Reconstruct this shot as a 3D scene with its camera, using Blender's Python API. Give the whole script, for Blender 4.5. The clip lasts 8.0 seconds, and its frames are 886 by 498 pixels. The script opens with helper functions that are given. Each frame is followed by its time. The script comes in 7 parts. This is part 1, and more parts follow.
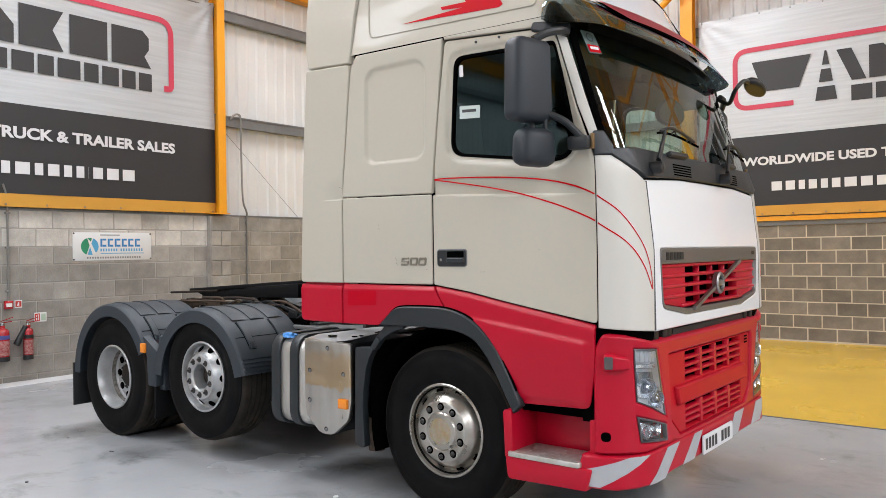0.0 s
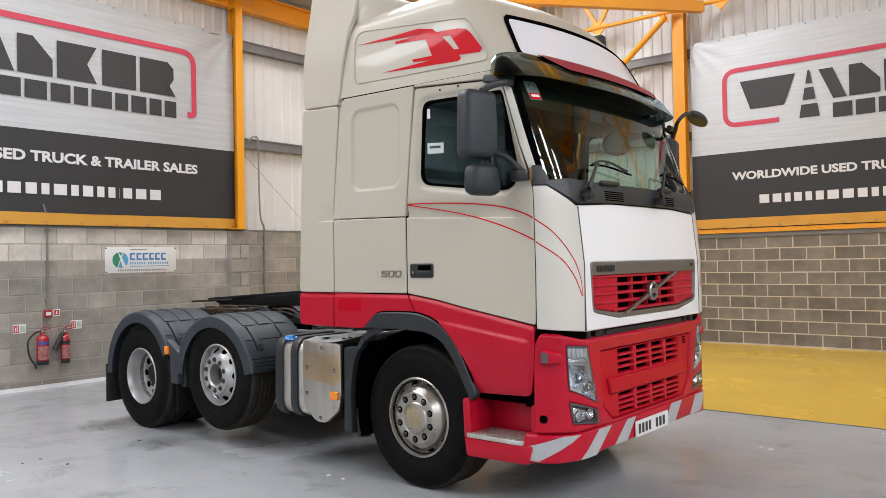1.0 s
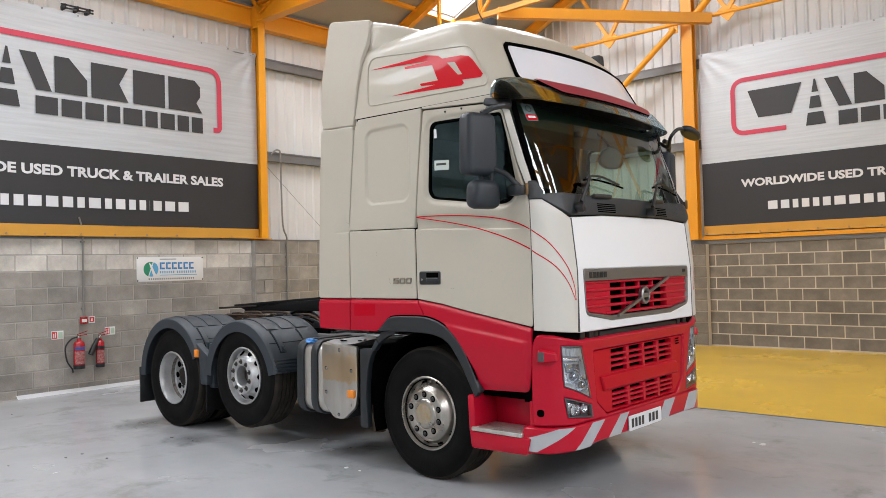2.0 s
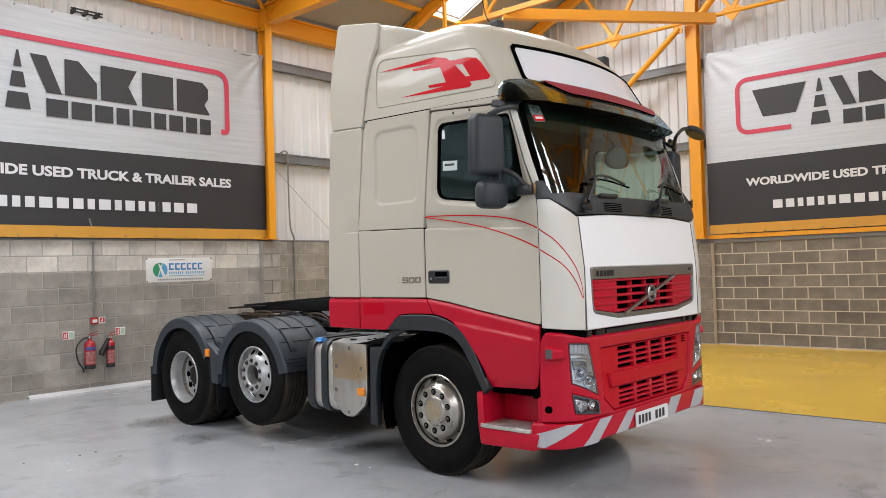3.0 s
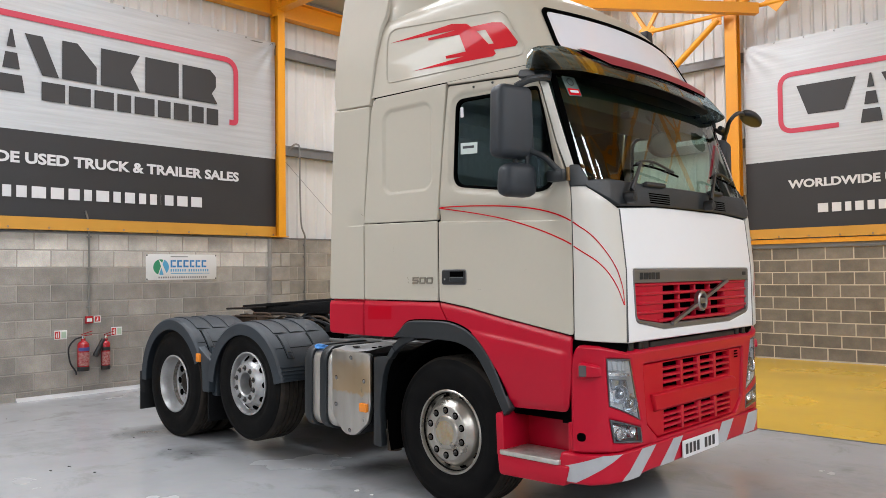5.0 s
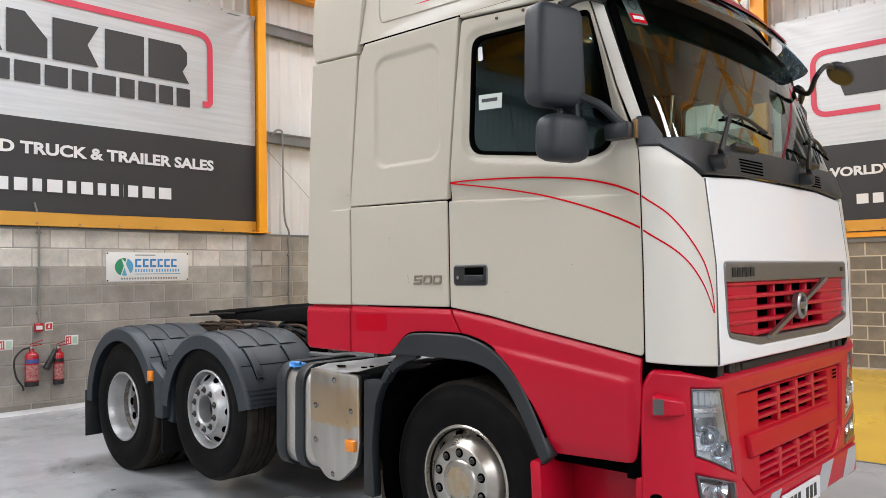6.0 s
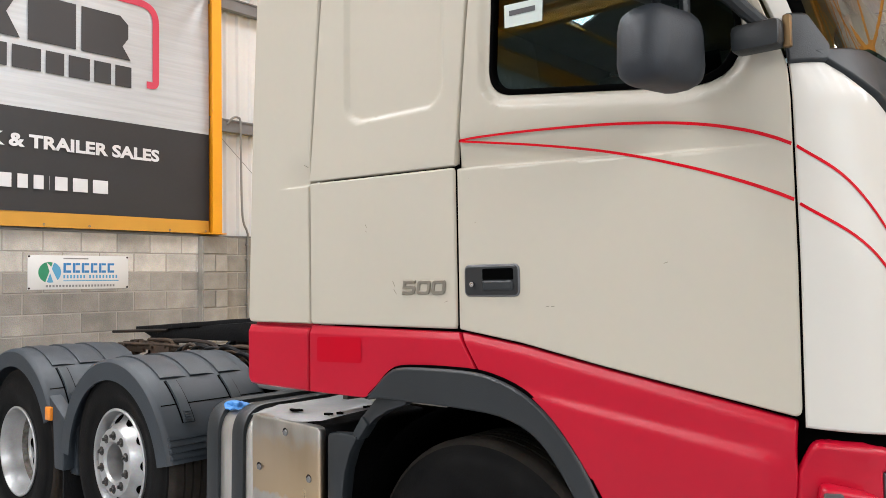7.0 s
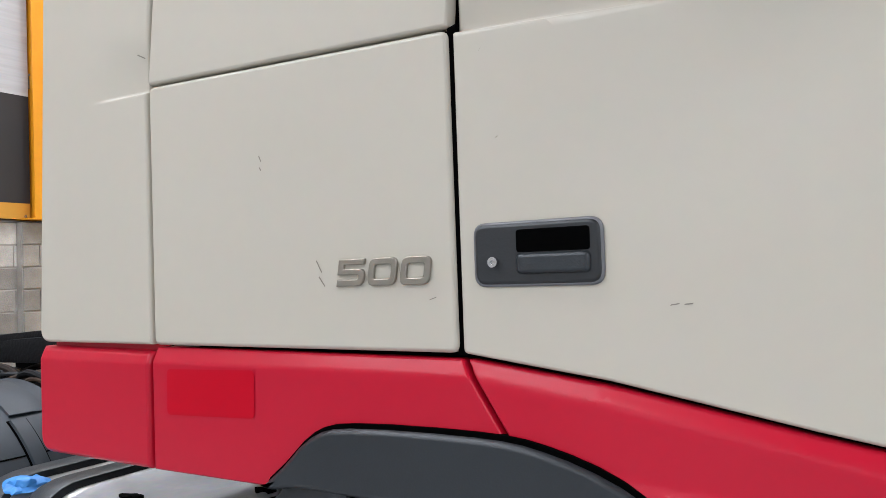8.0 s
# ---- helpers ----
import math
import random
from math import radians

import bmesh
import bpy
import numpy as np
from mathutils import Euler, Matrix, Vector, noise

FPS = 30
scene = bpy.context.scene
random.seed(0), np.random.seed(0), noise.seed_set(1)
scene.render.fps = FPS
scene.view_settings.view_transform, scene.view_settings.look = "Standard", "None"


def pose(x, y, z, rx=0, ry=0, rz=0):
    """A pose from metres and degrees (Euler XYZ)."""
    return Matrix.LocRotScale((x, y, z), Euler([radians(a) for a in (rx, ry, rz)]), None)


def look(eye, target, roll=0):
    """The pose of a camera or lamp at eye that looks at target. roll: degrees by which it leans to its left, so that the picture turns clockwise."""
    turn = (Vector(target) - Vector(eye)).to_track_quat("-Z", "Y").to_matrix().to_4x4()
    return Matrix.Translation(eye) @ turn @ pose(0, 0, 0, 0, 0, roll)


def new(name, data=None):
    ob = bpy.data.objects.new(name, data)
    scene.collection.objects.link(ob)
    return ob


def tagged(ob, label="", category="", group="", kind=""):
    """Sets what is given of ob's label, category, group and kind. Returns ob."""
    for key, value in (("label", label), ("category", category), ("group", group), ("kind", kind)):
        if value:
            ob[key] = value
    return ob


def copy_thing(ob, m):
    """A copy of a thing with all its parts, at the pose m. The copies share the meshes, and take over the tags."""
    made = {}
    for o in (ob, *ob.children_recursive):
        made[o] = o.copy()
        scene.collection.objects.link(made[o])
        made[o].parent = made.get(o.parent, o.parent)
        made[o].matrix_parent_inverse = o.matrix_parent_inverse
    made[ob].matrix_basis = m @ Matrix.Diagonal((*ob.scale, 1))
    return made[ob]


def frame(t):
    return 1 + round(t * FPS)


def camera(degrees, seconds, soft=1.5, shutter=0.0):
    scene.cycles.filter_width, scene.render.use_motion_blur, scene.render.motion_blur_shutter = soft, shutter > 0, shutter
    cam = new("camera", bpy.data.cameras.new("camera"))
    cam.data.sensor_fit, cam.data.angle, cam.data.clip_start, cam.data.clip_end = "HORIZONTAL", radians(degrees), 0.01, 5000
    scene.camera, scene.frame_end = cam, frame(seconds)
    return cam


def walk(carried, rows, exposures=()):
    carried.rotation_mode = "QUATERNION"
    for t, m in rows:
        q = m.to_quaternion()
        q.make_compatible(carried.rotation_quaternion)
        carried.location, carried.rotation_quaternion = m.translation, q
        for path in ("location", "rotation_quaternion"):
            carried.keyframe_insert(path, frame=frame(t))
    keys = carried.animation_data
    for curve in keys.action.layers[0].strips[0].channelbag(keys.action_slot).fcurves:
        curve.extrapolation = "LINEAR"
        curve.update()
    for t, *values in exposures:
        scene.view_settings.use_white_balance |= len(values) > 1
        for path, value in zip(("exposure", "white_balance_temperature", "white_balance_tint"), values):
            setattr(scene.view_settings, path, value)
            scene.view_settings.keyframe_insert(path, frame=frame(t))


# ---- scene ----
cam = camera(59.1, 8.0, soft=0.8)
PATH = [
    (0, (0.0, -0.097, 1.603), (-1.236, 1.476, 1.608), -0.8),
    (0.5, (0.452, -0.325, 1.611), (-0.81, 1.226, 1.627), -0.9),
    (1, (0.823, -0.532, 1.629), (-0.462, 0.999, 1.659), -1.1),
    (1.5, (1.111, -0.693, 1.643), (-0.203, 0.814, 1.685), -1.4),
    (2.8, (1.253, -0.899, 1.624), (-0.082, 0.589, 1.673), -1.6),
    (3, (1.253, -0.897, 1.628), (-0.084, 0.589, 1.677), -1.7),
    (3.5, (1.254, -0.888, 1.626), (-0.088, 0.595, 1.679), -1.6),
    (4, (1.231, -0.86, 1.624), (-0.118, 0.615, 1.68), -1.5),
    (4.5, (1.069, -0.669, 1.591), (-0.289, 0.799, 1.653), -1.2),
    (5, (0.719, -0.257, 1.589), (-0.658, 1.193, 1.651), -0.7),
    (5.2, (0.534, -0.098, 1.572), (-0.844, 1.35, 1.632), -0.7),
    (6.5, (-0.765, 1.116, 1.568), (-2.114, 2.591, 1.641), -1.0),
    (7, (-1.27, 1.55, 1.561), (-2.579, 3.06, 1.644), -0.9),
    (7.5, (-1.829, 1.984, 1.55), (-2.993, 3.609, 1.613), -1.3),
    (8, (-2.295, 2.426, 1.539), (-3.324, 4.14, 1.595), -2.0),
]
walk(cam, [(t, look(eye, target, roll)) for t, eye, target, roll in PATH],
     exposures=((0.0, -0.74, 6110, 10), (1.5, -0.90, 6150, 10), (5.0, -0.93, 6160, 10), (6.5, -0.65, 6180, 10), (7.0, -0.56, 6300, 10), (7.5, -0.59, 5960, 10), (8.0, -0.62, 5840, 10)))

# ---- world, light ----
world = bpy.data.worlds.new("sky")
scene.world = world
world.use_nodes = True
wn = world.node_tree.nodes
sky = wn.new("ShaderNodeTexSky")
sky.sky_type = "NISHITA"
sky.sun_disc = False
sky.sun_elevation, sky.sun_rotation = radians(50), radians(200)
wn["Background"].inputs["Strength"].default_value = 0.12
world.node_tree.links.new(sky.outputs["Color"], wn["Background"].inputs["Color"])

sun = new("sun", bpy.data.lights.new("sun", "SUN"))
sun.data.energy, sun.data.angle, sun.data.color = 1.0, radians(12), (1.0, 0.97, 0.92)
sun.matrix_world = pose(0, 0, 20, 40, 0, 200)


# ---- materials ----
def mat(name, col, rough=0.5, metal=0.0, var=0.12, scale=3.0, fine=60.0, bump=0.0, coat=0.0, col2=None, stretch=(1, 1, 1), mid=0.5, spec=0.5):
    """A surface with variation at two scales: a slow change of tone and a fine grain with relief."""
    m = bpy.data.materials.new(name)
    m.use_nodes = True
    nt = m.node_tree
    b = nt.nodes["Principled BSDF"]
    tc = nt.nodes.new("ShaderNodeTexCoord")
    mp = nt.nodes.new("ShaderNodeMapping")
    mp.inputs["Scale"].default_value = stretch
    nt.links.new(tc.outputs["Object"], mp.inputs["Vector"])
    n1 = nt.nodes.new("ShaderNodeTexNoise")
    n1.inputs["Scale"].default_value, n1.inputs["Detail"].default_value = scale, 6
    n2 = nt.nodes.new("ShaderNodeTexNoise")
    n2.inputs["Scale"].default_value, n2.inputs["Detail"].default_value = fine, 3
    for n in (n1, n2):
        nt.links.new(mp.outputs["Vector"], n.inputs["Vector"])
    ramp = nt.nodes.new("ShaderNodeValToRGB")
    c2 = col2 or tuple(c * (1 - var) for c in col)
    ramp.color_ramp.elements[0].position, ramp.color_ramp.elements[1].position = mid - 0.24, mid + 0.24
    ramp.color_ramp.elements[0].color, ramp.color_ramp.elements[1].color = (*c2, 1), (*col, 1)
    nt.links.new(n1.outputs["Fac"], ramp.inputs["Fac"])
    mix = nt.nodes.new("ShaderNodeMix")
    mix.data_type, mix.blend_type = "RGBA", "MULTIPLY"
    mix.inputs["Factor"].default_value = var
    nt.links.new(ramp.outputs["Color"], mix.inputs["A"])
    nt.links.new(n2.outputs["Color"], mix.inputs["B"])
    nt.links.new(mix.outputs["Result"], b.inputs["Base Color"])
    rr = nt.nodes.new("ShaderNodeMapRange")
    rr.inputs["To Min"].default_value, rr.inputs["To Max"].default_value = max(rough - 0.08, 0.02), min(rough + 0.1, 1)
    nt.links.new(n1.outputs["Fac"], rr.inputs["Value"])
    nt.links.new(rr.outputs["Result"], b.inputs["Roughness"])
    b.inputs["Metallic"].default_value = metal
    b.inputs["Specular IOR Level"].default_value = spec
    b.inputs["Coat Weight"].default_value = coat
    b.inputs["Coat Roughness"].default_value = 0.04
    if bump:
        bp = nt.nodes.new("ShaderNodeBump")
        bp.inputs["Strength"].default_value, bp.inputs["Distance"].default_value = bump, 0.004
        nt.links.new(n2.outputs["Fac"], bp.inputs["Height"])
        nt.links.new(bp.outputs["Normal"], b.inputs["Normal"])
    return m


def glass(name, tint, gloss=1.5, sheen=(1, 1, 1)):
    """A thin pane: it lets tinted light through and mirrors by Fresnel."""
    m = bpy.data.materials.new(name)
    m.use_nodes = True
    nt = m.node_tree
    nt.nodes.remove(nt.nodes["Principled BSDF"])
    tr, gl, mx, fr = (nt.nodes.new(k) for k in ("ShaderNodeBsdfTransparent", "ShaderNodeBsdfGlossy", "ShaderNodeMixShader", "ShaderNodeFresnel"))
    tr.inputs["Color"].default_value = (*tint, 1)
    gl.inputs["Roughness"].default_value = 0.01
    gl.inputs["Color"].default_value = (*sheen, 1)
    fr.inputs["IOR"].default_value = gloss
    nt.links.new(fr.outputs["Fac"], mx.inputs["Fac"])
    nt.links.new(tr.outputs["BSDF"], mx.inputs[1])
    nt.links.new(gl.outputs["BSDF"], mx.inputs[2])
    nt.links.new(mx.outputs["Shader"], nt.nodes["Material Output"].inputs["Surface"])
    return m


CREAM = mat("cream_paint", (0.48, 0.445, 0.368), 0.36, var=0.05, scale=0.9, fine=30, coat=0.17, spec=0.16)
# Cream lightened to put the front corner's brighter light into its colour.
CREAM_LIT = mat("cream_paint_lit", (0.56, 0.54, 0.49), 0.32, var=0.03, scale=0.7, fine=30, coat=0.2, spec=0.4)
WHITE = mat("white_paint", (0.76, 0.76, 0.765), 0.3, var=0.03, scale=1.0, fine=30, coat=0.5)
RED = mat("red_paint", (0.44, 0.0035, 0.022), 0.34, var=0.08, scale=1.2, fine=40, coat=0.2, spec=0.18)
RED.node_tree.nodes["Principled BSDF"].inputs["Coat Roughness"].default_value = 0.2
DECAL = mat("red_vinyl", (0.52, 0.001, 0.010), 0.4, var=0.05, spec=0.05, coat=0.12)
GREYPL = mat("grey_plastic", (0.0175, 0.0217, 0.0250), 0.40, var=0.3, scale=4, fine=300, bump=0.15, spec=0.46)
DARKPL = mat("dark_plastic", (0.010, 0.011, 0.012), 0.45, var=0.2, scale=5, fine=200, bump=0.1)
# Kept near zero so gaps and recesses read as deep shade; also used for rubber.
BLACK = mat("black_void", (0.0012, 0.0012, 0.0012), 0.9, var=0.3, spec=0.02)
TREAD = mat("dusty_tread_rubber", (0.050, 0.042, 0.035), 0.9, var=0.5, scale=9, fine=90, bump=0.5, col2=(0.024, 0.021, 0.018), spec=0.1)
RUBBER = mat("tyre_rubber", (0.0032, 0.0032, 0.0036), 0.62, var=0.35, scale=7, fine=120, bump=0.3, col2=(0.007, 0.0066, 0.0062), spec=0.09)
STEEL = mat("silver_wheel_paint", (0.55, 0.56, 0.57), 0.36, metal=0.6, var=0.3, scale=6, fine=80, col2=(0.36, 0.35, 0.33), mid=0.42)
HUBM = mat("brushed_hub_metal", (0.53, 0.51, 0.47), 0.28, metal=0.9, var=0.25, scale=6, fine=90, col2=(0.36, 0.33, 0.28))
ALU = mat("polished_aluminium", (0.74, 0.72, 0.69), 0.34, metal=0.75, var=0.32, scale=3.4, fine=60, stretch=(4, 4, 0.7), col2=(0.50, 0.47, 0.41))
HEATED = mat("heat_tinted_stainless", (0.66, 0.64, 0.60), 0.30, metal=1.0, var=0.22, scale=2.6, fine=70, stretch=(5, 5, 0.8), col2=(0.50, 0.47, 0.42))


def heat_tint(m, z0, z1, tan):
    """A brown heat tint with a ragged lower edge between two heights of the cover plate."""
    nt = m.node_tree
    b = nt.nodes["Principled BSDF"]
    src = b.inputs["Base Color"].links[0].from_socket
    tc = nt.nodes.new("ShaderNodeTexCoord")
    sep = nt.nodes.new("ShaderNodeSeparateXYZ")
    nz = nt.nodes.new("ShaderNodeTexNoise")
    nz.inputs["Scale"].default_value, nz.inputs["Detail"].default_value = 16, 5
    nt.links.new(tc.outputs["Object"], sep.inputs[0])
    nt.links.new(tc.outputs["Object"], nz.inputs["Vector"])
    wob = nt.nodes.new("ShaderNodeMath")
    wob.operation = "MULTIPLY_ADD"
    wob.inputs[1].default_value = 0.12
    nt.links.new(nz.outputs["Fac"], wob.inputs[0])
    nt.links.new(sep.outputs["Z"], wob.inputs[2])
    ramp = nt.nodes.new("ShaderNodeValToRGB")
    mr = nt.nodes.new("ShaderNodeMapRange")
    mr.inputs["From Min"].default_value, mr.inputs["From Max"].default_value = z0 - 0.1, z1 + 0.2
    nt.links.new(wob.outputs[0], mr.inputs["Value"])
    w = z1 - z0 + 0.3
    for p, v in ((0.155 / w, 0.0), (0.175 / w, 1.0), ((0.16 + z1 - z0) / w, 0.75), ((0.22 + z1 - z0) / w, 0.0)):
        e = ramp.color_ramp.elements.new(p)
        e.color = (v, v, v, 1)
    ramp.color_ramp.elements[0].color = ramp.color_ramp.elements[len(ramp.color_ramp.elements) - 1].color = (0, 0, 0, 1)
    nt.links.new(mr.outputs["Result"], ramp.inputs["Fac"])
    mx = nt.nodes.new("ShaderNodeMix")
    mx.data_type = "RGBA"
    mx.inputs["B"].default_value = (*tan, 1)
    fac = nt.nodes.new("ShaderNodeMath")
    fac.operation = "MULTIPLY"
    fac.inputs[1].default_value = 0.95
    nt.links.new(ramp.outputs["Color"], fac.inputs[0])
    nt.links.new(fac.outputs[0], mx.inputs["Factor"])
    nt.links.new(src, mx.inputs["A"])
    nt.links.new(mx.outputs["Result"], b.inputs["Base Color"])


heat_tint(HEATED, 0.70, 0.90, (0.55, 0.41, 0.25))
CHROME = mat("bright_metal", (0.6, 0.6, 0.6), 0.22, metal=1.0, var=0.05)
GRIME = mat("greasy_steel", (0.017, 0.0155, 0.014), 0.65, metal=0.2, var=0.5, scale=6, fine=70, bump=0.4, col2=(0.045, 0.028, 0.019), spec=0.25)
GREASE = mat("black_grease", (0.004, 0.004, 0.005), 0.62, var=0.4, scale=8, fine=60, bump=0.8, spec=0.2)
AMBER = mat("amber_lens", (0.80, 0.25, 0.02), 0.2, var=0.1)
LENS = glass("lamp_glass", (0.93, 0.95, 0.97), 1.45)
WIN = glass("tinted_glass", (0.50, 0.60, 0.60), 1.60, (0.58, 0.85, 0.95))
WSCREEN = glass("screen_glass", (0.52, 0.68, 0.58), 1.62)
INTER = mat("cab_interior_fabric", (0.15, 0.14, 0.125), 0.85, var=0.3, scale=5, fine=120, bump=0.3)
SIGN = mat("white_sign_panel", (0.74, 0.75, 0.80), 0.15, var=0.03, coat=0.5)
VISOR = glass("smoked_visor", (0.035, 0.047, 0.052), 1.36, (0.70, 0.84, 0.92))
REFL = mat("silver_reflective_tape", (0.42, 0.43, 0.45), 0.45, var=0.12, scale=9)
ORANGE = mat("orange_steel_paint", (0.80, 0.34, 0.008), 0.42, var=0.12, scale=1.5, fine=30, col2=(0.74, 0.30, 0.008))
SHEET = mat("white_cladding", (0.68, 0.675, 0.655), 0.45, var=0.10, scale=1.2, fine=25)
ROOFM = mat("roof_lining", (0.37, 0.345, 0.30), 0.7, var=0.12, scale=0.8, fine=20)
GALV = mat("galvanised_steel", (0.22, 0.22, 0.22), 0.5, metal=0.4, var=0.2, scale=5, fine=50)
FLOORM = mat("grey_floor_coating", (0.42, 0.427, 0.44), 0.24, var=0.10, scale=0.9, fine=14, coat=0.2, col2=(0.345, 0.352, 0.365))
FLOOR_TONES = FLOORM.node_tree
_b = FLOOR_TONES.nodes["Principled BSDF"]
_src = _b.inputs["Base Color"].links[0].from_socket
# Random darker stains over the whole floor, at two sizes.
_n = FLOOR_TONES.nodes.new("ShaderNodeTexNoise")
_n.inputs["Scale"].default_value, _n.inputs["Detail"].default_value, _n.inputs["Roughness"].default_value = 0.55, 9, 0.72
_r = FLOOR_TONES.nodes.new("ShaderNodeValToRGB")
_r.color_ramp.elements[0].position, _r.color_ramp.elements[1].position = 0.30, 0.47
_r.color_ramp.elements[0].color, _r.color_ramp.elements[1].color = (0.62, 0.62, 0.62, 1), (1, 1, 1, 1)
_m = FLOOR_TONES.nodes.new("ShaderNodeMix")
_m.data_type, _m.blend_type = "RGBA", "MULTIPLY"
_m.inputs["Factor"].default_value = 0.7
_t = FLOOR_TONES.nodes.new("ShaderNodeTexCoord")
FLOOR_TONES.links.new(_t.outputs["Object"], _n.inputs["Vector"])
FLOOR_TONES.links.new(_n.outputs["Fac"], _r.inputs["Fac"])
FLOOR_TONES.links.new(_src, _m.inputs["A"])
FLOOR_TONES.links.new(_r.outputs["Color"], _m.inputs["B"])
_n2 = FLOOR_TONES.nodes.new("ShaderNodeTexNoise")
_n2.inputs["Scale"].default_value, _n2.inputs["Detail"].default_value, _n2.inputs["Roughness"].default_value, _n2.inputs["Distortion"].default_value = 1.7, 12, 0.68, 0.6
_r2 = FLOOR_TONES.nodes.new("ShaderNodeValToRGB")
_r2.color_ramp.elements[0].position, _r2.color_ramp.elements[1].position = 0.33, 0.45
_r2.color_ramp.elements[0].color, _r2.color_ramp.elements[1].color = (0.70, 0.69, 0.67, 1), (1, 1, 1, 1)
_m2 = FLOOR_TONES.nodes.new("ShaderNodeMix")
_m2.data_type, _m2.blend_type = "RGBA", "MULTIPLY"
_m2.inputs["Factor"].default_value = 0.8
FLOOR_TONES.links.new(_t.outputs["Object"], _n2.inputs["Vector"])
FLOOR_TONES.links.new(_n2.outputs["Fac"], _r2.inputs["Fac"])
FLOOR_TONES.links.new(_m.outputs["Result"], _m2.inputs["A"])
FLOOR_TONES.links.new(_r2.outputs["Color"], _m2.inputs["B"])
_last = _m2.outputs["Result"]
# Four noisy-edged patches around the rear wheels and tank, darkened to 0.45.
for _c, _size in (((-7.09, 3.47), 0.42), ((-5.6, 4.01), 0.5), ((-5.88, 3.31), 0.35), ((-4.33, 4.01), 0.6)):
    _d = FLOOR_TONES.nodes.new("ShaderNodeVectorMath")
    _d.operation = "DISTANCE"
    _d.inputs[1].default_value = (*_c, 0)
    FLOOR_TONES.links.new(_t.outputs["Object"], _d.inputs[0])
    _w = FLOOR_TONES.nodes.new("ShaderNodeMath")
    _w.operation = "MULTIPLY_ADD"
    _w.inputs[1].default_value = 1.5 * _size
    FLOOR_TONES.links.new(_n2.outputs["Fac"], _w.inputs[0])
    FLOOR_TONES.links.new(_d.outputs["Value"], _w.inputs[2])
    _g = FLOOR_TONES.nodes.new("ShaderNodeMapRange")
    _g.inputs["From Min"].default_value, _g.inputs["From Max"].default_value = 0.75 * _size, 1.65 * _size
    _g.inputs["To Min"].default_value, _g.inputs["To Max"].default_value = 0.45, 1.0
    FLOOR_TONES.links.new(_w.outputs[0], _g.inputs["Value"])
    _x = FLOOR_TONES.nodes.new("ShaderNodeMix")
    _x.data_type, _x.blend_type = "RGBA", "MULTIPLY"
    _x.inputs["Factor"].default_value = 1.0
    FLOOR_TONES.links.new(_last, _x.inputs["A"])
    FLOOR_TONES.links.new(_g.outputs["Result"], _x.inputs["B"])
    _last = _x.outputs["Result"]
FLOOR_TONES.links.new(_last, _b.inputs["Base Color"])
YELLOW = mat("yellow_floor_coating", (0.80, 0.50, 0.035), 0.25, var=0.1, scale=0.7, fine=12, coat=0.25, col2=(0.70, 0.43, 0.04))
MORTAR = mat("mortar", (0.66, 0.575, 0.45), 0.95, var=0.25, scale=3, fine=80, bump=0.5)
BANNER_S = mat("silver_banner", (0.62, 0.65, 0.67), 0.42, metal=0.28, var=0.22, scale=3.4, fine=46, stretch=(0.3, 0.3, 8), col2=(0.50, 0.525, 0.545), bump=0.10)
BANNER_K = mat("black_banner", (0.028, 0.028, 0.030), 0.5, var=0.2, scale=2, fine=30)
BANNER_Y = mat("yellow_banner", (0.62, 0.31, 0.035), 0.5, var=0.1, scale=3)
INK = mat("charcoal_print", (0.035, 0.035, 0.037), 0.5, var=0.1)
INKW = mat("white_print", (0.68, 0.68, 0.69), 0.5, var=0.03)
INKR = mat("coral_red_print", (0.58, 0.05, 0.095), 0.5, var=0.05)


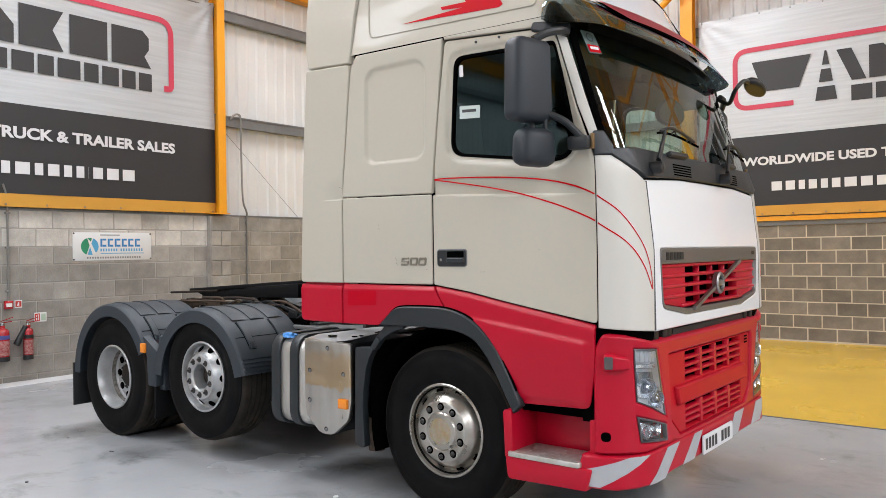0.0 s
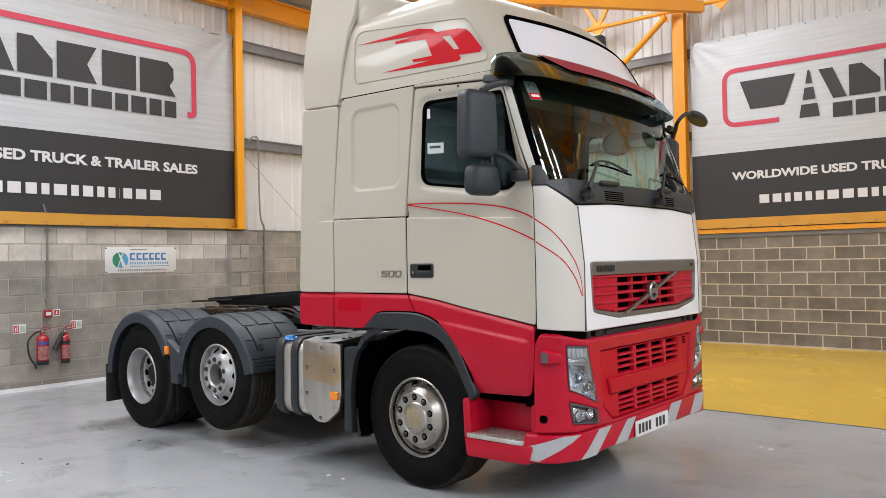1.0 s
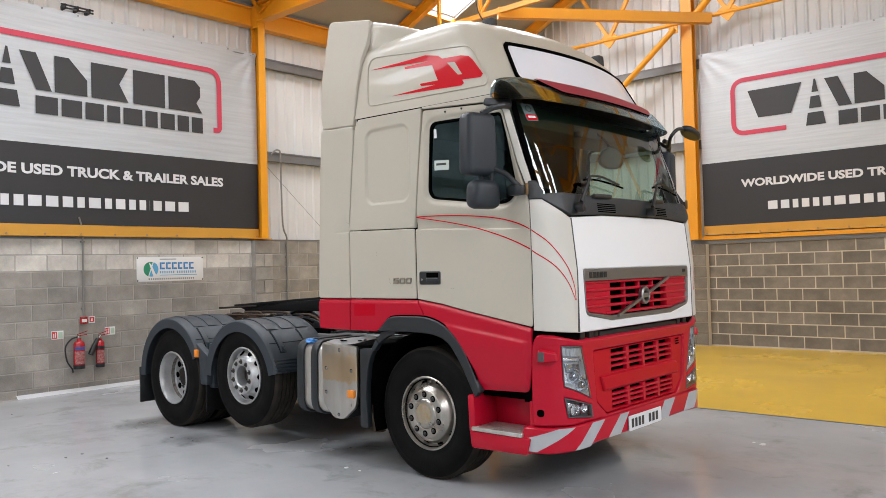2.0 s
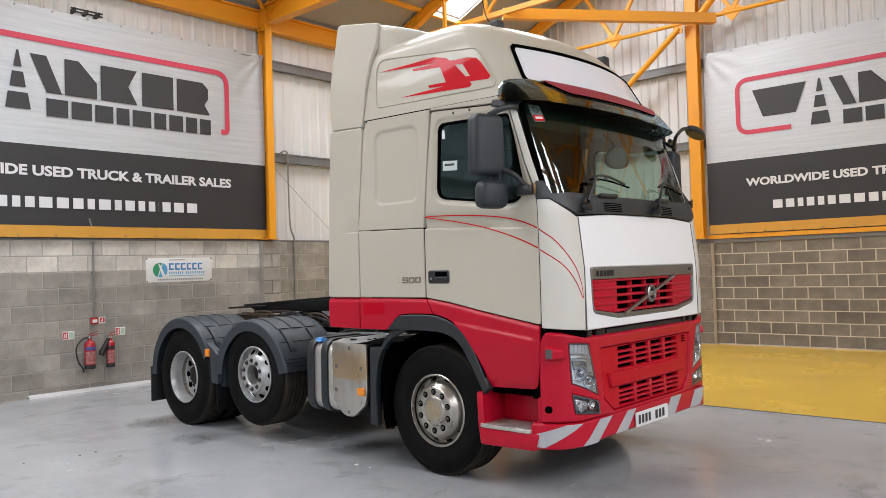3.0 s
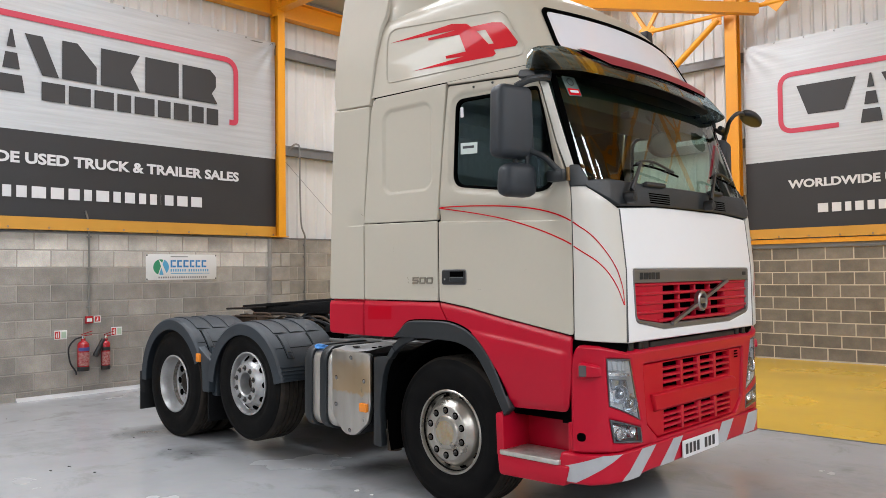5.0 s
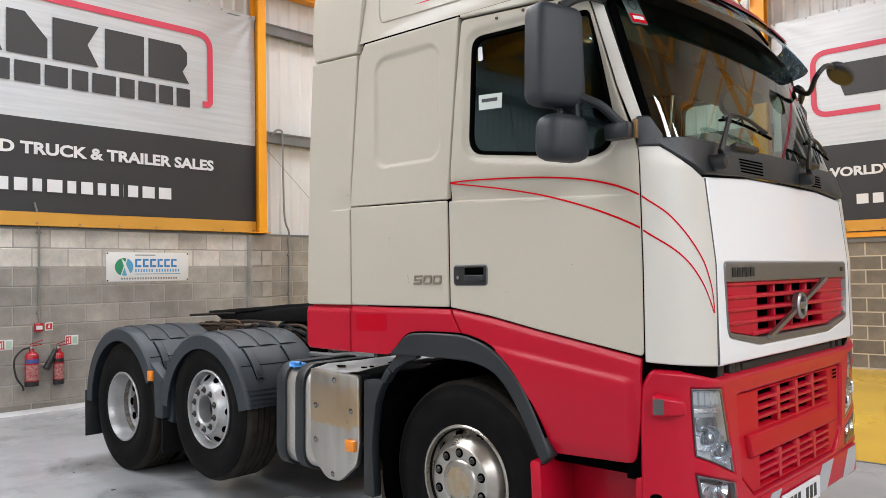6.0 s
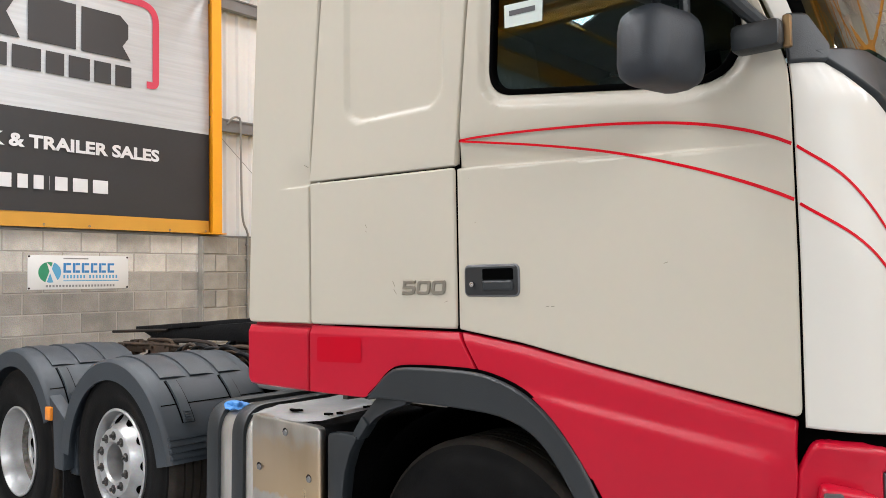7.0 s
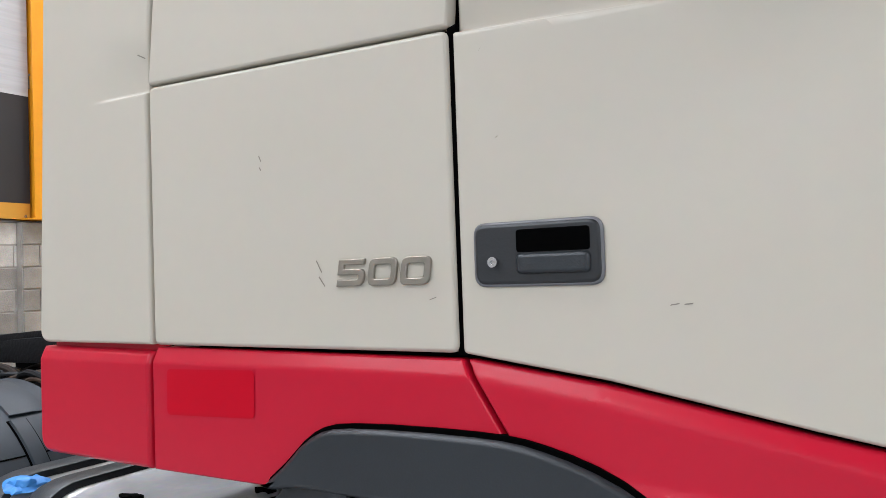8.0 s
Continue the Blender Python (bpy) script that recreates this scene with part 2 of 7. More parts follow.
def block_material(name, a, b):
    """Concrete block: each piece has its own tone, with open grain."""
    m = mat(name, a, 0.92, var=0.45, scale=5, fine=75, bump=1.0, col2=b)
    nt = m.node_tree
    bs = nt.nodes["Principled BSDF"]
    src = bs.inputs["Base Color"].links[0].from_socket
    info = nt.nodes.new("ShaderNodeObjectInfo")
    geo = nt.nodes.new("ShaderNodeNewGeometry")
    add = nt.nodes.new("ShaderNodeMath")
    add.operation = "ADD"
    nt.links.new(info.outputs["Random"], add.inputs[0])
    nt.links.new(geo.outputs["Random Per Island"], add.inputs[1])
    fr = nt.nodes.new("ShaderNodeMath")
    fr.operation = "FRACT"
    nt.links.new(add.outputs[0], fr.inputs[0])
    mr = nt.nodes.new("ShaderNodeMapRange")
    mr.inputs["To Min"].default_value, mr.inputs["To Max"].default_value = 0.80, 1.12
    nt.links.new(fr.outputs[0], mr.inputs["Value"])
    mx = nt.nodes.new("ShaderNodeMix")
    mx.data_type, mx.blend_type = "RGBA", "MULTIPLY"
    mx.inputs["Factor"].default_value = 1
    nt.links.new(src, mx.inputs["A"])
    nt.links.new(mr.outputs["Result"], mx.inputs["B"])
    # stains and pale smears that run over several blocks
    big = nt.nodes.new("ShaderNodeTexNoise")
    big.inputs["Scale"].default_value, big.inputs["Detail"].default_value, big.inputs["Roughness"].default_value = 2.6, 7, 0.65
    nt.links.new(geo.outputs["Position"], big.inputs["Vector"])
    br = nt.nodes.new("ShaderNodeMapRange")
    br.inputs["From Min"].default_value, br.inputs["From Max"].default_value = 0.32, 0.68
    br.inputs["To Min"].default_value, br.inputs["To Max"].default_value = 0.80, 1.18
    nt.links.new(big.outputs["Fac"], br.inputs["Value"])
    my = nt.nodes.new("ShaderNodeMix")
    my.data_type, my.blend_type = "RGBA", "MULTIPLY"
    my.inputs["Factor"].default_value = 1
    nt.links.new(mx.outputs["Result"], my.inputs["A"])
    nt.links.new(br.outputs["Result"], my.inputs["B"])
    nt.links.new(my.outputs["Result"], bs.inputs["Base Color"])
    return m


BLOCK = block_material("concrete_block", (0.445, 0.412, 0.366), (0.32, 0.293, 0.255))
BLOCKN = block_material("brown_concrete_block", (0.285, 0.25, 0.203), (0.19, 0.163, 0.13))
BLOCKM = block_material("tan_grey_concrete_block", (0.41, 0.38, 0.335), (0.29, 0.265, 0.23))
BLOCKP = block_material("pale_concrete_block", (0.80, 0.76, 0.68), (0.55, 0.51, 0.455))


CLOUD = bpy.data.materials.new("overcast_sky")
CLOUD.use_nodes = True
CLOUD.node_tree.nodes["Principled BSDF"].inputs["Emission Color"].default_value = (1, 1, 1, 1)
CLOUD.node_tree.nodes["Principled BSDF"].inputs["Emission Strength"].default_value = 2.5


# ---- mesh helpers ----
def obj(name, bm, material, parent=None, label="", smooth=35):
    me = bpy.data.meshes.new(name)
    bm.to_mesh(me)
    bm.free()
    me.materials.append(material)
    if smooth:
        me.polygons.foreach_set("use_smooth", [True] * len(me.polygons))
        me.set_sharp_from_angle(angle=radians(smooth))
    ob = new(name, me)
    if parent is not None:
        ob.parent = parent
    if label:
        ob["label"] = label
    return ob


def part(name, bm, material, parent, label="", smooth=35):
    return obj(name, bm, material, parent, label, smooth)


def thing(name, at, label, category, group="", kind=""):
    e = new(name)
    e.location = at
    e.empty_display_size = 0.2
    return tagged(e, label, category, group, kind)


def box(bm, x0, x1, y0, y1, z0, z1, bev=0.0, seg=2):
    vs = [bm.verts.new((x, y, z)) for x in (x0, x1) for y in (y0, y1) for z in (z0, z1)]
    fs = [bm.faces.new([vs[i] for i in q]) for q in ((0, 1, 3, 2), (4, 6, 7, 5), (0, 4, 5, 1), (2, 3, 7, 6), (0, 2, 6, 4), (1, 5, 7, 3))]
    if bev:
        es = list({e for f in fs for e in f.edges})
        bmesh.ops.bevel(bm, geom=es, offset=bev, segments=seg, affect="EDGES", profile=0.5)
    return vs


def boxed(x0, x1, y0, y1, z0, z1, bev=0.0, seg=2):
    bm = bmesh.new()
    box(bm, x0, x1, y0, y1, z0, z1, bev, seg)
    return bm


def rounded(pts, seg=5):
    """A closed outline of (a, b, radius) corners, with arcs."""
    out = []
    n = len(pts)
    for i, p in enumerate(pts):
        c = Vector(p[:2])
        r = p[2] if len(p) > 2 else 0
        if r <= 0:
            out.append(tuple(c))
            continue
        a, b = Vector(pts[i - 1][:2]) - c, Vector(pts[(i + 1) % n][:2]) - c
        half = a.angle(b) / 2
        d = min(r / math.tan(half), a.length * 0.49, b.length * 0.49)
        p0, p1 = c + a.normalized() * d, c + b.normalized() * d
        for k in range(seg + 1):
            t = k / seg
            out.append(tuple(p0 * (1 - t) ** 2 + c * 2 * t * (1 - t) + p1 * t * t))
    return out


def prism(bm, outline, axis, a, b):
    """Extrude a closed 2D outline along an axis from a to b."""
    def put(p, q, v):
        return {"x": (v, p, q), "y": (p, v, q), "z": (p, q, v)}[axis]
    r0 = [bm.verts.new(put(p[0], p[1], a)) for p in outline]
    r1 = [bm.verts.new(put(p[0], p[1], b)) for p in outline]
    n = len(outline)
    for i in range(n):
        bm.faces.new((r0[i], r0[(i + 1) % n], r1[(i + 1) % n], r1[i]))
    bm.faces.new(r0[::-1])
    bm.faces.new(r1)
    bmesh.ops.recalc_face_normals(bm, faces=bm.faces)


def prismed(outline, axis, a, b, bev=0.0):
    bm = bmesh.new()
    prism(bm, outline, axis, a, b)
    if bev:
        es = [e for e in bm.edges if e.is_manifold and e.calc_face_angle(0) > 0.6]
        bmesh.ops.bevel(bm, geom=es, offset=bev, segments=2, affect="EDGES", profile=0.5)
    return bm


def lathe(bm, profile, centre, seg=48, axis="y"):
    """Turn a profile of (radius, along) about an axis through centre."""
    rings = []
    for r, h in profile:
        ring = []
        for k in range(seg):
            a = 2 * math.pi * k / seg
            c, s = r * math.cos(a), r * math.sin(a)
            v = {"y": (c, h, s), "x": (h, c, s), "z": (c, s, h)}[axis]
            ring.append(bm.verts.new(Vector(centre) + Vector(v)))
        rings.append(ring)
    for A, B in zip(rings, rings[1:]):
        for k in range(seg):
            bm.faces.new((A[k], A[(k + 1) % seg], B[(k + 1) % seg], B[k]))
    bmesh.ops.recalc_face_normals(bm, faces=bm.faces)


def turned(profile, centre, seg=48, axis="y"):
    bm = bmesh.new()
    lathe(bm, profile, centre, seg, axis)
    return bm


def tube(bm, pts, r, seg=8):
    pts = [Vector(p) for p in pts]
    rings = []
    up = Vector((0.13, 0.21, 0.97))
    for i, p in enumerate(pts):
        d = (pts[min(i + 1, len(pts) - 1)] - pts[max(i - 1, 0)]).normalized()
        u = d.cross(up)
        if u.length < 0.05:
            u = d.cross(Vector((1, 0, 0)))
        u.normalize()
        v = d.cross(u)
        rings.append([bm.verts.new(p + u * r * math.cos(2 * math.pi * k / seg) + v * r * math.sin(2 * math.pi * k / seg)) for k in range(seg)])
    for A, B in zip(rings, rings[1:]):
        for k in range(seg):
            bm.faces.new((A[k], A[(k + 1) % seg], B[(k + 1) % seg], B[k]))
    bm.faces.new(rings[0][::-1])
    bm.faces.new(rings[-1])
    bmesh.ops.recalc_face_normals(bm, faces=bm.faces)


def tubed(pts, r, seg=8):
    bm = bmesh.new()
    tube(bm, pts, r, seg)
    return bm


def bent(pts, n=6):
    """A smooth line through points."""
    pts = [Vector(p) for p in pts]
    P = [pts[0] * 2 - pts[1], *pts, pts[-1] * 2 - pts[-2]]
    out = []
    for i in range(1, len(P) - 2):
        for k in range(n):
            t = k / n
            out.append(0.5 * (2 * P[i] + (P[i + 1] - P[i - 1]) * t + (2 * P[i - 1] - 5 * P[i] + 4 * P[i + 1] - P[i + 2]) * t * t + (3 * P[i] - P[i - 1] - 3 * P[i + 1] + P[i + 2]) * t ** 3))
    return out + [pts[-1]]


def beam(bm, a, b, w, h, up=(0, 0, 1), flange=0.0, web=0.0):
    """A bar from a to b: w wide, h deep; with flange and web thickness it is an I section."""
    a, b = Vector(a), Vector(b)
    d = (b - a).normalized()
    s = d.cross(Vector(up)).normalized()
    u = s.cross(d)
    if flange:
        f, g = flange, web / 2
        o = [(-w / 2, -h / 2), (w / 2, -h / 2), (w / 2, -h / 2 + f), (g, -h / 2 + f), (g, h / 2 - f), (w / 2, h / 2 - f), (w / 2, h / 2), (-w / 2, h / 2), (-w / 2, h / 2 - f), (-g, h / 2 - f), (-g, -h / 2 + f), (-w / 2, -h / 2 + f)]
    else:
        o = [(-w / 2, -h / 2), (w / 2, -h / 2), (w / 2, h / 2), (-w / 2, h / 2)]
    r0 = [bm.verts.new(a + s * p + u * q) for p, q in o]
    r1 = [bm.verts.new(b + s * p + u * q) for p, q in o]
    n = len(o)
    for i in range(n):
        bm.faces.new((r0[i], r0[(i + 1) % n], r1[(i + 1) % n], r1[i]))
    bm.faces.new(r0[::-1])
    bm.faces.new(r1)
    bmesh.ops.recalc_face_normals(bm, faces=bm.faces)


def beamed(*args, **kw):
    bm = bmesh.new()
    beam(bm, *args, **kw)
    return bm


def lettering(name, body, size, at, turn, material, parent, depth=0.0006, width=None, bold=0.0, slant=0.0, align="CENTER"):
    """Flat lettering made into a mesh: width stretches it to that length."""
    cu = bpy.data.curves.new(name, "FONT")
    cu.body, cu.size, cu.align_x, cu.extrude, cu.offset, cu.shear = body, 1.0, align, 0.0, bold, slant
    cu.resolution_u = 3
    tmp = new(name + "_tmp", cu)
    me = bpy.data.meshes.new_from_object(tmp.evaluated_get(bpy.context.evaluated_depsgraph_get()))
    bpy.data.objects.remove(tmp)
    bm = bmesh.new()
    bm.from_mesh(me)
    bpy.data.meshes.remove(me)
    xs = [v.co.x for v in bm.verts]
    ys = [v.co.y for v in bm.verts]
    cx, cy, hx, hy = (min(xs) + max(xs)) / 2, (min(ys) + max(ys)) / 2, max(xs) - min(xs), max(ys) - min(ys)
    sx = (width / hx) if width else size / hy
    for v in bm.verts:
        v.co = Vector(((v.co.x - cx) * sx, (v.co.y - cy) * size / hy, 0))
    if depth:
        ret = bmesh.ops.extrude_face_region(bm, geom=list(bm.faces))
        bmesh.ops.translate(bm, vec=(0, 0, depth), verts=[g for g in ret["geom"] if isinstance(g, bmesh.types.BMVert)])
    bmesh.ops.transform(bm, matrix=Matrix.Translation(at) @ turn.to_4x4(), verts=bm.verts)
    for f in bm.faces:
        f.smooth = False
    return part(name, bm, material, parent, "", smooth=0)


# ---- the hall ----
DOOR_Y0, DOOR_Y1, DOOR_Z, SILL = -3.0, 5.0, 5.6, 2.4
DOOR_W, ROOF_W, SOUTH_W = 265.0, 410.0, 150.0
SOUTH_X0, SOUTH_X1 = -9.0, -1.5
XW, YG = -10.24, 13.9          # inner faces of the west block wall and the north gable wall
XE, YS = 10.4, -13.0           # the far walls behind the camera
EAVE, PITCH = 6.3, 0.445       # roof height at the west wall and its rise per metre
RIDGE = 0.1


def roof_z(x):
    return EAVE + (min(x, 2 * RIDGE - x) - XW) * PITCH


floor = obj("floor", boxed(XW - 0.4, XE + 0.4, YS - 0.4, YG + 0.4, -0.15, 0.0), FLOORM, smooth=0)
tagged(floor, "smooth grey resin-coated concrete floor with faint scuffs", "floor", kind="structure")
yel = obj("floor_zone", boxed(XW + 0.02, XE, 7.60, YG - 0.01, 0.0, 0.004), YELLOW, smooth=0)
tagged(yel, "glossy yellow painted floor zone along the gable wall", "floor", kind="structure")
cove = obj("floor_cove", prismed([(XW + 0.004, 0.0), (XW + 0.085, 0.0), (XW + 0.075, 0.008), (XW + 0.012, 0.045), (XW + 0.004, 0.045)], "y", 3.26, 7.08), mat("pale_floor_edge", (0.62, 0.62, 0.62), 0.5, var=0.2, scale=2), smooth=0)
tagged(cove, "pale unpainted floor strip along the block wall", "floor", kind="structure")
edge = obj("floor_edge_line", boxed(XW + 0.02, XE, 7.57, 7.60, 0.0, 0.003), mat("dark_joint", (0.10, 0.10, 0.10), 0.6), smooth=0)
tagged(edge, "dark joint line between grey and yellow floor", "floor", kind="structure")


def ribbed(axis, a0, a1, at, out, z0, top, pitch=0.2, rib=0.026, wide=0.045):
    """Profiled cladding along an axis: flat pans with raised ribs; top(a) gives its upper edge."""
    bm = bmesh.new()
    prof = []
    a = a0
    while a < a1:
        prof += [(a, 0), (a + pitch - wide - 0.03, 0), (a + pitch - wide, rib), (a + pitch - 0.02, rib)]
        a += pitch
    rows = []
    for q, d in prof:
        v = []
        for z in (z0, top(q)):
            v.append(bm.verts.new((at + out * d, q, z) if axis == "y" else (q, at + out * d, z)))
        rows.append(v)
    for A, B in zip(rows, rows[1:]):
        bm.faces.new((A[0], B[0], B[1], A[1]))
    return bm


def shell(name, x0, x1, y0, y1, z0, z1, material, label):
    return tagged(obj(name, boxed(x0, x1, y0, y1, z0, z1), material, smooth=0), label, "wall", kind="structure")


MORTARG = mat("grey_mortar", (0.46, 0.425, 0.375), 0.95, var=0.25, scale=3, fine=80, bump=0.5)
wall_west = shell("wall_west", XW - 0.22, XW + 0.003, YS, YG, 0, 2.19, MORTARG, "grey concrete block wall with two pale top courses")
wall_north = shell("wall_north", XW, XE, YG - 0.004, YG + 0.22, 0, 1.955, MORTAR, "brown-grey concrete block wall with pale mortar joints")
bm = boxed(XE, XE + 0.2, YS, DOOR_Y0, 0, 6.4)
box(bm, XE, XE + 0.2, DOOR_Y1, YG, 0, 6.4)
box(bm, XE, XE + 0.2, DOOR_Y0, DOOR_Y1, DOOR_Z, 6.4)
box(bm, XE, XE + 0.2, DOOR_Y0, DOOR_Y1, 0, SILL)
tagged(obj("wall_east", bm, SHEET, smooth=0), "plain pale clad wall with a high window band", "wall", kind="structure")
ground = obj("ground", boxed(-300, 400, -300, 300, -0.4, -0.16), mat("yard_concrete", (0.30, 0.29, 0.28), 0.9, var=0.2), smooth=0)
tagged(ground, "pale concrete yard outside the hall", "ground", kind="structure")
day = new("east_daylight", bpy.data.lights.new("east_daylight", "AREA"))
day.data.shape, day.data.size, day.data.size_y = "RECTANGLE", DOOR_Y1 - DOOR_Y0, DOOR_Z - SILL
day.data.energy, day.data.color = DOOR_W, (0.97, 0.985, 1.0)
day.matrix_world = look((XE - 0.02, (DOOR_Y0 + DOOR_Y1) / 2, (DOOR_Z + SILL) / 2), (XE - 2, (DOOR_Y0 + DOOR_Y1) / 2, (DOOR_Z + SILL) / 2))
# Unseen wall; its high opening is added to let fill light in.
bm = boxed(XW, SOUTH_X0, YS - 0.2, YS, 0, 11)
box(bm, SOUTH_X1, XE, YS - 0.2, YS, 0, 11)
box(bm, SOUTH_X0, SOUTH_X1, YS - 0.2, YS, DOOR_Z, 11)
box(bm, SOUTH_X0, SOUTH_X1, YS - 0.2, YS, 0, SILL)
tagged(obj("wall_south", bm, SHEET, smooth=0), "plain pale clad gable wall, unseen, with an opening added for fill light", "wall", kind="structure")
# Fill lamp in the added opening, to brighten the lorry's side.
day = new("south_fill", bpy.data.lights.new("south_fill", "AREA"))
day.data.shape, day.data.size, day.data.size_y = "RECTANGLE", SOUTH_X1 - SOUTH_X0, DOOR_Z - SILL
day.data.energy, day.data.color = SOUTH_W, (0.97, 0.985, 1.0)
day.matrix_world = look(((SOUTH_X0 + SOUTH_X1) / 2, YS + 0.02, (DOOR_Z + SILL) / 2), ((SOUTH_X0 + SOUTH_X1) / 2, YS + 2, (DOOR_Z + SILL) / 2))
tagged(obj("cladding_south", ribbed("x", XW, XE, YS + 0.01, 1, DOOR_Z, lambda q: roof_z(q) + 0.02), SHEET, smooth=0), "white ribbed steel cladding of the gable behind the camera", "wall", kind="structure")
clad_w = obj("cladding_west", ribbed("y", YS, YG + 0.2, XW - 0.10, 1, 2.2, lambda q: 6.35), SHEET, smooth=0)
tagged(clad_w, "white ribbed steel cladding above the block wall", "wall", kind="structure")
clad_n = obj("cladding_north", ribbed("x", XW - 0.2, XE, YG + 0.10, -1, 1.95, lambda q: roof_z(q) + 0.02), SHEET, smooth=0)
tagged(clad_n, "white ribbed steel cladding of the gable wall", "wall", kind="structure")
for nm, bm in (("flashing_west", boxed(XW - 0.2, XW + 0.012, YS, YG, 2.192, 2.215)), ("flashing_north", boxed(XW, XE, YG - 0.03, YG + 0.1, 1.957, 2.04))):
    tagged(obj(nm, bm, GALV, smooth=0), "grey steel flashing along the top of the block wall", "trim", kind="structure")

# roof: cream sheets with rooflight openings
LIGHTS = []
sk = bmesh.new()
for side in (0, 1):
    def rp(u, off=0.0):
        x = (XW - 0.3 + u) if side == 0 else (2 * RIDGE - XW + 0.3 - u)
        return x, EAVE + (u - 0.3) * PITCH + off
    U = RIDGE - XW + 0.3
    y = YS - 0.2
    strips = []
    for yc in (-10.4, -7.35, -4.3, -1.2, 1.85, 4.9, 7.95, 11.0):
        strips += [(y, yc - 0.43, 0), (yc - 0.43, yc + 0.43, 1)]
        y = yc + 0.43
    strips.append((y, YG + 0.2, 0))
    for y0, y1, lit in strips:
        spans = [(0, U)] if not lit else [(0, 1.35), (5.4, U)]
        for u0, u1 in spans:
            (xa, za), (xb, zb) = rp(u0), rp(u1)
            vs = [sk.verts.new(p) for p in ((xa, y0, za), (xb, y0, zb), (xb, y1, zb), (xa, y1, za))]
            vt = [sk.verts.new(v.co + Vector((0, 0, 0.06))) for v in vs]
            sk.faces.new(vs)
            sk.faces.new(vt[::-1])
            for i in range(4):
                sk.faces.new((vs[i], vt[i], vt[(i + 1) % 4], vs[(i + 1) % 4]))
        if lit:
            (xa, za), (xb, zb) = rp(1.35), rp(5.4)
            LIGHTS.append(((xa + xb) / 2, (y0 + y1) / 2, (za + zb) / 2, math.atan2(zb - za, xb - xa) if side == 0 else -math.atan2(zb - za, xa - xb), math.hypot(xb - xa, zb - za), y1 - y0))
bmesh.ops.recalc_face_normals(sk, faces=sk.faces)
tagged(obj("ceiling", sk, ROOFM, smooth=0), "cream-lined pitched roof with rooflights", "ceiling", kind="structure")
for i, (x, y, z, a, ln, wd) in enumerate(LIGHTS):
    lamp = new("rooflight", bpy.data.lights.new("rooflight", "AREA"))
    lamp.data.shape, lamp.data.size, lamp.data.size_y = "RECTANGLE", ln - 0.02, wd - 0.02
    lamp.data.energy, lamp.data.color = ROOF_W, (0.97, 0.985, 1.0)
    lamp.matrix_world = Matrix.Translation((x, y, z + 0.03)) @ Matrix.Rotation(-a, 4, "Y")

cloud = obj("backdrop", boxed(-60, 60, -60, 60, 16.0, 16.1), CLOUD, smooth=0)
tagged(cloud, "plain white overcast sky above the rooflights", "sky", kind="structure")

# steel frame
FRAME_L = "orange painted steel "


def steel(name, bm, label, category="beam", group="roof steel"):
    return tagged(obj(name, bm, ORANGE, smooth=40), FRAME_L + label, category, group)


for y in (13.6, 7.235, 1.0):
    bm = beamed((XW + 0.105, y, 2.22), (XW + 0.105, y, 6.25), 0.135, 0.21, up=(1, 0, 0), flange=0.02, web=0.012)
    box(bm, XW - 0.10, XW + 0.20, y - 0.14, y + 0.14, 2.216, 2.23)
    steel("steel_column", bm, "wall column standing on a block pier", "column", "wall columns")
for y0, y1 in ((YS, -5.45), (-5.15, 0.85), (1.15, 7.15), (7.32, 13.45)):
    steel("eaves_beam", beamed((XW + 0.02, y0, 6.08), (XW + 0.02, y1, 6.08), 0.18, 0.33, flange=0.02, web=0.012), "eaves beam along the clad wall")
for y in (7.235, 1.0, -5.3):
    steel("tie_beam", beamed((XW + 0.2, y, 6.15), (9.9, y, 6.15), 0.18, 0.34, flange=0.02, web=0.012), "horizontal tie beam across the hall")
for y in (13.45, 10.3, 7.235, 4.2, 1.0, -2.1, -5.3):
    for s in (1, -1):
        xa, xb = (XW + 0.02, RIDGE) if s == 1 else (2 * RIDGE - XW - 0.02, RIDGE)
        steel("rafter", beamed((xa, y, EAVE - 0.16), (xb, y, roof_z(RIDGE) - 0.18), 0.12, 0.20, flange=0.014, web=0.01), "sloping rafter under the roof lining")
bm = beamed((-9.6, 10.3, 6.20), (9.6, 10.3, 6.20), 0.08, 0.09)
for x in (-8.6, -7.6, -6.0, -4.2, -2.0):
    beam(bm, (x, 10.3, 6.22), (x, 10.3, roof_z(x) - 0.25), 0.06, 0.06, up=(0, 1, 0))
for x in (-7.6, -4.2):
    beam(bm, (x, 10.3, 6.22), (x + 1.5, 10.3, roof_z(x + 1.5) - 0.25), 0.05, 0.05, up=(0, 1, 0))
steel("roof_truss", bm, "light roof truss with web members", "truss")
for x in (-9.2, -7.6, -6.0, -4.4, -2.8, -1.2):
    for s in (1, -1):
        xx = x if s == 1 else 2 * RIDGE - x
        steel("purlin", beamed((xx, YS, roof_z(xx) - 0.045), (xx, YG, roof_z(xx) - 0.045), 0.05, 0.085, up=(-0.4 * s, 0, 0.9)), "purlin bar under the roof lining")
bm = beamed((-7.2, 10.3, 6.17), (-4.62, 13.46, 6.17), 0.14, 0.19)
steel("diagonal_tie", bm, "level box-section tie between truss and gable post")

# Dark strip in the band between eaves beam and roof lining.
tray = obj("cable_tray", boxed(XW - 0.08, XW + 0.09, YS, YG - 0.5, 6.25, 6.30), GALV, smooth=0)
tagged(tray, "dark strip along the top of the eaves beam", "trim", kind="structure")
y = 7.235
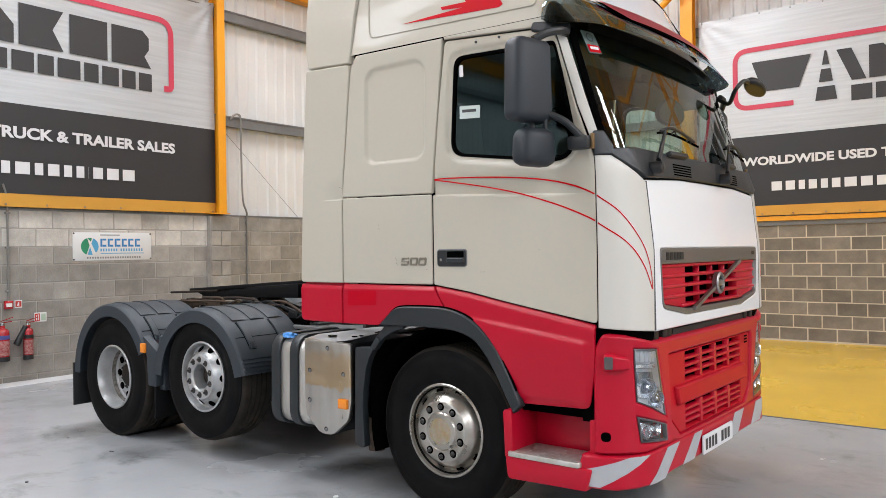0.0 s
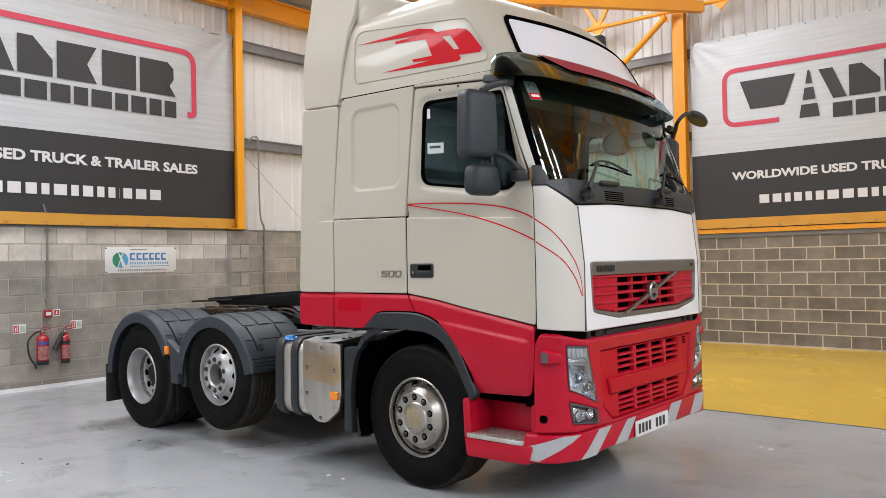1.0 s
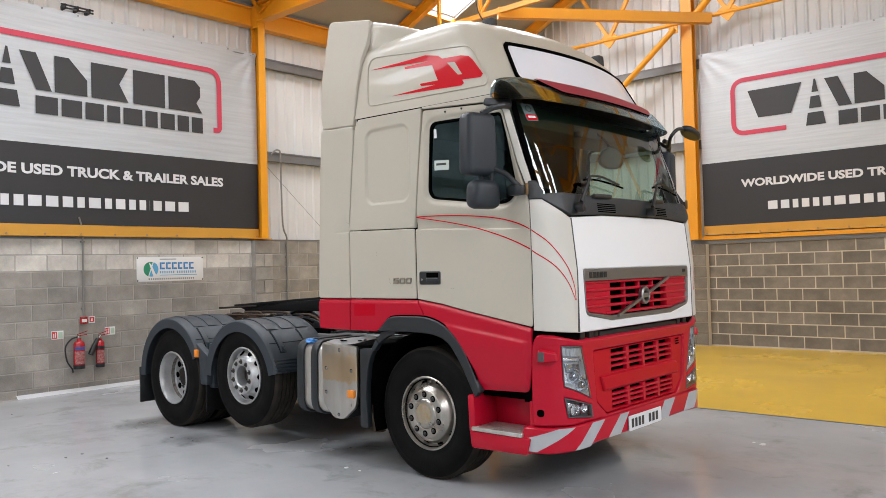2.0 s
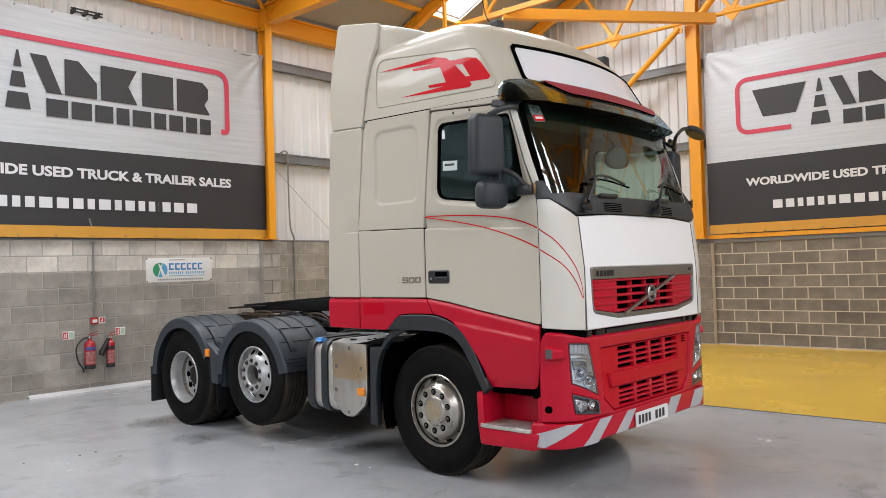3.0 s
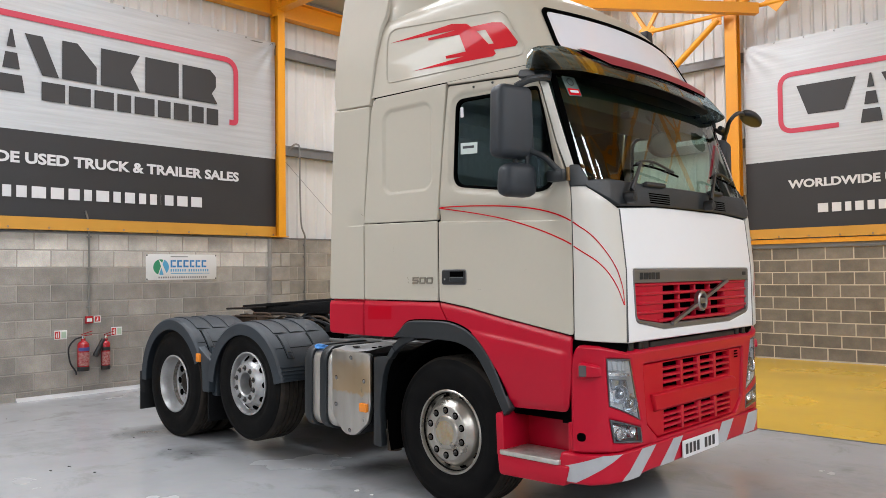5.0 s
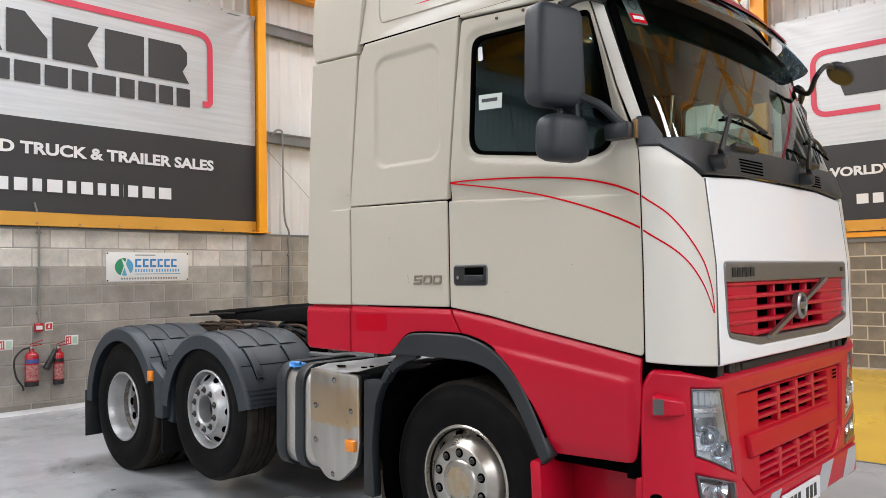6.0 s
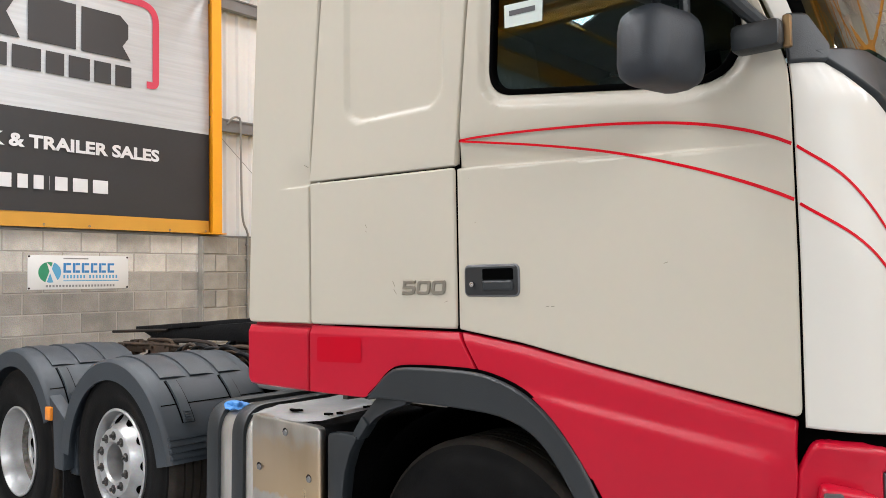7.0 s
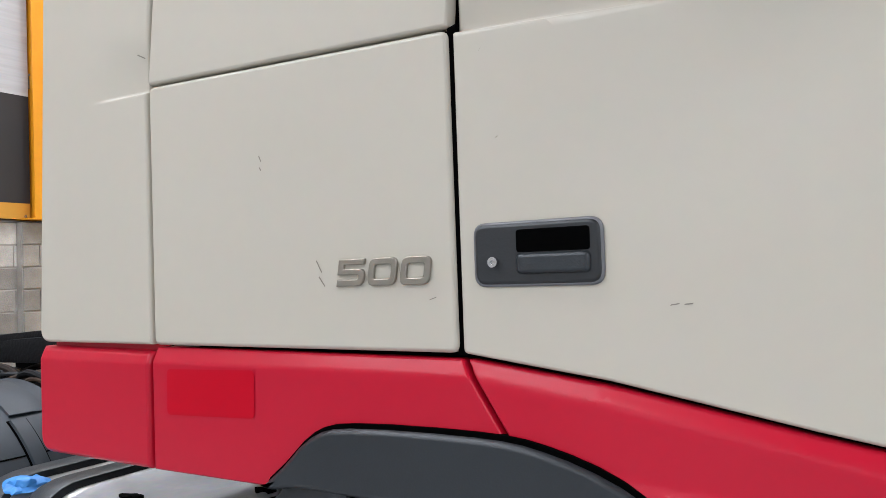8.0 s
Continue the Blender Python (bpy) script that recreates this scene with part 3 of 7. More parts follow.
for dy in (-0.34, 0.34):
    steel("head_brace", tubed([(XW + 0.12, y + dy * 0.1, 6.27), (XW + 0.24, y + dy * 0.6, 6.36), (XW + 0.40, y + dy, 6.44)], 0.035, 8), "short brace at the column head", "brace")
bm = boxed(XW + 0.0, XW + 0.215, y - 0.085, y - 0.070, 5.88, 6.27)
box(bm, XW + 0.0, XW + 0.215, y + 0.070, y + 0.085, 5.88, 6.27)
steel("joint_plate", bm, "bolted joint plates at the column head", "plate")

# gable posts, girts and wind girder
for x in (-5.18, 1.1, 7.3):
    bm = beamed((x, YG - 0.18, 2.05), (x, YG - 0.18, roof_z(x) - 0.1), 0.22, 0.16, up=(0, 1, 0), flange=0.02, web=0.012)
    steel("gable_post", bm, "gable wall post", "column", "gable posts")
for x0, x1 in ((XW + 0.2, -5.3), (-5.06, 0.98), (1.22, 7.18)):
    steel("base_rail", beamed((x0, YG - 0.02, 2.075), (x1, YG - 0.02, 2.075), 0.10, 0.075), "base rail above the block wall", "rail")
GY = 13.5
bm = tubed([(-9.6, GY, 6.24), (9.6, GY, 6.24)], 0.04, 10)
for x in (-8.9, -6.77, -4.3, -2.0, 0.4):
    for s in (-1, 1):
        beam(bm, (x, GY, 6.26), (x + s * 0.62, GY - 0.02, 7.25), 0.07, 0.06, up=(0, 1, 0))
    prism(bm, [(x - 0.21, 6.27), (x - 0.1, 6.36), (x + 0.1, 6.36), (x + 0.21, 6.27), (x, 6.06)], "y", GY - 0.015, GY + 0.015)
beam(bm, (-9.0, GY, 7.28), (9.0, GY, 7.28), 0.06, 0.06)
steel("wind_girder", bm, "tubular wind girder with gusset plates", "truss")
bm = tubed([(-5.34, GY, 6.16), (-8.6, GY, 3.5)], 0.058, 12)
box(bm, -5.46, -5.28, GY - 0.012, GY + 0.012, 6.06, 6.28)
steel("diagonal_brace", bm, "diagonal tubular wall brace", "brace")
bm = tubed([(-5.0, GY, 6.24), (-4.3, GY - 0.05, 6.9)], 0.07, 10)
steel("knee_brace", bm, "short knee brace at the gable post", "brace")


def girt(name, a, b):
    a, b = Vector(a), Vector(b)
    bm = beamed(a, b, 0.10, 0.16)
    beam(bm, a + Vector((0, 0, 0.07)), b + Vector((0, 0, 0.07)), 0.13, 0.02)
    tagged(obj(name, bm, GALV, smooth=0), "grey galvanised cladding rail on the wall", "rail", "cladding rails")


for z in (3.685, 5.34):
    girt("cladding_rail", (XW + 0.0, YS, z), (XW + 0.0, YG, z))
for z in (3.92, 5.50):
    girt("cladding_rail", (XW, YG - 0.0, z - 0.02), (XE, YG - 0.0, z - 0.02))

# banners
TURN_W = Matrix(((0, 0, 1), (1, 0, 0), (0, 1, 0)))     # text reads along +y, faces +x
TURN_N = Matrix(((1, 0, 0), (0, 0, -1), (0, 1, 0)))    # text reads along +x, faces -y


def sheet(along, a0, a1, z0, z1, at, face, seed, amp=0.006, nx=150, nz=44):
    """A hung vinyl sheet with slight waves; along 'y' (west wall) or 'x' (gable)."""
    bm = bmesh.new()
    g = []
    for i in range(nx + 1):
        col = []
        for j in range(nz + 1):
            a, z = a0 + (a1 - a0) * i / nx, z0 + (z1 - z0) * j / nz
            d = amp * noise.noise(Vector((a * 0.8 + seed, z * 0.5, seed))) + amp * 0.35 * noise.noise(Vector((a * 2.6, z * 3.1 + seed, 3.3)))
            for ca in (a0, a1):
                r = math.hypot(a - ca, z - z1) + 0.05
                d += 0.019 * math.sin(15 * math.atan2(z1 - z + 0.02, abs(a - ca) + 0.02) + seed) * math.exp(-r / 0.5) * (nz > 6 and z1 > 4)
            col.append(bm.verts.new((at + face * d, a, z) if along == "y" else (a, at + face * d, z)))
        g.append(col)
    for i in range(nx):
        for j in range(nz):
            bm.faces.new((g[i][j], g[i + 1][j], g[i + 1][j + 1], g[i][j + 1]))
    return bm


def banner(name, along, a0, at, face, turn, zs, seed):
    """A printed banner 6.1 m long: silver upper field with a logo, black lower field with lines of text, yellow hem."""
    zy, zb, zm, zt = zs
    e = thing(name, (0, 0, 0), "large silver and black printed vinyl banner with yellow hem", "banner", "wall banners")
    a1 = a0 + 6.12
    part("silver_field", sheet(along, a0, a1, zm, zt, at, face, seed), BANNER_S, e, "brushed silver upper field", 80)
    part("black_field", sheet(along, a0, a1, zb, zm, at, face, seed), BANNER_K, e, "black lower field", 80)
    part("yellow_hem", sheet(along, a0, a1, zy, zb, at + face * 0.004, face, seed, 0.02, 60, 6), BANNER_Y, e, "wrinkled yellow lower strip", 80)

    def P(a, z, d=0.022):
        return (at + face * d, a, z) if along == "y" else (a, at + face * d, z)

    def flat(nm, outline, material, d=0.011):
        bm = bmesh.new()
        lo = [bm.verts.new(P(a, z, d)) for a, z in outline]
        hi = [bm.verts.new(P(a, z, d + 0.001)) for a, z in outline]
        n = len(outline)
        bm.faces.new(hi)
        for i in range(n):
            bm.faces.new((lo[i], lo[(i + 1) % n], hi[(i + 1) % n], hi[i]))
        bm.normal_update()
        bmesh.ops.triangulate(bm, faces=[f for f in bm.faces if len(f.verts) > 4])
        return part(nm, bm, material, e, "", 0)

    # the red frame: a rounded bracket, open at the lower middle
    fl, fr, ft, fb, w = a0 + 0.64, a1 - 0.745, zm + 1.49, zm + 0.50, 0.085
    out = rounded([(fl + 0.95, fb), (fl, fb, 0.22), (fl, ft, 0.22), (fr, ft, 0.22), (fr, fb, 0.1), (fr - 0.12, fb)], 8)
    mid = Vector(((fl + fr) / 2, (ft + fb) / 2))
    bm = bmesh.new()
    ring = []
    for i, p in enumerate(out):
        p = Vector(p)
        q0, q1 = Vector(out[max(i - 1, 0)]), Vector(out[min(i + 1, len(out) - 1)])
        d = (q1 - q0).normalized()
        nrm = Vector((-d.y, d.x))
        ring.append([bm.verts.new(P(*(p + nrm * s * w / 2), h)) for s, h in ((-1, 0.010), (-1, 0.012), (1, 0.012), (1, 0.010))])
    for A, B in zip(ring, ring[1:]):
        for k in range(3):
            bm.faces.new((A[k], A[k + 1], B[k + 1], B[k]))
    part("logo_frame", bm, INKR, e, "coral-red rounded logo frame", 0)
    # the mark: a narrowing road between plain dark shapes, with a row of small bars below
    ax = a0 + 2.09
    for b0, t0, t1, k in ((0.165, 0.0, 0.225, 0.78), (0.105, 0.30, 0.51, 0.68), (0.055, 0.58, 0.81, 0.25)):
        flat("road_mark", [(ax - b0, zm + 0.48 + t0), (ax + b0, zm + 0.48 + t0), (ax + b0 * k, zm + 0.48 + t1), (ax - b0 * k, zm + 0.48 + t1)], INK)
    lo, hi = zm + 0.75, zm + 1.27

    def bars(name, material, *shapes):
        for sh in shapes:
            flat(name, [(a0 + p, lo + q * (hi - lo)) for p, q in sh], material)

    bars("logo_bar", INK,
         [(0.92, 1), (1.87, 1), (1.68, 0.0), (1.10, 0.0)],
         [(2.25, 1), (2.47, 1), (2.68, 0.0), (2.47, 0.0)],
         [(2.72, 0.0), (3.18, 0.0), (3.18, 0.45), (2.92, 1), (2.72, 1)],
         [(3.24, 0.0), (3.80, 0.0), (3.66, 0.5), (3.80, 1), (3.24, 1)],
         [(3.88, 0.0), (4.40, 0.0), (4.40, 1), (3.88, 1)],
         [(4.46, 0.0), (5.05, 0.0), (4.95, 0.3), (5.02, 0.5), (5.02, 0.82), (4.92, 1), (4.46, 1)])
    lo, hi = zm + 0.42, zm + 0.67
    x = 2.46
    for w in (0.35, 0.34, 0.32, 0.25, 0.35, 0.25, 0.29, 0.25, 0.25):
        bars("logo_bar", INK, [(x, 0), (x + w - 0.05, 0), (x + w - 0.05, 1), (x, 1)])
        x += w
    lettering("text_line", "WORLDWIDE USED TRUCK & TRAILER SALES", 0.15, P(a0 + 3.08, zb + 0.765, 0.011), turn, INKW, e, width=4.68, bold=0.038)
    lo, hi = zb + 0.23, zb + 0.42
    x = 1.22
    for k in range(19):
        w = (0.22, 0.20, 0.15, 0.18, 0.16, 0.18, 0.23, 0.22, 0.20, 0.16, 0.23, 0.16, 0.20, 0.16, 0.16, 0.06, 0.19, 0.22, 0.23)[k] * 1.03
        bars("web_bar", INKW, [(x, 0.1), (x + w - 0.06, 0.1), (x + w - 0.06, 0.9), (x, 0.9)])
        x += w
    me = None
    for k in range(13):
        for z in (zt - 0.03, zy + 0.03):
            p = P(a0 + 0.06 + k * 0.5, z, 0.014)
            if me is None:
                me = part("eyelet", turned([(0.006, 0.0), (0.008, 0.004), (0.013, 0.004), (0.014, 0.0)], (0, 0, 0), 10, "x" if along == "y" else "y"), GALV, e)
                me.location = p
            else:
                ob = new("eyelet", me.data)
                ob.parent, ob.location = e, p
    return e


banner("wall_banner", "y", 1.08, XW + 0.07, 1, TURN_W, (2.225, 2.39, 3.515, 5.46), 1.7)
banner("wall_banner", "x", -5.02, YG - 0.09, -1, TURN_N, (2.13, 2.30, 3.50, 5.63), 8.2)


# ---- the lorry: x forward from the front axle, y to its left, z up from the ground ----
truck = thing("tractor_unit", (-2.83, 4.77, 0), "cream and red three-axle tractor unit with high-roof sleeper cab", "lorry")
HALF, BEND, ARC = 1.22, 0.27, 0.40


def lerp(z, table):
    if z <= table[0][0]:
        return table[0][1]
    for (a, p), (b, q) in zip(table, table[1:]):
        if z <= b:
            return p + (q - p) * (z - a) / (b - a)
    return table[-1][1]


WIDE = ((2.0, HALF), (2.85, 1.21), (3.0, 1.188), (3.15, 1.165), (3.3, 1.135), (3.42, 1.108), (3.48, 1.075), (3.53, 1.02), (3.57, 0.94), (3.62, 0.76), (3.66, 0.49), (3.68, 0.2))
BACK = ((1.08, 0.88), (1.16, 0.93), (2.05, 0.93), (2.85, 0.68), (3.1, 0.50), (3.3, 0.36), (3.5, 0.15), (3.6, -0.1), (3.68, -0.4))
FACE = ((1.06, 1.158), (1.16, 1.172), (1.6, 1.168), (2.0, 1.125), (2.85, 0.83), (3.0, 0.72), (3.3, 0.56), (3.45, 0.44), (3.55, 0.28), (3.62, 0.08), (3.68, -0.25))
BOW = ((1.0, 0.008), (1.95, 0.012), (2.1, 0.06), (2.85, 0.08), (3.0, 0.10), (3.3, 0.12))


def smooth(z, table):
    """Like lerp, with a rounded course and no overshoot."""
    if z <= table[0][0]:
        return table[0][1]
    if z >= table[-1][0]:
        return table[-1][1]
    k = max(i for i, p in enumerate(table) if p[0] <= z)
    d = [(q[1] - p[1]) / (q[0] - p[0]) for p, q in zip(table, table[1:])]

    def slope(i):
        if i in (0, len(table) - 1):
            return d[min(i, len(d) - 1)]
        return 2 * d[i - 1] * d[i] / (d[i - 1] + d[i]) if d[i - 1] * d[i] > 0 else 0.0
    h = table[k + 1][0] - table[k][0]
    t = (z - table[k][0]) / h
    return ((2 * t ** 3 - 3 * t * t + 1) * table[k][1] + (t ** 3 - 2 * t * t + t) * h * slope(k)
            + (3 * t * t - 2 * t ** 3) * table[k + 1][1] + (t ** 3 - t * t) * h * slope(k + 1))


def shape(z):
    w = smooth(z, WIDE)
    return w, lerp(z, BACK), lerp(z, FACE), lerp(z, BOW), w - min(BEND, 0.5 * w)


def across(y):
    """The cab is 2.34 m wide and its middle lies 49 mm right of the chassis line."""
    return y * 0.96 - 0.049


def skin(q, z):
    """The cab's outer face. q runs round it from the middle of the front: across the front, round the corner, back along the side."""
    w, xc, xf, bow, flat = shape(z)
    s = 1 if q > 0 else -1
    a = abs(q)
    if a <= flat:
        return Vector((xf + bow * (1 - (a / flat) ** 2), across(q), z))
    if a <= flat + ARC:
        t = (a - flat) / ARC * math.pi / 2
        return Vector((xc + (xf - xc) * math.cos(t), across(s * (flat + (w - flat) * math.sin(t))), z))
    return Vector((xc - (a - flat - ARC), across(s * w), z))


def side_of(x, z):
    """The q of a point on the right-hand side at x."""
    w, xc, xf, bow, flat = shape(z)
    return -(flat + ARC + xc - x)


def on_side(x, z):
    return skin(side_of(x, z), z)


def on_far(x, z):
    return skin(-side_of(x, z), z)


LEAN = ((2.85, HALF), (3.15, 1.19), (3.3, 1.165), (3.5, 1.125), (3.85, 1.07))


def plain_side(x, z):
    return Vector((x, -lerp(z, LEAN), z))


def plain_far(x, z):
    return Vector((x, lerp(z, LEAN), z))


def panel(name, outline, material, parent, fmap=on_side, holes=(), off=0.0, thick=0.025, bevel=0.005, step=0.1, label="", sag=None, sm=55, cuts=()):
    """A pressed panel: a 2D outline (with holes) laid on a curved face, with turned-in edges."""
    bm = bmesh.new()
    edges = []
    for loop in (outline, *holes):
        vs = [bm.verts.new((p[0], p[1], 0)) for p in loop]
        edges += [bm.edges.new((vs[i], vs[(i + 1) % len(vs)])) for i in range(len(vs))]
    bmesh.ops.triangle_fill(bm, use_beauty=True, use_dissolve=False, edges=edges, normal=(0, 0, 1))
    for f in bm.faces:
        if f.normal.z < 0:
            f.normal_flip()
    if bevel:
        bmesh.ops.inset_region(bm, faces=bm.faces[:], thickness=bevel, depth=0, use_boundary=True, use_even_offset=True)
        for v in bm.verts:
            if v.is_boundary:
                v.co.z = -bevel * 0.8
        inner = [f for f in bm.faces if not any(v.is_boundary for v in f.verts)]
        if inner:
            bmesh.ops.inset_region(bm, faces=inner, thickness=min(0.003, bevel * 0.4), depth=0, use_boundary=True, use_even_offset=True)
    for ax in (0, 1):
        lo, hi = min(v.co[ax] for v in bm.verts), max(v.co[ax] for v in bm.verts)
        k = max(int((hi - lo) / step), 1)
        for i in range(1, k + (1 if k == 1 else 0)):
            c, nrm = [0, 0, 0], [0, 0, 0]
            c[ax], nrm[ax] = lo + (hi - lo) * i / max(k, 2), 1
            bmesh.ops.bisect_plane(bm, geom=bm.verts[:] + bm.edges[:] + bm.faces[:], plane_co=c, plane_no=nrm)
    for slope, c in cuts:
        bmesh.ops.bisect_plane(bm, geom=bm.verts[:] + bm.edges[:] + bm.faces[:], plane_co=(0, c, 0), plane_no=(slope, 1, 0))
    if thick:
        es = [e for e in bm.edges if e.is_boundary]
        ret = bmesh.ops.extrude_edge_only(bm, edges=es)
        for g in ret["geom"]:
            if isinstance(g, bmesh.types.BMVert):
                g.co.z -= thick
    for v in bm.verts:
        a, b, d = v.co
        d += off + (sag(a, b) if sag else 0)
        p = fmap(a, b)
        e = 0.004
        n = (fmap(a + e, b) - fmap(a - e, b)).cross(fmap(a, b + e) - fmap(a, b - e))
        if n.length > 0:
            n.normalize()
        if fmap in (on_far, plain_far):
            n = -n
        v.co = p + n * d
    return part(name, bm, material, parent, label, sm)


cab = truck
SIDES = ((on_side, plain_side), (on_far, plain_far))
REAR_UP = [(-1.29, 1.402, .03), (-0.882, 1.402), (-0.882, 1.97), (-0.800, 2.80), (-0.81, 2.828), (-1.212, 2.848, .02), (-1.25, 2.3)]
SPOILER = [(-1.19, 2.86), (-0.80, 2.84), (-0.79, 2.914), (-0.78, 3.157), (-0.762, 3.40), (-0.74, 3.47), (-0.715, 3.53), (-0.705, 3.62), (-0.70, 3.735, .03), (-1.245, 3.838, .05), (-1.26, 3.38, .3), (-1.225, 2.975, .1)]
WIN_O = rounded([(0.05, 2.745, .07), (0.735, 2.725, .05), (0.882, 2.050, .15), (0.02, 2.165, .10)], 8)
DOOR = rounded([(-0.107, 1.402, .01), (0.14, 1.367), (0.42, 1.312), (0.68, 1.266), (0.966, 1.217, .02), (0.969, 1.71), (0.972, 2.09), (0.87, 2.36), (0.772, 2.70), (0.74, 2.79, .04), (-0.01, 2.845, .03), (-0.063, 2.41), (-0.107, 1.95)], 4)
ARCH = [(-0.553, 1.137), (-0.498, 1.180), (-0.425, 1.242), (-0.335, 1.264), (-0.086, 1.268), (0.035, 1.255), (0.158, 1.213), (0.262, 1.140), (0.355, 1.030), (0.445, 0.870), (0.505, 0.745)]
ARCH_IN = [(-0.528, 1.135), (-0.449, 1.146), (-0.329, 1.144), (-0.217, 1.146), (-0.085, 1.142), (0.062, 1.133), (0.18, 1.094), (0.255, 1.028), (0.33, 0.925), (0.40, 0.80), (0.455, 0.70)]


def eased(pts, n=3):
    """A polyline made rounder: each stretch cut into n along a smooth curve."""
    out = []
    for i in range(len(pts) - 1):
        p0, p1, p2, p3 = (Vector((*pts[min(max(j, 0), len(pts) - 1)], 0)) for j in (i - 1, i, i + 1, i + 2))
        for k in range(n):
            t = k / n
            v = 0.5 * (2 * p1 + (p2 - p0) * t + (2 * p0 - 5 * p1 + 4 * p2 - p3) * t * t + (3 * p1 - p0 - 3 * p2 + p3) * t ** 3)
            out.append((v.x, v.y))
    return out + [pts[-1]]


ARCH, ARCH_IN = eased(ARCH), eased(ARCH_IN)


SKIRT_TOP = ((-0.101, 1.391), (0.14, 1.357), (0.42, 1.303), (0.68, 1.257), (0.952, 1.208))


def ease(x):
    return max(0.0, min(1.0, x)) ** 2 * (3 - 2 * max(0.0, min(1.0, x)))


def pressed(x0, x1, z0, z1, r, depth, soft=0.025):
    """Depth of a pressed-in rounded rectangle."""
    def f(x, z):
        dx, dz = abs(x - (x0 + x1) / 2) - (x1 - x0) / 2 + r, abs(z - (z0 + z1) / 2) - (z1 - z0) / 2 + r
        d = math.hypot(max(dx, 0), max(dz, 0)) + min(max(dx, dz), 0) - r
        return -depth * ease(-d / soft)
    return f


def beyond(x, z):
    """How far a point lies from the edge of the side window."""
    best = 9.0
    for (ax, az), (bx, bz) in zip(WIN_O, WIN_O[1:] + WIN_O[:1]):
        dx, dz = bx - ax, bz - az
        t = max(0.0, min(1.0, ((x - ax) * dx + (z - az) * dz) / max(dx * dx + dz * dz, 1e-9)))
        best = min(best, math.hypot(x - ax - t * dx, z - az - t * dz))
    return best


LEDGE = (-0.009, -0.007, -0.005, -0.003, -0.001, 0.003, 0.01, 0.02)


def crease(dz, k):
    """A pressed line: a narrow ledge that faces up, fading into the panel above it."""
    return -0.014 * k * (1 - ease(-dz / 0.009)) * (1 - ease(dz / 0.14))


for i, (m, pl) in enumerate(SIDES):
    panel("side_deflector", rounded(REAR_UP), CREAM, cab, pl, thick=0.03, step=0.02, sm=60, cuts=[(0, 1.956 + d) for d in LEDGE], sag=lambda x, z: crease(z - 1.956, ease((x + 1.07) / 0.15)))
    panel("spoiler_cheek", rounded(SPOILER), CREAM, cab, pl, thick=0.03, bevel=0.006)
    panel("deflector_skirt", rounded([(-1.29, 1.14, .04), (-0.89, 1.135), (-0.89, 1.385), (-1.29, 1.39)]), RED, cab, pl, off=0.004, bevel=0.008, step=0.012, sm=60, cuts=[(0, 1.358), (0, 1.363)], sag=lambda x, z: -0.45 * max(0.0, z - 1.361))
    # Red sheet added behind the gap so that no light shows through.
    panel("skirt_flange", [(-1.27, 1.33), (-0.86, 1.33), (-0.86, 1.46), (-1.27, 1.46)], RED, cab, pl, off=-0.03, thick=0.004, bevel=0)
    panel("sleeper_side", [(-0.874, 1.966), (-0.118, 1.950), (-0.073, 2.41), (-0.03, 2.868), (-0.745, 2.88), (-0.793, 2.80)], CREAM, cab, m, step=0.011, bevel=0.004, sag=pressed(-0.665, -0.165, 2.160, 2.775, 0.09, 0.013, 0.013))
    panel("locker_door", rounded([(-0.874, 1.402, .016), (-0.118, 1.402, .016), (-0.119, 1.943, .016), (-0.874, 1.959, .016)]), CREAM, cab, m, bevel=0.006)
    panel("door_seal", [(-0.121, 1.398), (-0.104, 1.398), (-0.105, 1.953), (-0.122, 1.947)], BLACK, cab, m, off=-0.008, thick=0.01, bevel=0, label="black rubber door seal")
    panel("door_seal", [(0.960, 1.215), (0.978, 1.205), (0.981, 2.09), (0.966, 2.09)], BLACK, cab, m, off=-0.008, thick=0.01, bevel=0, label="black rubber door seal")
    panel("sill_panel", [(-0.874, 1.137), *ARCH[:13], (-0.032, 1.263), (-0.113, 1.391), (-0.874, 1.396)], RED, cab, m, off=0.006, bevel=0.003, step=0.012, sm=60, cuts=[(0, 1.362), (0, 1.367)], sag=lambda x, z: -0.5 * max(0.0, z - 1.365))
    panel("door_skirt", rounded([(-0.101, 1.391), (0.14, 1.357), (0.42, 1.303), (0.68, 1.257), (0.952, 1.208, .01), (0.935, 0.95), (0.905, 0.765, .05), (0.50, 0.752), *[(x, z) for x, z in ARCH[27:14:-1]], (-0.020, 1.262)], 4), RED, cab, m, off=0.006, bevel=0.003, step=0.011, sm=60,
          sag=lambda x, z: 0.013 * ease((1.252 - 0.137 * x - z) / 0.026) * ease((x - 0.02) / 0.35) * ease((0.925 - x) / 0.045) - 0.012 * ease((0.78 + 0.03 - z) / 0.05) - 0.035 * max(0.0, (1.08 - z) / 0.32) ** 1.3 - 0.012 * ease((z - lerp(x, SKIRT_TOP) + 0.032) / 0.032) ** 1.5)
    panel("arch_trim", ARCH + ARCH_IN[::-1], GREYPL, cab, m, off=0.022, thick=0.05, bevel=0.008, step=0.04, label="dark grey plastic wheel arch edge")
    # Black strip along the joint between arch edge and red panels.
    panel("arch_seal", ARCH[1:-2] + [(x + 0.004, z + 0.009) for x, z in ARCH[-3:0:-1]], BLACK, cab, m, off=0.012, thick=0.012, bevel=0, label="thin black strip along the wheel arch")
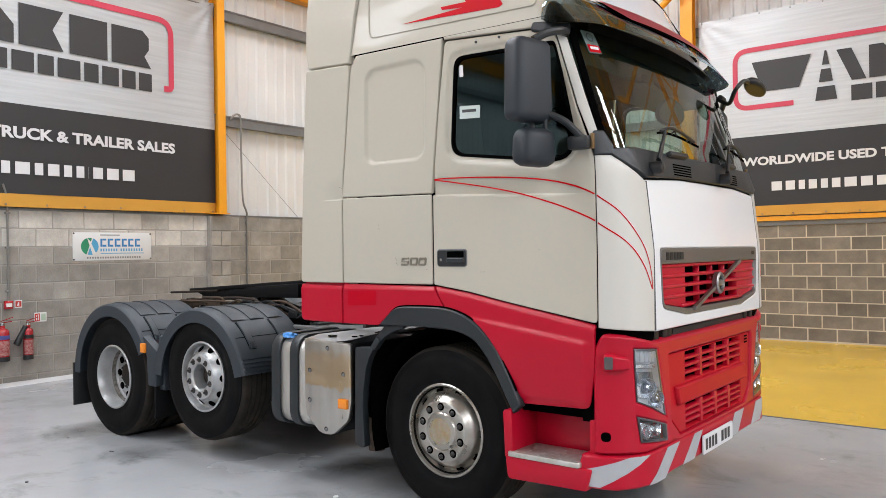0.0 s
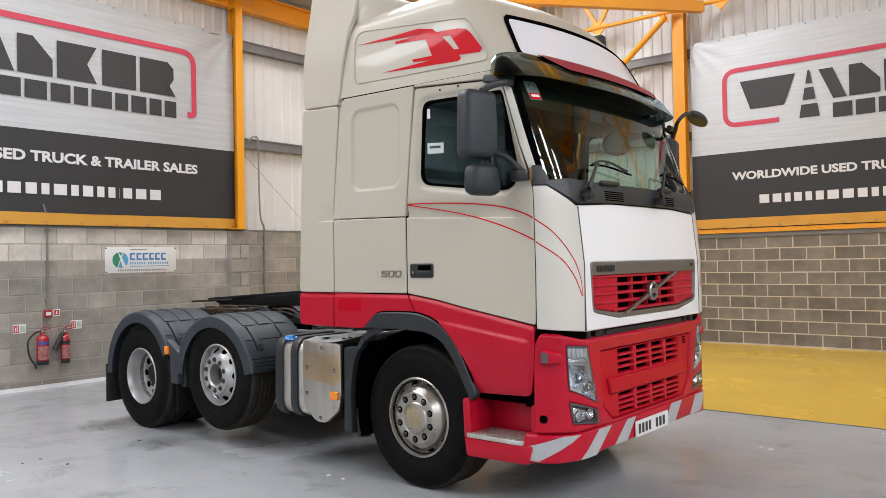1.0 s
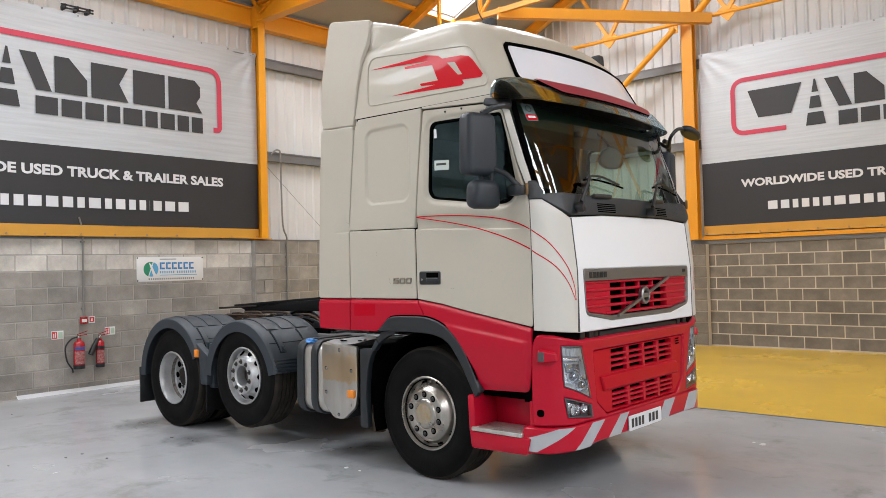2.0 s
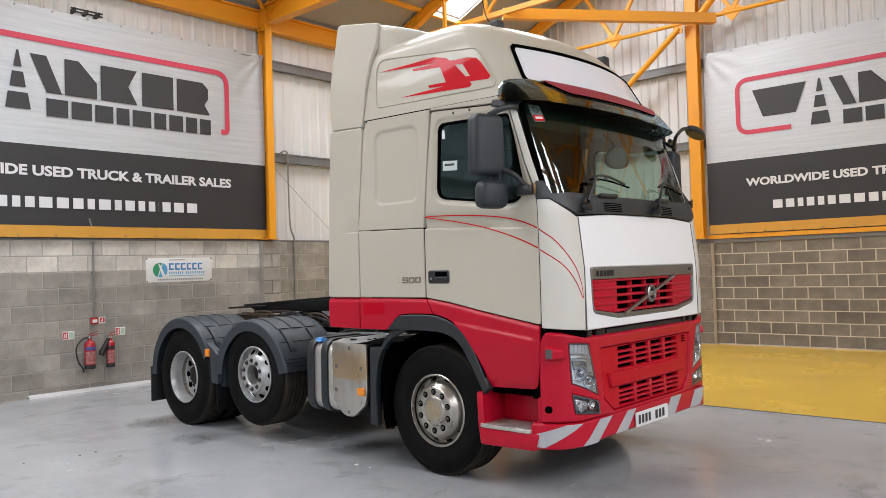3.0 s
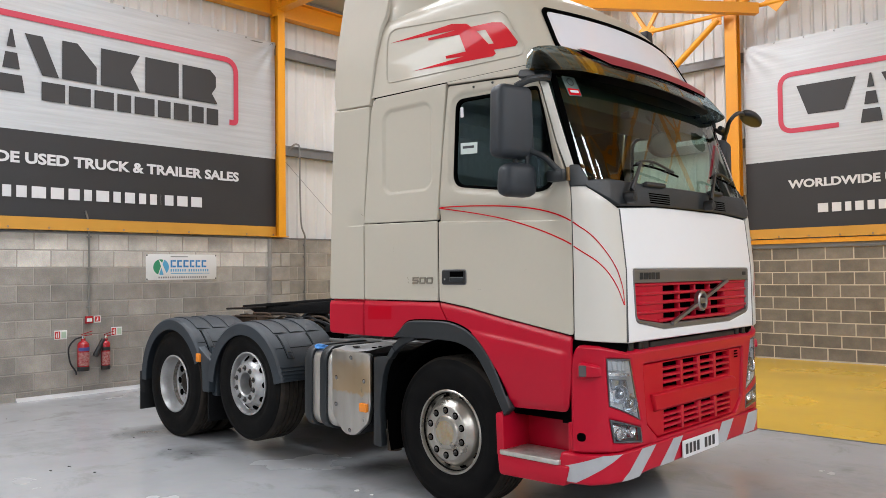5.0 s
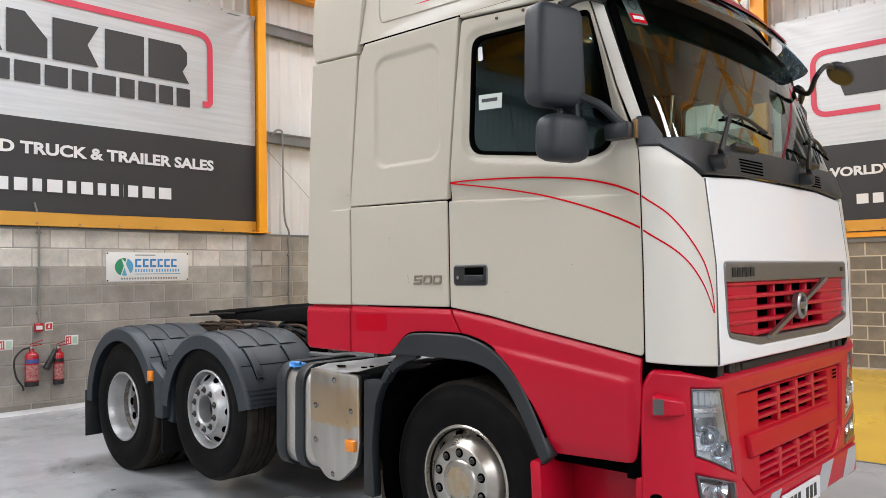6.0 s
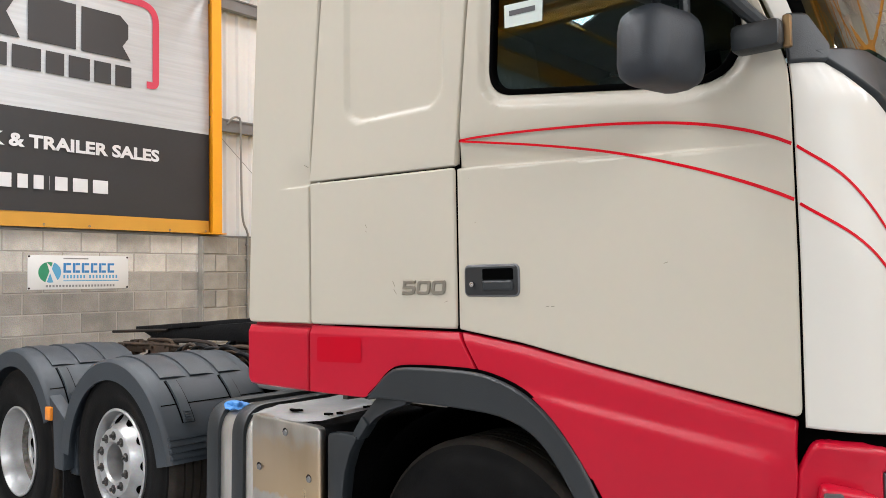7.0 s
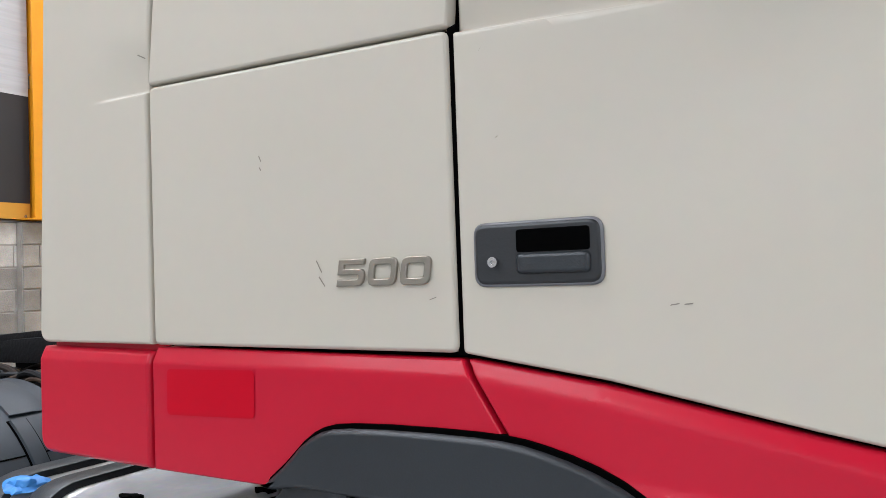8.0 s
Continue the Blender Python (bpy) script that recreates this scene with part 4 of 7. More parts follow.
    d = panel("door", DOOR, CREAM, cab, m, holes=[WIN_O], step=0.014, bevel=0.004, label="cream cab door", sm=60, cuts=[(0.048, 1.938 + d) for d in LEDGE],
              sag=lambda x, z: crease(z - 1.938 + 0.048 * x, 1.5 * (1 - ease((x - 0.62) / 0.3))) - 0.014 * ease((0.040 - beyond(x, z)) / 0.024))
    panel("window_seal", WIN_O, BLACK, d, m, holes=[[(x * 0.955 + 0.02, 2.41 + (z - 2.41) * 0.94) for x, z in WIN_O]], off=-0.010, thick=0.02, bevel=0.004, label="black rubber window seal")
    panel("side_window", [(x * 0.97 + 0.013, 2.41 + (z - 2.41) * 0.955) for x, z in WIN_O], WIN, d, m, off=-0.022, thick=0, bevel=0, label="tinted side window")
    panel("handle_rim", rounded([(-0.079, 1.510, .022), (0.142, 1.510, .022), (0.142, 1.614, .022), (-0.079, 1.614, .022)]), mat("grey_rim", (0.13, 0.13, 0.135), 0.4), d, m, off=0.005, thick=0.006, bevel=0.003)
    h = panel("door_handle", rounded([(-0.076, 1.513, .02), (0.139, 1.513, .02), (0.139, 1.611, .02), (-0.076, 1.611, .02)]), DARKPL, d, m, off=0.008, thick=0.02, label="black recessed door handle")
    h = d
    panel("grip", rounded([(0.0, 1.53, .01), (0.122, 1.53, .01), (0.122, 1.562, .01), (0.0, 1.562, .01)]), GREYPL, h, m, off=0.015, thick=0.012)
    panel("grip_pocket", rounded([(0.0, 1.564, .006), (0.122, 1.564, .006), (0.122, 1.60, .006), (0.0, 1.60, .006)]), BLACK, h, m, off=0.0095, thick=0.002, bevel=0.001)
    v = m(-0.04, 1.55)
    part("lock", turned([(0.0, -0.009), (0.003, -0.009), (0.0035, -0.012), (0.0085, -0.012), (0.0085, 0.0)], (v.x, v.y + (0.012 if i else -0.004), v.z), 16), CHROME, h)
    panel("door_pillar", [(0.985, 2.12), (1.045, 2.12), (0.945, 2.42), (0.852, 2.72), (0.83, 2.775), (0.755, 2.79), (0.785, 2.70), (0.884, 2.36)], CREAM_LIT, cab, m, bevel=0.004)
    panel("corner_panel", [(0.973, 1.195), (1.320, 1.168), (1.330, 1.5), (1.328, 1.955), (1.27, 1.985), (1.21, 2.022), (1.15, 2.06), (1.09, 2.088), (1.03, 2.10), (0.978, 2.10)], CREAM_LIT, cab, m, step=0.025)

# front
BON = [(-0.937, 1.165), (0.937, 1.165), (0.937, 1.965), (0.5, 1.985), (-0.5, 1.985), (-0.937, 1.965)]
# Black sheets behind the front corners, added to make the panel gaps dark.
panel("front_underskin", [(-1.28, 1.18), (-0.90, 1.18), (-0.90, 1.96), (-1.28, 2.02)], BLACK, cab, skin, off=-0.03, thick=0, bevel=0, step=0.05, label="black backing sheet added to darken the panel gap")
panel("front_underskin", [(0.90, 1.18), (1.28, 1.18), (1.28, 2.02), (0.90, 1.96)], BLACK, cab, skin, off=-0.03, thick=0, bevel=0, step=0.05, label="black backing sheet added to darken the panel gap")
GRL = rounded([(-0.87, 1.60, .02), (0.87, 1.60, .02), (0.85, 1.28, .06), (0.5, 1.225), (-0.5, 1.225), (-0.85, 1.28, .06)], 4)
panel("bonnet", BON, WHITE, cab, skin, holes=[GRL], step=0.06, label="white front flap", bevel=0.008)
panel("cowl", [(-1.21, 2.115), (-1.16, 2.075), (-1.10, 2.04), (-1.03, 2.005), (-0.96, 1.977), (-0.5, 1.995), (0.5, 1.995), (0.96, 1.977), (1.03, 2.005), (1.10, 2.04), (1.16, 2.075), (1.21, 2.115), (0.98, 2.135), (0.5, 2.12), (-0.5, 2.12), (-0.98, 2.135)], GREYPL, cab, skin, step=0.06, label="dark grey plastic cowl below the windscreen", off=0.012)
scr = panel("windscreen", [(-1.17, 2.13), (-0.5, 2.11), (0.5, 2.11), (1.17, 2.13), (1.13, 2.80), (-1.13, 2.80)], WSCREEN, cab, skin, step=0.08, thick=0, bevel=0, off=-0.01)
panel("screen_edge", [(-1.215, 2.12), (-1.165, 2.12), (-1.125, 2.80), (-1.175, 2.80)], BLACK, scr, skin, step=0.08, thick=0.01, off=-0.004)
panel("screen_edge", [(1.165, 2.12), (1.215, 2.12), (1.175, 2.80), (1.125, 2.80)], BLACK, scr, skin, step=0.08, thick=0.01, off=-0.004)

SEALG = mat("grey_rubber_seal", (0.09, 0.09, 0.09), 0.8, var=0.2)
for s in (-1, 1):
    panel("edge_seal", [(s * 0.9525, 1.17), (s * 0.9355, 1.17), (s * 0.9355, 1.96), (s * 0.9525, 1.95)][::-s], SEALG, cab, skin, off=-0.003, thick=0.01, bevel=0, step=0.05, label="black rubber seal beside the front flap")

# grille
SATIN = mat("satin_emblem_metal", (0.34, 0.335, 0.33), 0.34, metal=0.9, var=0.1)
gr = new("grille")
gr.parent = truck
GR_IN = rounded([(-0.858, 1.515, .01), (0.858, 1.515, .01), (0.842, 1.30, .05), (0.5, 1.258), (-0.5, 1.258), (-0.842, 1.30, .05)], 4)
panel("grille_surround", GRL, mat("satin_grey_metal", (0.26, 0.25, 0.24), 0.35, metal=0.8), gr, skin, holes=[GR_IN], off=0.004, step=0.08, thick=0.05, label="satin grey metal grille surround")
panel("mesh_backing", [(-0.85, 1.24), (0.85, 1.24), (0.85, 1.54), (-0.85, 1.54)], BLACK, gr, skin, off=-0.09, thick=0, bevel=0)
for s in (-1, 1):
    o = [(s * 0.856, 1.513), (s * 0.840, 1.305), (s * 0.5, 1.262), (s * 0.47, 1.262), (s * 0.47, 1.513)]
    panel("grille_cheek", o if s > 0 else o[::-1], RED, gr, skin, off=-0.02, thick=0.05, label="red ribbed grille cheek")
for k in range(5):
    z = 1.505 - k * 0.057
    hw = 0.845 if k < 4 else 0.55
    panel("grille_slat", [(-hw, z - 0.010), (hw, z - 0.010), (hw, z + 0.010), (-hw, z + 0.010)], RED, gr, skin, off=-0.008, thick=0.05, bevel=0.006)
for x in (-0.235, 0.0, 0.235):
    panel("grille_post", [(x - 0.009, 1.265), (x + 0.009, 1.265), (x + 0.009, 1.51), (x - 0.009, 1.51)], RED, gr, skin, off=-0.025, thick=0.03)
c = skin(0, 1.40)
part("diagonal_bar", beamed((c.x + 0.012, across(-0.42), 1.255), (c.x + 0.004, across(0.46), 1.515), 0.02, 0.021), SATIN, gr, "satin metal diagonal bar")
part("round_emblem", turned([(0.068, -0.005), (0.068, 0.022), (0.060, 0.03), (0.048, 0.03), (0.042, 0.02), (0.042, 0.0)], (c.x, across(0.01), 1.385), 32, "x"), SATIN, gr, "round satin metal emblem ring")
part("emblem_bar", boxed(c.x + 0.012, c.x + 0.026, -0.10, 0.025, 1.367, 1.403, 0.004), SATIN, gr)
for a, b in ((-0.80, -0.762), (-0.75, -0.705), (-0.693, -0.662), (-0.652, -0.614), (-0.602, -0.558)):
    panel("badge_bar", [(a, 1.537), (b, 1.537), (b, 1.578), (a, 1.578)], DARKPL, gr, skin, off=0.007, thick=0.002, bevel=0)
panel("badge_bar", [(0.75, 1.55), (0.81, 1.55), (0.81, 1.575), (0.75, 1.575)], DARKPL, gr, skin, off=0.007, thick=0.002, bevel=0)

# bumper
BOWL = mat("lamp_bowl_silver", (0.84, 0.85, 0.87), 0.30, metal=0.0, var=0.25, scale=14)
LAMPG = mat("lamp_rim_grey", (0.10, 0.10, 0.11), 0.35)
PEARLG = mat("frosted_lamp_cell", (0.62, 0.63, 0.64), 0.35, var=0.15, scale=30)
LAMPB = mat("blue_grey_lamp_chrome", (0.42, 0.45, 0.50), 0.15, metal=0.8, var=0.2, scale=20)
CLEAR = mat("lamp_silver", (0.95, 0.97, 1.0), 0.14, metal=0.8, var=0.1, scale=20)
HL = [(-1.10, 1.085), (-0.91, 1.068), (-0.80, 0.70), (-1.085, 0.81)]
FG = [(-1.085, 0.735), (-0.80, 0.655), (-0.785, 0.565), (-1.062, 0.60)]
bump = truck
mir = lambda L: [(-x, z) for x, z in L]
RED_B = mat("orange_red_paint", (0.43, 0.004, 0.015), 0.40, var=0.06, scale=1.5, fine=40, coat=0.06, spec=0.15)
INS = rounded([(-0.76, 1.025, .03), (0.76, 1.025, .03), (0.72, 0.66, .05), (0.58, 0.555, .04), (-0.58, 0.555, .04), (-0.72, 0.66, .05)], 4)
panel("bumper_shell", rounded([(-1.297, 0.545), (1.297, 0.545), (1.293, 1.165, .03), (1.15, 1.15), (0.93, 1.108), (-0.93, 1.108), (-1.15, 1.15), (-1.293, 1.165, .03)]), RED, bump, skin, holes=[HL, FG, mir(HL), mir(FG), INS], step=0.07, off=0.004, thick=0.08, bevel=0.012)
holes = []
for z0, z1 in ((0.845, 1.01), (0.575, 0.715)):
    holes.append(rounded([(-0.485, z0, .01), (0.535, z0, .01), (0.535, z1, .01), (-0.485, z1, .01)], 2))
panel("bumper_insert", [(x * 0.98, 0.79 + (z - 0.79) * 0.972) for x, z in INS], RED_B, bump, skin, holes=holes, step=0.08, off=-0.010, thick=0.05, bevel=0.006)
panel("cross_bar", [(-0.62, 0.725), (0.62, 0.725), (0.60, 0.815), (0.55, 0.832), (-0.66, 0.832)], RED_B, bump, skin, off=0.012, thick=0.03, bevel=0.012)
panel("air_backing", [(-0.6, 0.5), (0.6, 0.5), (0.6, 1.03), (-0.6, 1.03)], BLACK, bump, skin, off=-0.07, thick=0, bevel=0)
for z0, z1 in ((0.845, 1.01), (0.575, 0.715)):
    for k in range(1, 4):
        z = z0 + (z1 - z0) * k / 4
        panel("air_slat", [(-0.485, z - 0.008), (0.535, z - 0.008), (0.535, z + 0.008), (-0.485, z + 0.008)], RED, bump, skin, off=-0.01, thick=0.04, bevel=0.003)
    for x in (-0.23, 0.025, 0.28):
        panel("air_post", [(x - 0.02, z0), (x + 0.02, z0), (x + 0.02, z1), (x - 0.02, z1)], RED, bump, skin, off=-0.008, thick=0.03, bevel=0.003)
# striped lower lip
panel("lower_lip", [(-1.42, 0.365), (-1.2, 0.36), (-0.7, 0.385), (0.7, 0.385), (1.2, 0.36), (1.42, 0.365), (1.36, 0.535), (0.7, 0.54), (-0.7, 0.54), (-1.36, 0.535)], RED, bump, skin, off=0.008, step=0.08, thick=0.10, bevel=0.012)
for k, (b0, b1, t0, t1) in enumerate(((-1.41, -1.27, -1.13, -1.01), (-1.02, -0.84, -0.80, -0.63), (-0.59, -0.41, -0.40, -0.27), (0.20, 0.40, 0.34, 0.54), (0.70, 0.92, 0.82, 1.04), (1.20, 1.34, 1.26, 1.38))):
    lo = 0.374 if abs(b0) > 1 else 0.39
    o = [(b0, lo), (b1, lo), (t1, 0.53), (t0, 0.53)] + ([(-1.40, 0.44)] if k == 0 else [])
    panel("reflective_stripe", o, REFL, bump, skin, off=0.0105, step=0.06, thick=0.002, bevel=0, label="silver reflective diagonal stripe")
np_ = panel("number_plate", rounded([(-0.30, 0.388, .01), (0.235, 0.388, .01), (0.235, 0.498, .01), (-0.30, 0.498, .01)]), INKW, bump, skin, off=0.026, thick=0.008, bevel=0.002, label="white number plate with dark bars")
for k, (a, b) in enumerate(((-0.27, -0.235), (-0.215, -0.18), (-0.16, -0.125), (-0.105, -0.07), (0.01, 0.05), (0.07, 0.11), (0.13, 0.17))):
    panel("plate_bar", [(a, 0.41), (b, 0.41), (b, 0.476), (a, 0.476)], INK, np_, skin, off=0.028, thick=0.001, bevel=0)
for mm in (lambda L: L, lambda L: [(-x, z) for x, z in L][::-1]):
    hl = panel("headlight", mm(HL), LENS, bump, skin, off=0.004, thick=0, bevel=0, step=0.05, label="clear headlight unit")
    panel("lamp_bowl", mm(HL), BOWL, hl, skin, off=-0.045, thick=0, bevel=0, step=0.05)
    cx, cz = -0.99, 0.905
    panel("lamp_frame", mm(HL), LAMPG, hl, skin, holes=[mm([(cx + (x - cx) * 0.93, cz + (z - cz) * 0.955) for x, z in HL])], off=0.001, thick=0.006, bevel=0.002, step=0.05, label="grey headlight rim")
    panel("lamp_wall", mm([(cx + (x - cx) * 0.96, cz + (z - cz) * 0.97) for x, z in HL]), BOWL, hl, skin, holes=[mm([(cx + (x - cx) * 0.91, cz + (z - cz) * 0.94) for x, z in HL])], off=-0.006, thick=0.05, bevel=0.001, step=0.05)
    for o in ([(-1.095, 1.005), (-0.895, 0.985), (-0.888, 0.962), (-1.093, 0.982)], [(-1.088, 0.90), (-1.052, 0.888), (-1.045, 0.82), (-1.085, 0.835)], [(-0.955, 0.885), (-0.845, 0.862), (-0.842, 0.846), (-0.955, 0.868)], [(-0.865, 0.845), (-0.845, 0.84), (-0.818, 0.735), (-0.84, 0.742)]):
        panel("lamp_cell", mm(o), CLEAR, hl, skin, off=-0.012, thick=0.03, bevel=0.004, step=0.05)
    for k in range(5):
        a = -1.09 + 0.037 * k
        panel("lamp_cell", mm([(a, 1.072 - 0.003 * k), (a + 0.033, 1.069 - 0.003 * k), (a + 0.034, 1.010 - 0.003 * k), (a + 0.001, 1.013 - 0.003 * k)]), PEARLG, hl, skin, off=-0.014, thick=0.02, bevel=0.006, step=0.05)
    panel("lamp_shade", mm([(-1.06, 0.96), (-0.90, 0.945), (-0.88, 0.885), (-1.045, 0.90)]), LAMPB, hl, skin, off=-0.03, thick=0.01, bevel=0.004, step=0.05)
    for q, z, r in ((-1.005, 0.868, 0.056), (-0.905, 0.80, 0.050)):
        v = skin(mm([(q, z)])[0][0], z)
        n = Vector((v.x - 0.5, v.y * 0.6, 0)).normalized()
        for nm, prof, m_ in (("lamp_reflector", [(r, 0.0), (r * 0.94, 0.010), (r * 0.86, 0.004), (r * 0.55, -0.022), (r * 0.5, -0.012)], CLEAR), ("projector_lens", [(r * 0.52, -0.014), (r * 0.44, 0.006), (r * 0.25, 0.014), (0.0, 0.017)], LAMPB)):
            bm = turned(prof, (0, 0, 0), 28, "x")
            bmesh.ops.transform(bm, matrix=Matrix.Translation(v - n * 0.026) @ n.to_track_quat("X", "Z").to_matrix().to_4x4(), verts=bm.verts)
            part(nm, bm, m_, hl)
    fg = panel("fog_light", mm(FG), LENS, bump, skin, off=0.010, thick=0, bevel=0, step=0.05, label="clear fog light unit")
    panel("lamp_bowl", mm(FG), LAMPG, fg, skin, off=-0.04, thick=0, bevel=0, step=0.05)
    panel("lamp_frame", mm(FG), LAMPG, fg, skin, holes=[mm([(-0.93 + (x + 0.93) * 0.92, 0.638 + (z - 0.638) * 0.85) for x, z in FG])], off=0.004, thick=0.02, bevel=0.002, step=0.05, label="dark fog light rim")
    panel("lamp_cell", mm([(-1.06, 0.705), (-0.93, 0.672), (-0.93, 0.60), (-1.045, 0.612)]), CLEAR, fg, skin, off=-0.016, thick=0.02, bevel=0.008, step=0.05)

# roof: loft of narrowing rings
LEVELS = (2.865, 2.9, 2.95, 3.0, 3.05, 3.1, 3.15, 3.2, 3.25, 3.3, 3.36, 3.42, 3.46, 3.5, 3.53, 3.56, 3.59, 3.62, 3.64, 3.66, 3.67, 3.68)
bm = bmesh.new()
rings = []
for z in LEVELS:
    w, xc, xf, bow, flat = shape(z)
    Q = flat + ARC + xc - lerp(z, ((2.85, -0.785), (3.157, -0.775), (3.40, -0.757), (3.47, -0.735), (3.53, -0.71), (3.68, -0.60)))
    row = [(-Q + 2 * Q * k / 100, z) for k in range(101)]
    if z == LEVELS[0]:
        row = [(q, lerp(skin(q, z).x, ((-0.78, 2.889), (0.66, 2.863)))) for q, z in row]
    rings.append([bm.verts.new(skin(q, z)) for q, z in row])
for A, B in zip(rings, rings[1:]):
    for i in range(100):
        bm.faces.new((A[i], A[i + 1], B[i + 1], B[i]))
    bm.faces.new((A[100], A[0], B[0], B[100]))
bm.faces.new(rings[-1])
bmesh.ops.recalc_face_normals(bm, faces=bm.faces)
roof = part("roof", bm, CREAM, cab, "cream high roof", 50)
# air deflector between the cheeks
bm = bmesh.new()
secs = []
for x, z, w in ((-1.24, 3.825, 1.055), (-0.95, 3.775, 1.06), (-0.71, 3.728, 1.085), (-0.58, 3.69, 1.07), (-0.42, 3.64, 1.02), (-0.24, 3.575, 0.93), (-0.15, 3.535, 0.88)):
    secs.append([bm.verts.new((x, y, zz)) for y, zz in ((-w, 3.3), (-w, z - 0.06), (-w + 0.02, z - 0.02), (-w + 0.06, z), (w - 0.06, z), (w - 0.02, z - 0.02), (w, z - 0.06), (w, 3.3))])
for A, B in zip(secs, secs[1:]):
    for i in range(7):
        bm.faces.new((A[i], A[i + 1], B[i + 1], B[i]))
bmesh.ops.recalc_face_normals(bm, faces=bm.faces)
part("air_deflector", bm, CREAM, cab, "cream roof air deflector", 40)
panel("roof_sign", rounded([(-0.95, 3.0, .04), (0.95, 3.0, .04), (0.89, 3.285, .06), (-0.89, 3.285, .06)], 4), SIGN, roof, skin, off=0.012, thick=0.01, bevel=0.002, label="blank white light panel in the roof front")
panel("sign_seal", rounded([(-0.985, 2.97, .05), (0.985, 2.97, .05), (0.915, 3.315, .08), (-0.915, 3.315, .08)], 4), BLACK, roof, skin, holes=[rounded([(-0.95, 3.0, .04), (0.95, 3.0, .04), (0.89, 3.285, .06), (-0.89, 3.285, .06)], 4)], off=0.016, thick=0.012, bevel=0.003)

# black box added inside the cab, so that its panel gaps read as shade
bm = bmesh.new()
box(bm, -0.87, 1.02, -1.16, 1.16, 1.15, 1.96)
part("inner_shell", bm, BLACK, cab)
bm = boxed(-0.87, -0.80, -1.17, 1.17, 1.17, 2.85)
box(bm, -0.87, -0.80, -1.04, 1.04, 2.85, 3.45)
part("rear_wall", bm, CREAM, cab)

# sun visor: a curved smoked sheet wrapped round the screen's head, with a red strip along its middle
def visor_at(q, f, lift=0.0):
    tip = max(0.0, min(1.0, (1.301 - abs(q)) / 0.07)) ** 0.5
    base = skin(q, 2.90)
    n = skin(q + 0.01, 2.90) - skin(q - 0.01, 2.90)
    n = Vector((n.y, -n.x, 0)).normalized()
    fore = 1 - ease((abs(q) - 0.95) / 0.4)
    flare = f ** 0.85
    d = 0.015 + (0.07 + 0.085 * fore) * flare * (0.4 + 0.6 * tip) + lift
    z = 2.963 + 0.02 * fore - (0.17 + 0.015 * fore) * f + lift * 0.6
    z = 2.88 + (z - 2.88) * (0.35 + 0.65 * tip ** 0.6)
    return Vector((base.x + n.x * d, base.y + n.y * d, z))


def visor_strip(q0, q1, f0, f1, lift, nq, nf, thick, point=0.0):
    """A strip of the visor's surface; point: the length over which its ends run up to a tip."""
    bm = bmesh.new()
    rows = []
    for k in range(nq + 1):
        q = q0 + (q1 - q0) * k / nq
        deep = 1.0 if not point else 0.06 + 0.94 * min(1.0, min(q - q0, q1 - q) / point) ** 0.7
        rows.append([bm.verts.new(visor_at(q, f0 + (f1 - f0) * deep * t / nf, lift)) for t in range(nf + 1)])
    for A, B in zip(rows, rows[1:]):
        for t in range(nf):
            bm.faces.new((A[t], B[t], B[t + 1], A[t + 1]))
    bmesh.ops.solidify(bm, geom=bm.faces[:], thickness=thick)
    bmesh.ops.recalc_face_normals(bm, faces=bm.faces)
    return bm


visor = part("sun_visor", visor_strip(-1.30, 1.30, 0.0, 1.0, 0.0, 56, 10, 0.012), VISOR, truck, "smoked dark sun visor over the windscreen", 60)
part("strip_edge", visor_strip(-0.90, 0.90, 0.0, 0.53, 0.006, 60, 4, 0.006, 0.22), BLACK, visor, "black lower edge of the strip", 60)
part("visor_strip", visor_strip(-0.89, 0.89, 0.0, 0.49, 0.014, 60, 4, 0.008, 0.22), mat("faded_red_strip", (0.62, 0.09, 0.13), 0.35, var=0.15), visor, "faded red strip along the visor", 60)

# wheels
NUTM = mat("dark_nut_steel", (0.10, 0.095, 0.09), 0.35, metal=0.8, var=0.3, scale=30)
def spot(name, prof, r, a, y, tilt, material, parent, seg=14):
    """A small turned piece at radius r and angle a on a wheel, its axis leaning outwards by tilt degrees."""
    bm = turned(prof, (0, 0, 0), seg)
    m = Matrix.Rotation(-a, 4, "Y") @ Matrix.Translation((r, y, 0)) @ Matrix.Rotation(radians(tilt), 4, "Z")
    bmesh.ops.transform(bm, matrix=m, verts=bm.verts)
    return part(name, bm, material, parent)


